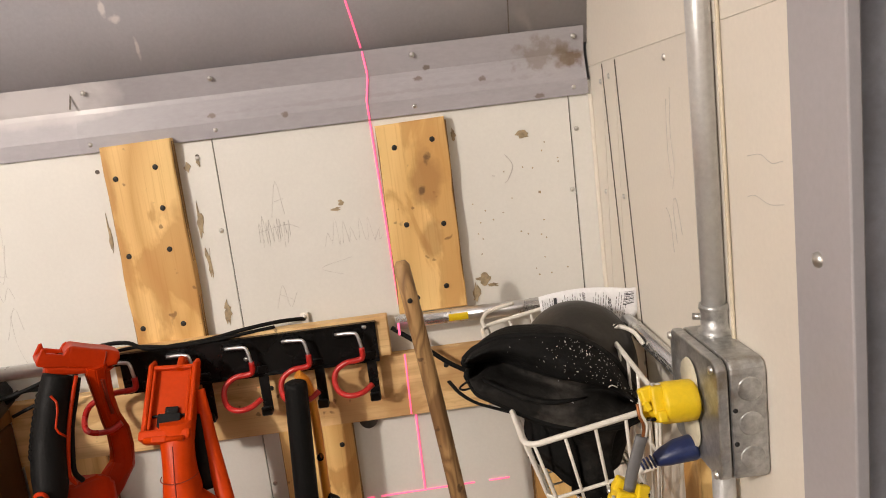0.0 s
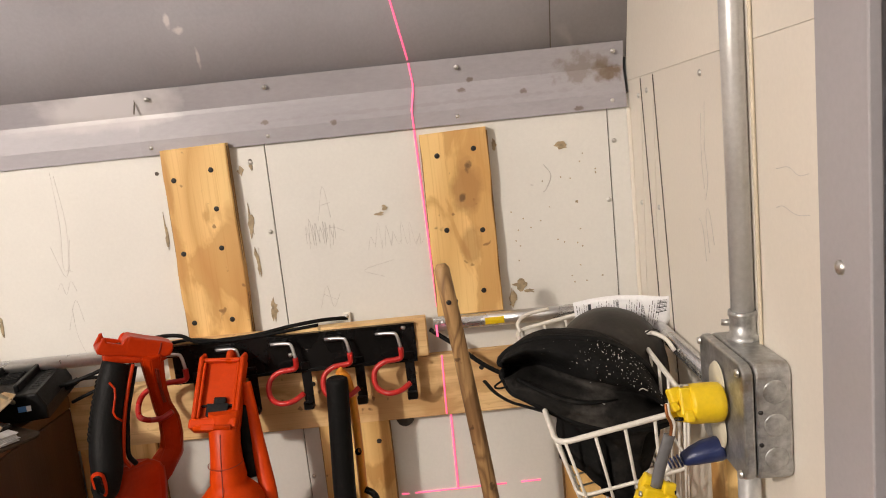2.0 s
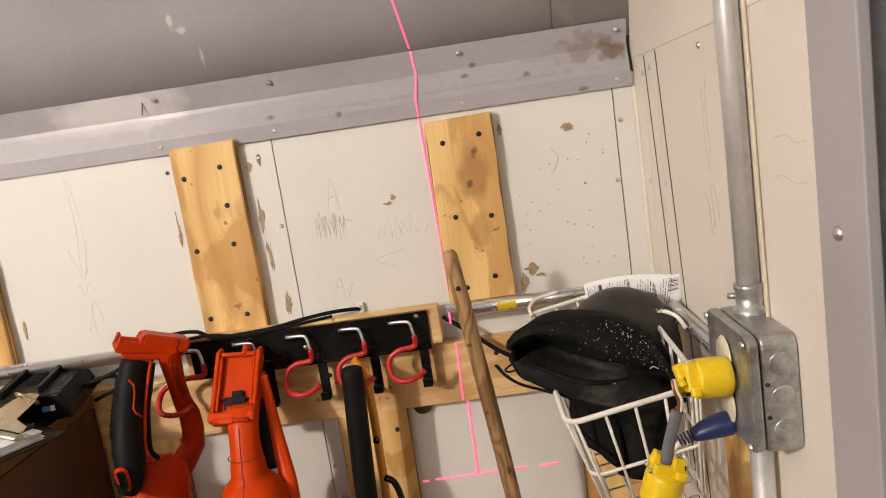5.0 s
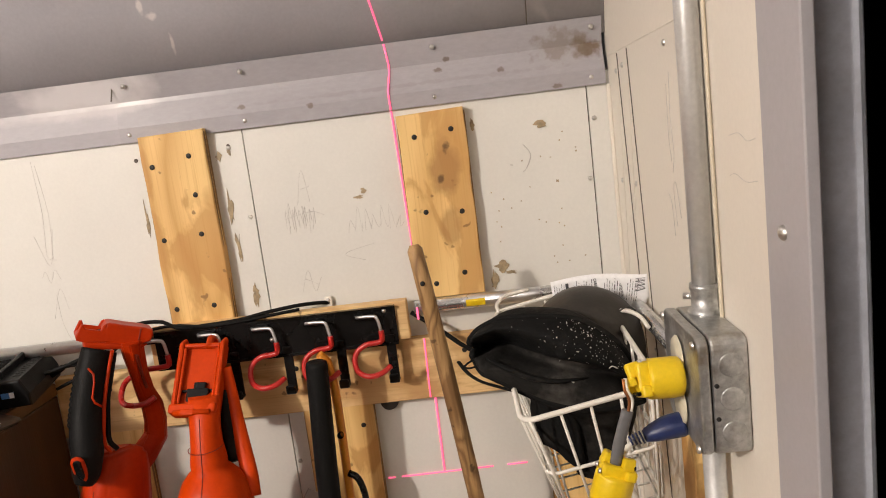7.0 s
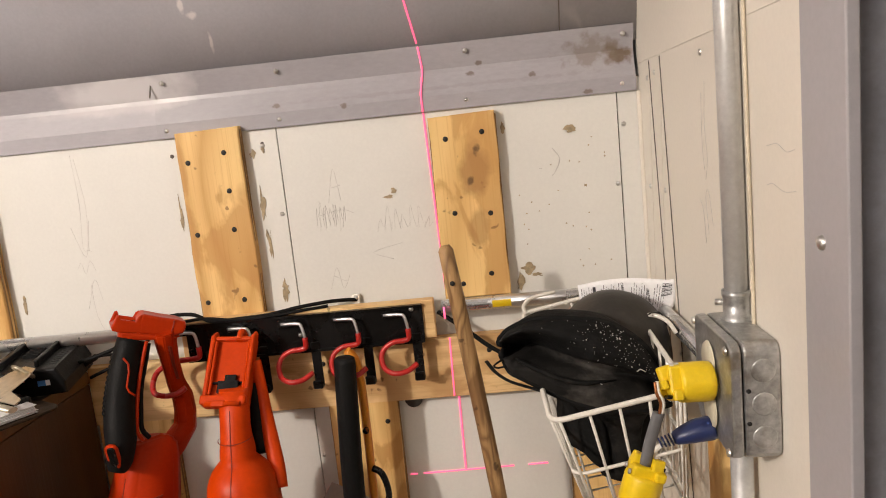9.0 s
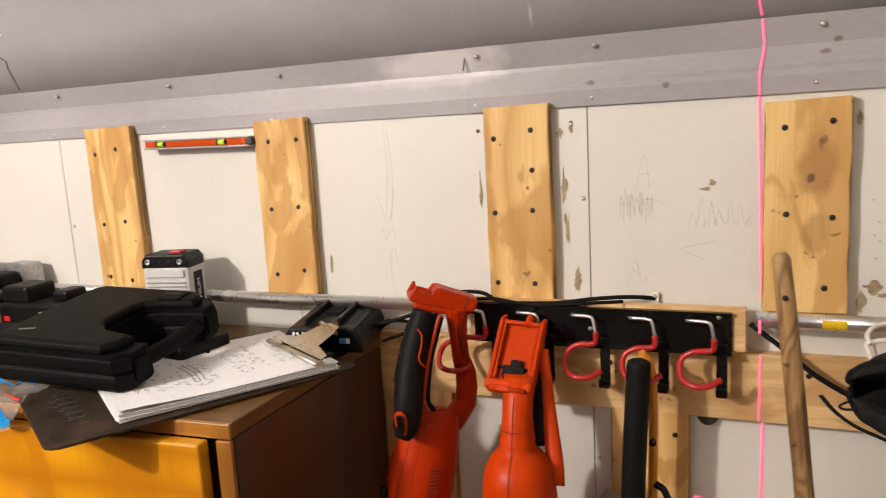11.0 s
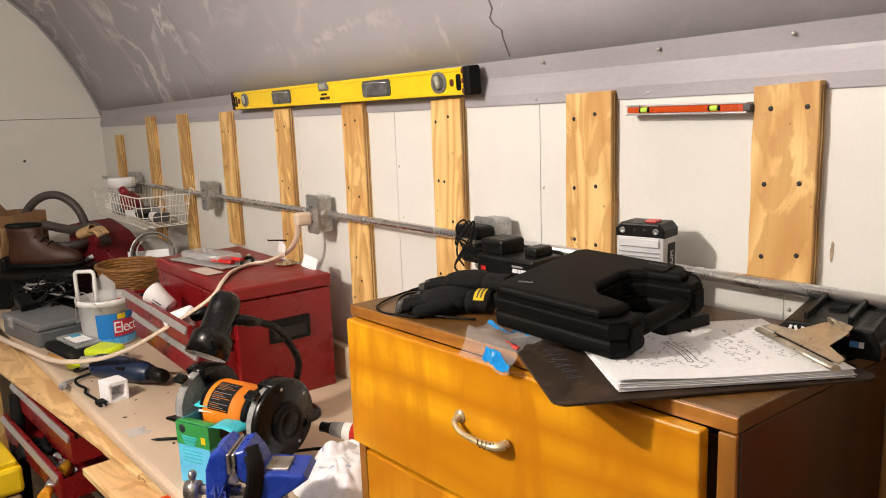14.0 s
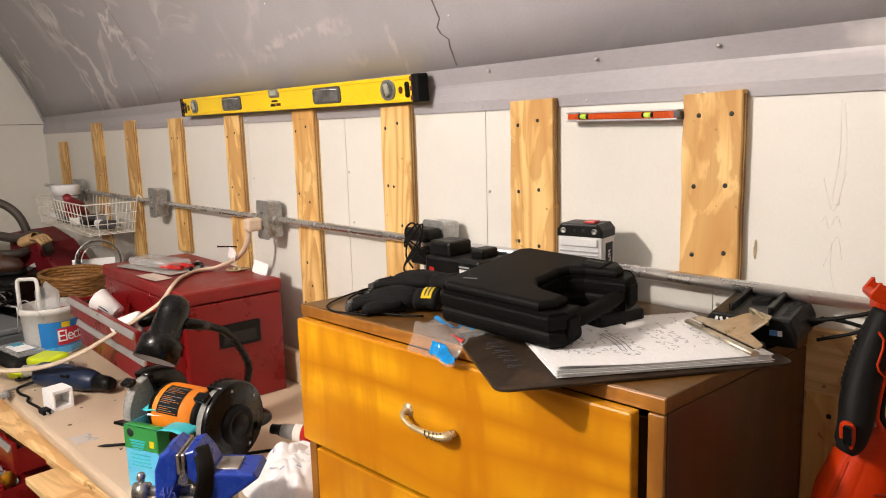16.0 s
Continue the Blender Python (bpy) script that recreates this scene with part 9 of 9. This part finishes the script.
for k in range(12):
    thing("hardware_bit", bm_box(rd.uniform(0.03, 0.09), rd.uniform(0.02, 0.05), rd.uniform(0.015, 0.04), (0, 0, 0.02), 0.006, 2, (rd.uniform(0, 40), 0, rd.uniform(0, 90))), (SMOKE, BLACK, PAPER, GREYPL)[k % 4], "small part lying in the far wire basket", "hardware", "bits in the basket", m=pose(-3.68 + 0.055 * k, 0.86 + rd.uniform(-0.05, 0.05), 1.23))
redbox = empty("red_can", pose(-3.66, 0.800, BZ) @ pose(0, 0, 0, 0, 0, 20) @ Matrix.Diagonal((1.0, 0.9, 0.90, 1)), "red plastic fuel can with a moulded pattern", "can")
redpl = mat("red_can_plastic", (0.17, 0.008, 0.014), 0.45, vary=0.1)
part("body", bm_prism([(-0.17, 0.0), (0.22, 0.0), (0.18, 0.14), (0.05, 0.27), (-0.08, 0.325), (-0.16, 0.31)], 0.20, 0.02, None, 3), redpl, redbox)
for k in range(3):
    part("rib", bm_box(0.06, 0.006, 0.014, (-0.05 + 0.075 * k, -0.101, 0.25 - 0.02 * k), 0.003, 2, (0, 15, 0)), redpl, redbox)
part("white_mark", bm_box(0.085, 0.002, 0.02, (-0.02, -0.1012, 0.15), 0.0005, 1, (0, -25, 0)), PAPER, redbox, "pale arrow-shaped mark")
duct = empty("duct_collar", Matrix.Translation((-3.08, 0.83, 1.115)) @ Vector((0.95, -0.30, 0.12)).to_track_quat("Z", "Y").to_matrix().to_4x4(), "galvanised round duct collar on a white plate", "duct")
part("plate", bm_box(0.15, 0.13, 0.006, (-0.02, -0.055, -0.045), 0.001, 1), PAPER, duct, "white square plate")
part("collar", solidify(bm_lathe([(0.080, -0.045), (0.080, -0.02), (0.076, -0.015), (0.076, 0.02), (0.082, 0.024), (0.082, 0.05)], 32), 0.003), CONDUIT, duct)
part("inner", bm_lathe([(0.06, -0.04), (0.058, 0.015), (0.062, 0.017)], 28), CONDUIT, duct)
thing("storage_bin", bm_join(bm_box(0.34, 0.26, 0.105, (0, 0, 0.0525), 0.012)), BLACK, "black storage bin under the duct collar", "bin", m=pose(-3.2, 0.83, BZ))


def boot():
    ob = empty("work_boot", pose(-3.565, 0.530, BZ + 0.139) @ pose(0, 0, 0, 0, 0, 53) @ Matrix.Diagonal((1.05, 1.0, 0.88, 1)), "worn brown leather work boot with dark laces", "boot")
    lea = mat("brown_leather", (0.060, 0.024, 0.013), 0.5, vary=0.25, scale=20, bump=0.4, second=(0.10, 0.05, 0.03), patch=0.62)
    part("upper", loft([(0.0, 0, 0.02, 0.14, 0.045), (0.0, 0, 0.045, 0.145, 0.046), (-0.005, 0, 0.07, 0.135, 0.043), (-0.03, 0, 0.095, 0.105, 0.040), (-0.06, 0, 0.125, 0.07, 0.038), (-0.07, 0, 0.17, 0.062, 0.038), (-0.07, 0, 0.20, 0.064, 0.040)], 24), lea, ob)
    part("sole", loft([(0.0, 0, 0.0, 0.15, 0.05), (0.0, 0, 0.022, 0.152, 0.052)], 24), SOFTBLACK, ob, "dark rubber sole")
    part("collar", bm_tube([(-0.07 + 0.062 * math.cos(t), 0.039 * math.sin(t), 0.20) for t in [2 * math.pi * k / 24 for k in range(24)]], 0.009, 8, closed=True), FABRIC, ob, "padded dark collar")
    for k in range(5):
        part("lace", bm_tube(smooth_path([(0.05 - 0.022 * k, -0.032, 0.085 + 0.02 * k), (0.055 - 0.022 * k, 0, 0.102 + 0.02 * k), (0.05 - 0.022 * k, 0.032, 0.085 + 0.02 * k)], 4), 0.003, 6), BLACK, ob)
    return ob


boot()
thing("black_tray", bm_box(0.40, 0.26, 0.138, (0, 0, 0.0695), 0.012), BLACK, "black tray of tangled leads under the boot", "tray", m=pose(-3.54, 0.50, BZ, 0, 0, 53))
tang = empty("cable_tangle", pose(-3.16, 0.47, BZ + 0.06), "tangle of thin black leads and adapters", "cables")
rd = random.Random(13)
for k in range(12):
    c = [(rd.uniform(-0.13, 0.12), rd.uniform(-0.11, 0.12), rd.uniform(0.005, 0.10)) for _ in range(6)]
    part("lead", bm_tube(smooth_path(c, 6), rd.uniform(0.003, 0.005), 6), SOFTBLACK if k % 4 else SILVER, tang)
for k in range(5):
    part("adapter", bm_box(0.07, 0.05, 0.035, (rd.uniform(-0.12, 0.10), rd.uniform(-0.1, 0.1), rd.uniform(0.0, 0.05)), 0.008, 2, (rd.uniform(0, 30), rd.uniform(0, 30), rd.uniform(0, 90))), BLACK, tang)
part("bed", bm_box(0.26, 0.24, 0.06, (0, 0, -0.03), 0.02), BLACK, tang)
gb = empty("grey_case", pose(-2.95, 0.42, BZ) @ pose(0, 0, 0, 0, 0, 12), "grey plastic organiser case with a latch", "case")
part("body", bm_box(0.30, 0.18, 0.055, (0, 0, 0.028), 0.008), mat("grey_case_plastic", (0.11, 0.12, 0.13), 0.45, vary=0.1), gb)
part("lid", bm_box(0.305, 0.185, 0.022, (0, 0, 0.066), 0.007), mat("grey_lid_plastic", (0.17, 0.18, 0.19), 0.4, vary=0.1), gb)
part("latch", bm_box(0.04, 0.008, 0.035, (-0.06, -0.094, 0.055), 0.003), SMOKE, gb)
rj = empty("red_lid_jar", pose(-2.79, 0.63, BZ), "clear jar with a red lid beside the tub", "jar")
part("jar", bm_lathe([(0, 0), (0.038, 0), (0.04, 0.01), (0.04, 0.105), (0, 0.106)], 20), CLEAR, rj)
part("lid", bm_lathe([(0, 0.128), (0.039, 0.128), (0.041, 0.124), (0.041, 0.106), (0, 0.106)], 20), REDGRIP, rj, "red lid")
part("contents", bm_lathe([(0, 0.004), (0.036, 0.004), (0.036, 0.07), (0, 0.075)], 16), mat("pink_contents", (0.45, 0.16, 0.14), 0.6), rj)
thing("storage_bin", bm_box(0.32, 0.26, 0.188, (0, 0, 0.094), 0.012), BLACK, "black storage bin under the cardboard box", "bin", m=pose(-3.80, 0.47, BZ, 0, 0, 12))
hose = empty("hose_coil", pose(-3.80, 0.54, BZ + 0.13), "coiled grey-brown hose heaped at the far end", "hose")
hm = mat("hose_rubber", (0.075, 0.062, 0.052), 0.5, vary=0.15)
part("hose", bm_tube(smooth_path([(-0.10, -0.08, 0.06), (-0.05, -0.03, 0.20), (0.0, 0.03, 0.275), (0.06, 0.10, 0.285), (0.11, 0.16, 0.22), (0.13, 0.18, 0.10), (0.20, 0.10, 0.08), (0.12, -0.08, 0.10), (-0.05, -0.22, 0.14)], 8), 0.018, 10), hm, hose)
part("hose", bm_tube(smooth_path([(0.30, 0.22, 0.08), (0.24, 0.20, 0.15), (0.15, 0.12, 0.14), (0.02, 0.0, 0.17), (-0.14, -0.16, 0.19)], 8), 0.020, 10), hm, hose)
bxo = empty("cardboard_box", pose(-3.80, 0.47, BZ + 0.19) @ pose(0, 0, 0, 0, 0, 30) @ Matrix.Scale(0.70, 4), "open cardboard box with dark contents", "box")
cb = mat("brown_cardboard", (0.27, 0.15, 0.07), 0.75, vary=0.12)
part("box", bm_join(bm_box(0.26, 0.004, 0.24, (0, -0.11, 0.12)), bm_box(0.26, 0.004, 0.24, (0, 0.11, 0.12)), bm_box(0.004, 0.22, 0.24, (-0.13, 0, 0.12)), bm_box(0.004, 0.22, 0.24, (0.13, 0, 0.12)), bm_box(0.26, 0.22, 0.004, (0, 0, 0.002))), cb, bxo)
part("flap", bm_box(0.26, 0.10, 0.004, (0, -0.15, 0.27), 0.0, 1, (-50, 0, 0)), cb, bxo, "raised cardboard flap")
part("contents", bm_box(0.24, 0.20, 0.10, (0, 0, 0.16), 0.02), BLACK, bxo)
lg = empty("leather_glove", pose(-3.42, 0.66, BZ + 0.255) @ pose(0, 0, 0, 10, -18, 30) @ Matrix.Scale(0.75, 4), "crumpled tan leather glove", "glove")
tan = mat("tan_leather", (0.50, 0.32, 0.15), 0.7, vary=0.2, bump=0.4)
part("cuff", solidify(bm_heights(14, 6, lambda u, v: (0.09 * v, 0.045 * math.cos(2 * math.pi * u) * (1 - 0.3 * v), 0.03 * math.sin(2 * math.pi * u) + 0.03)), 0.003), tan, lg)
for k in range(4):
    part("finger", bm_tube(smooth_path([(0.08, -0.025 + 0.017 * k, 0.03), (0.12, -0.03 + 0.02 * k, 0.02), (0.14, -0.03 + 0.02 * k, -0.02)], 3), 0.010, 8), tan, lg)
pbag = empty("paper_bag", pose(-3.72, 0.335, BZ) @ pose(0, 0, 0, 0, 0, 40), "crumpled brown paper bag", "bag")
part("bag", solidify(bm_heights(30, 14, lambda u, v: ((0.09 + 0.02 * noise.noise((6 * math.cos(6.28 * u), 6 * math.sin(6.28 * u), 3 * v))) * math.cos(2 * math.pi * u), (0.07 + 0.02 * noise.noise((5 * math.cos(6.28 * u), 5 * math.sin(6.28 * u), 3 * v + 4))) * math.sin(2 * math.pi * u), 0.30 * v + 0.02 * noise.noise((u * 9, v * 3, 1)) * v)), 0.002), tan, pbag)

rd = random.Random(31)
crumbs = []
for k in range(60):
    x = rd.uniform(-2.9, -1.35)
    s = 0.0012 + 0.004 * rd.random() ** 3
    crumbs.append(bm_box(s * rd.uniform(1, 2.5), s, s * 0.5, (x, front_y(x) + rd.uniform(0.02, 0.26), BZ + s * 0.25), rot=(0, 0, rd.uniform(0, 180))))
tagged(thing("wood_crumbs", bm_join(*crumbs), mat("dark_crumbs", (0.12, 0.08, 0.05), 0.9, vary=0.5, scale=40), "scattered dark crumbs and chips on the counter", "debris"), kind="stuff")
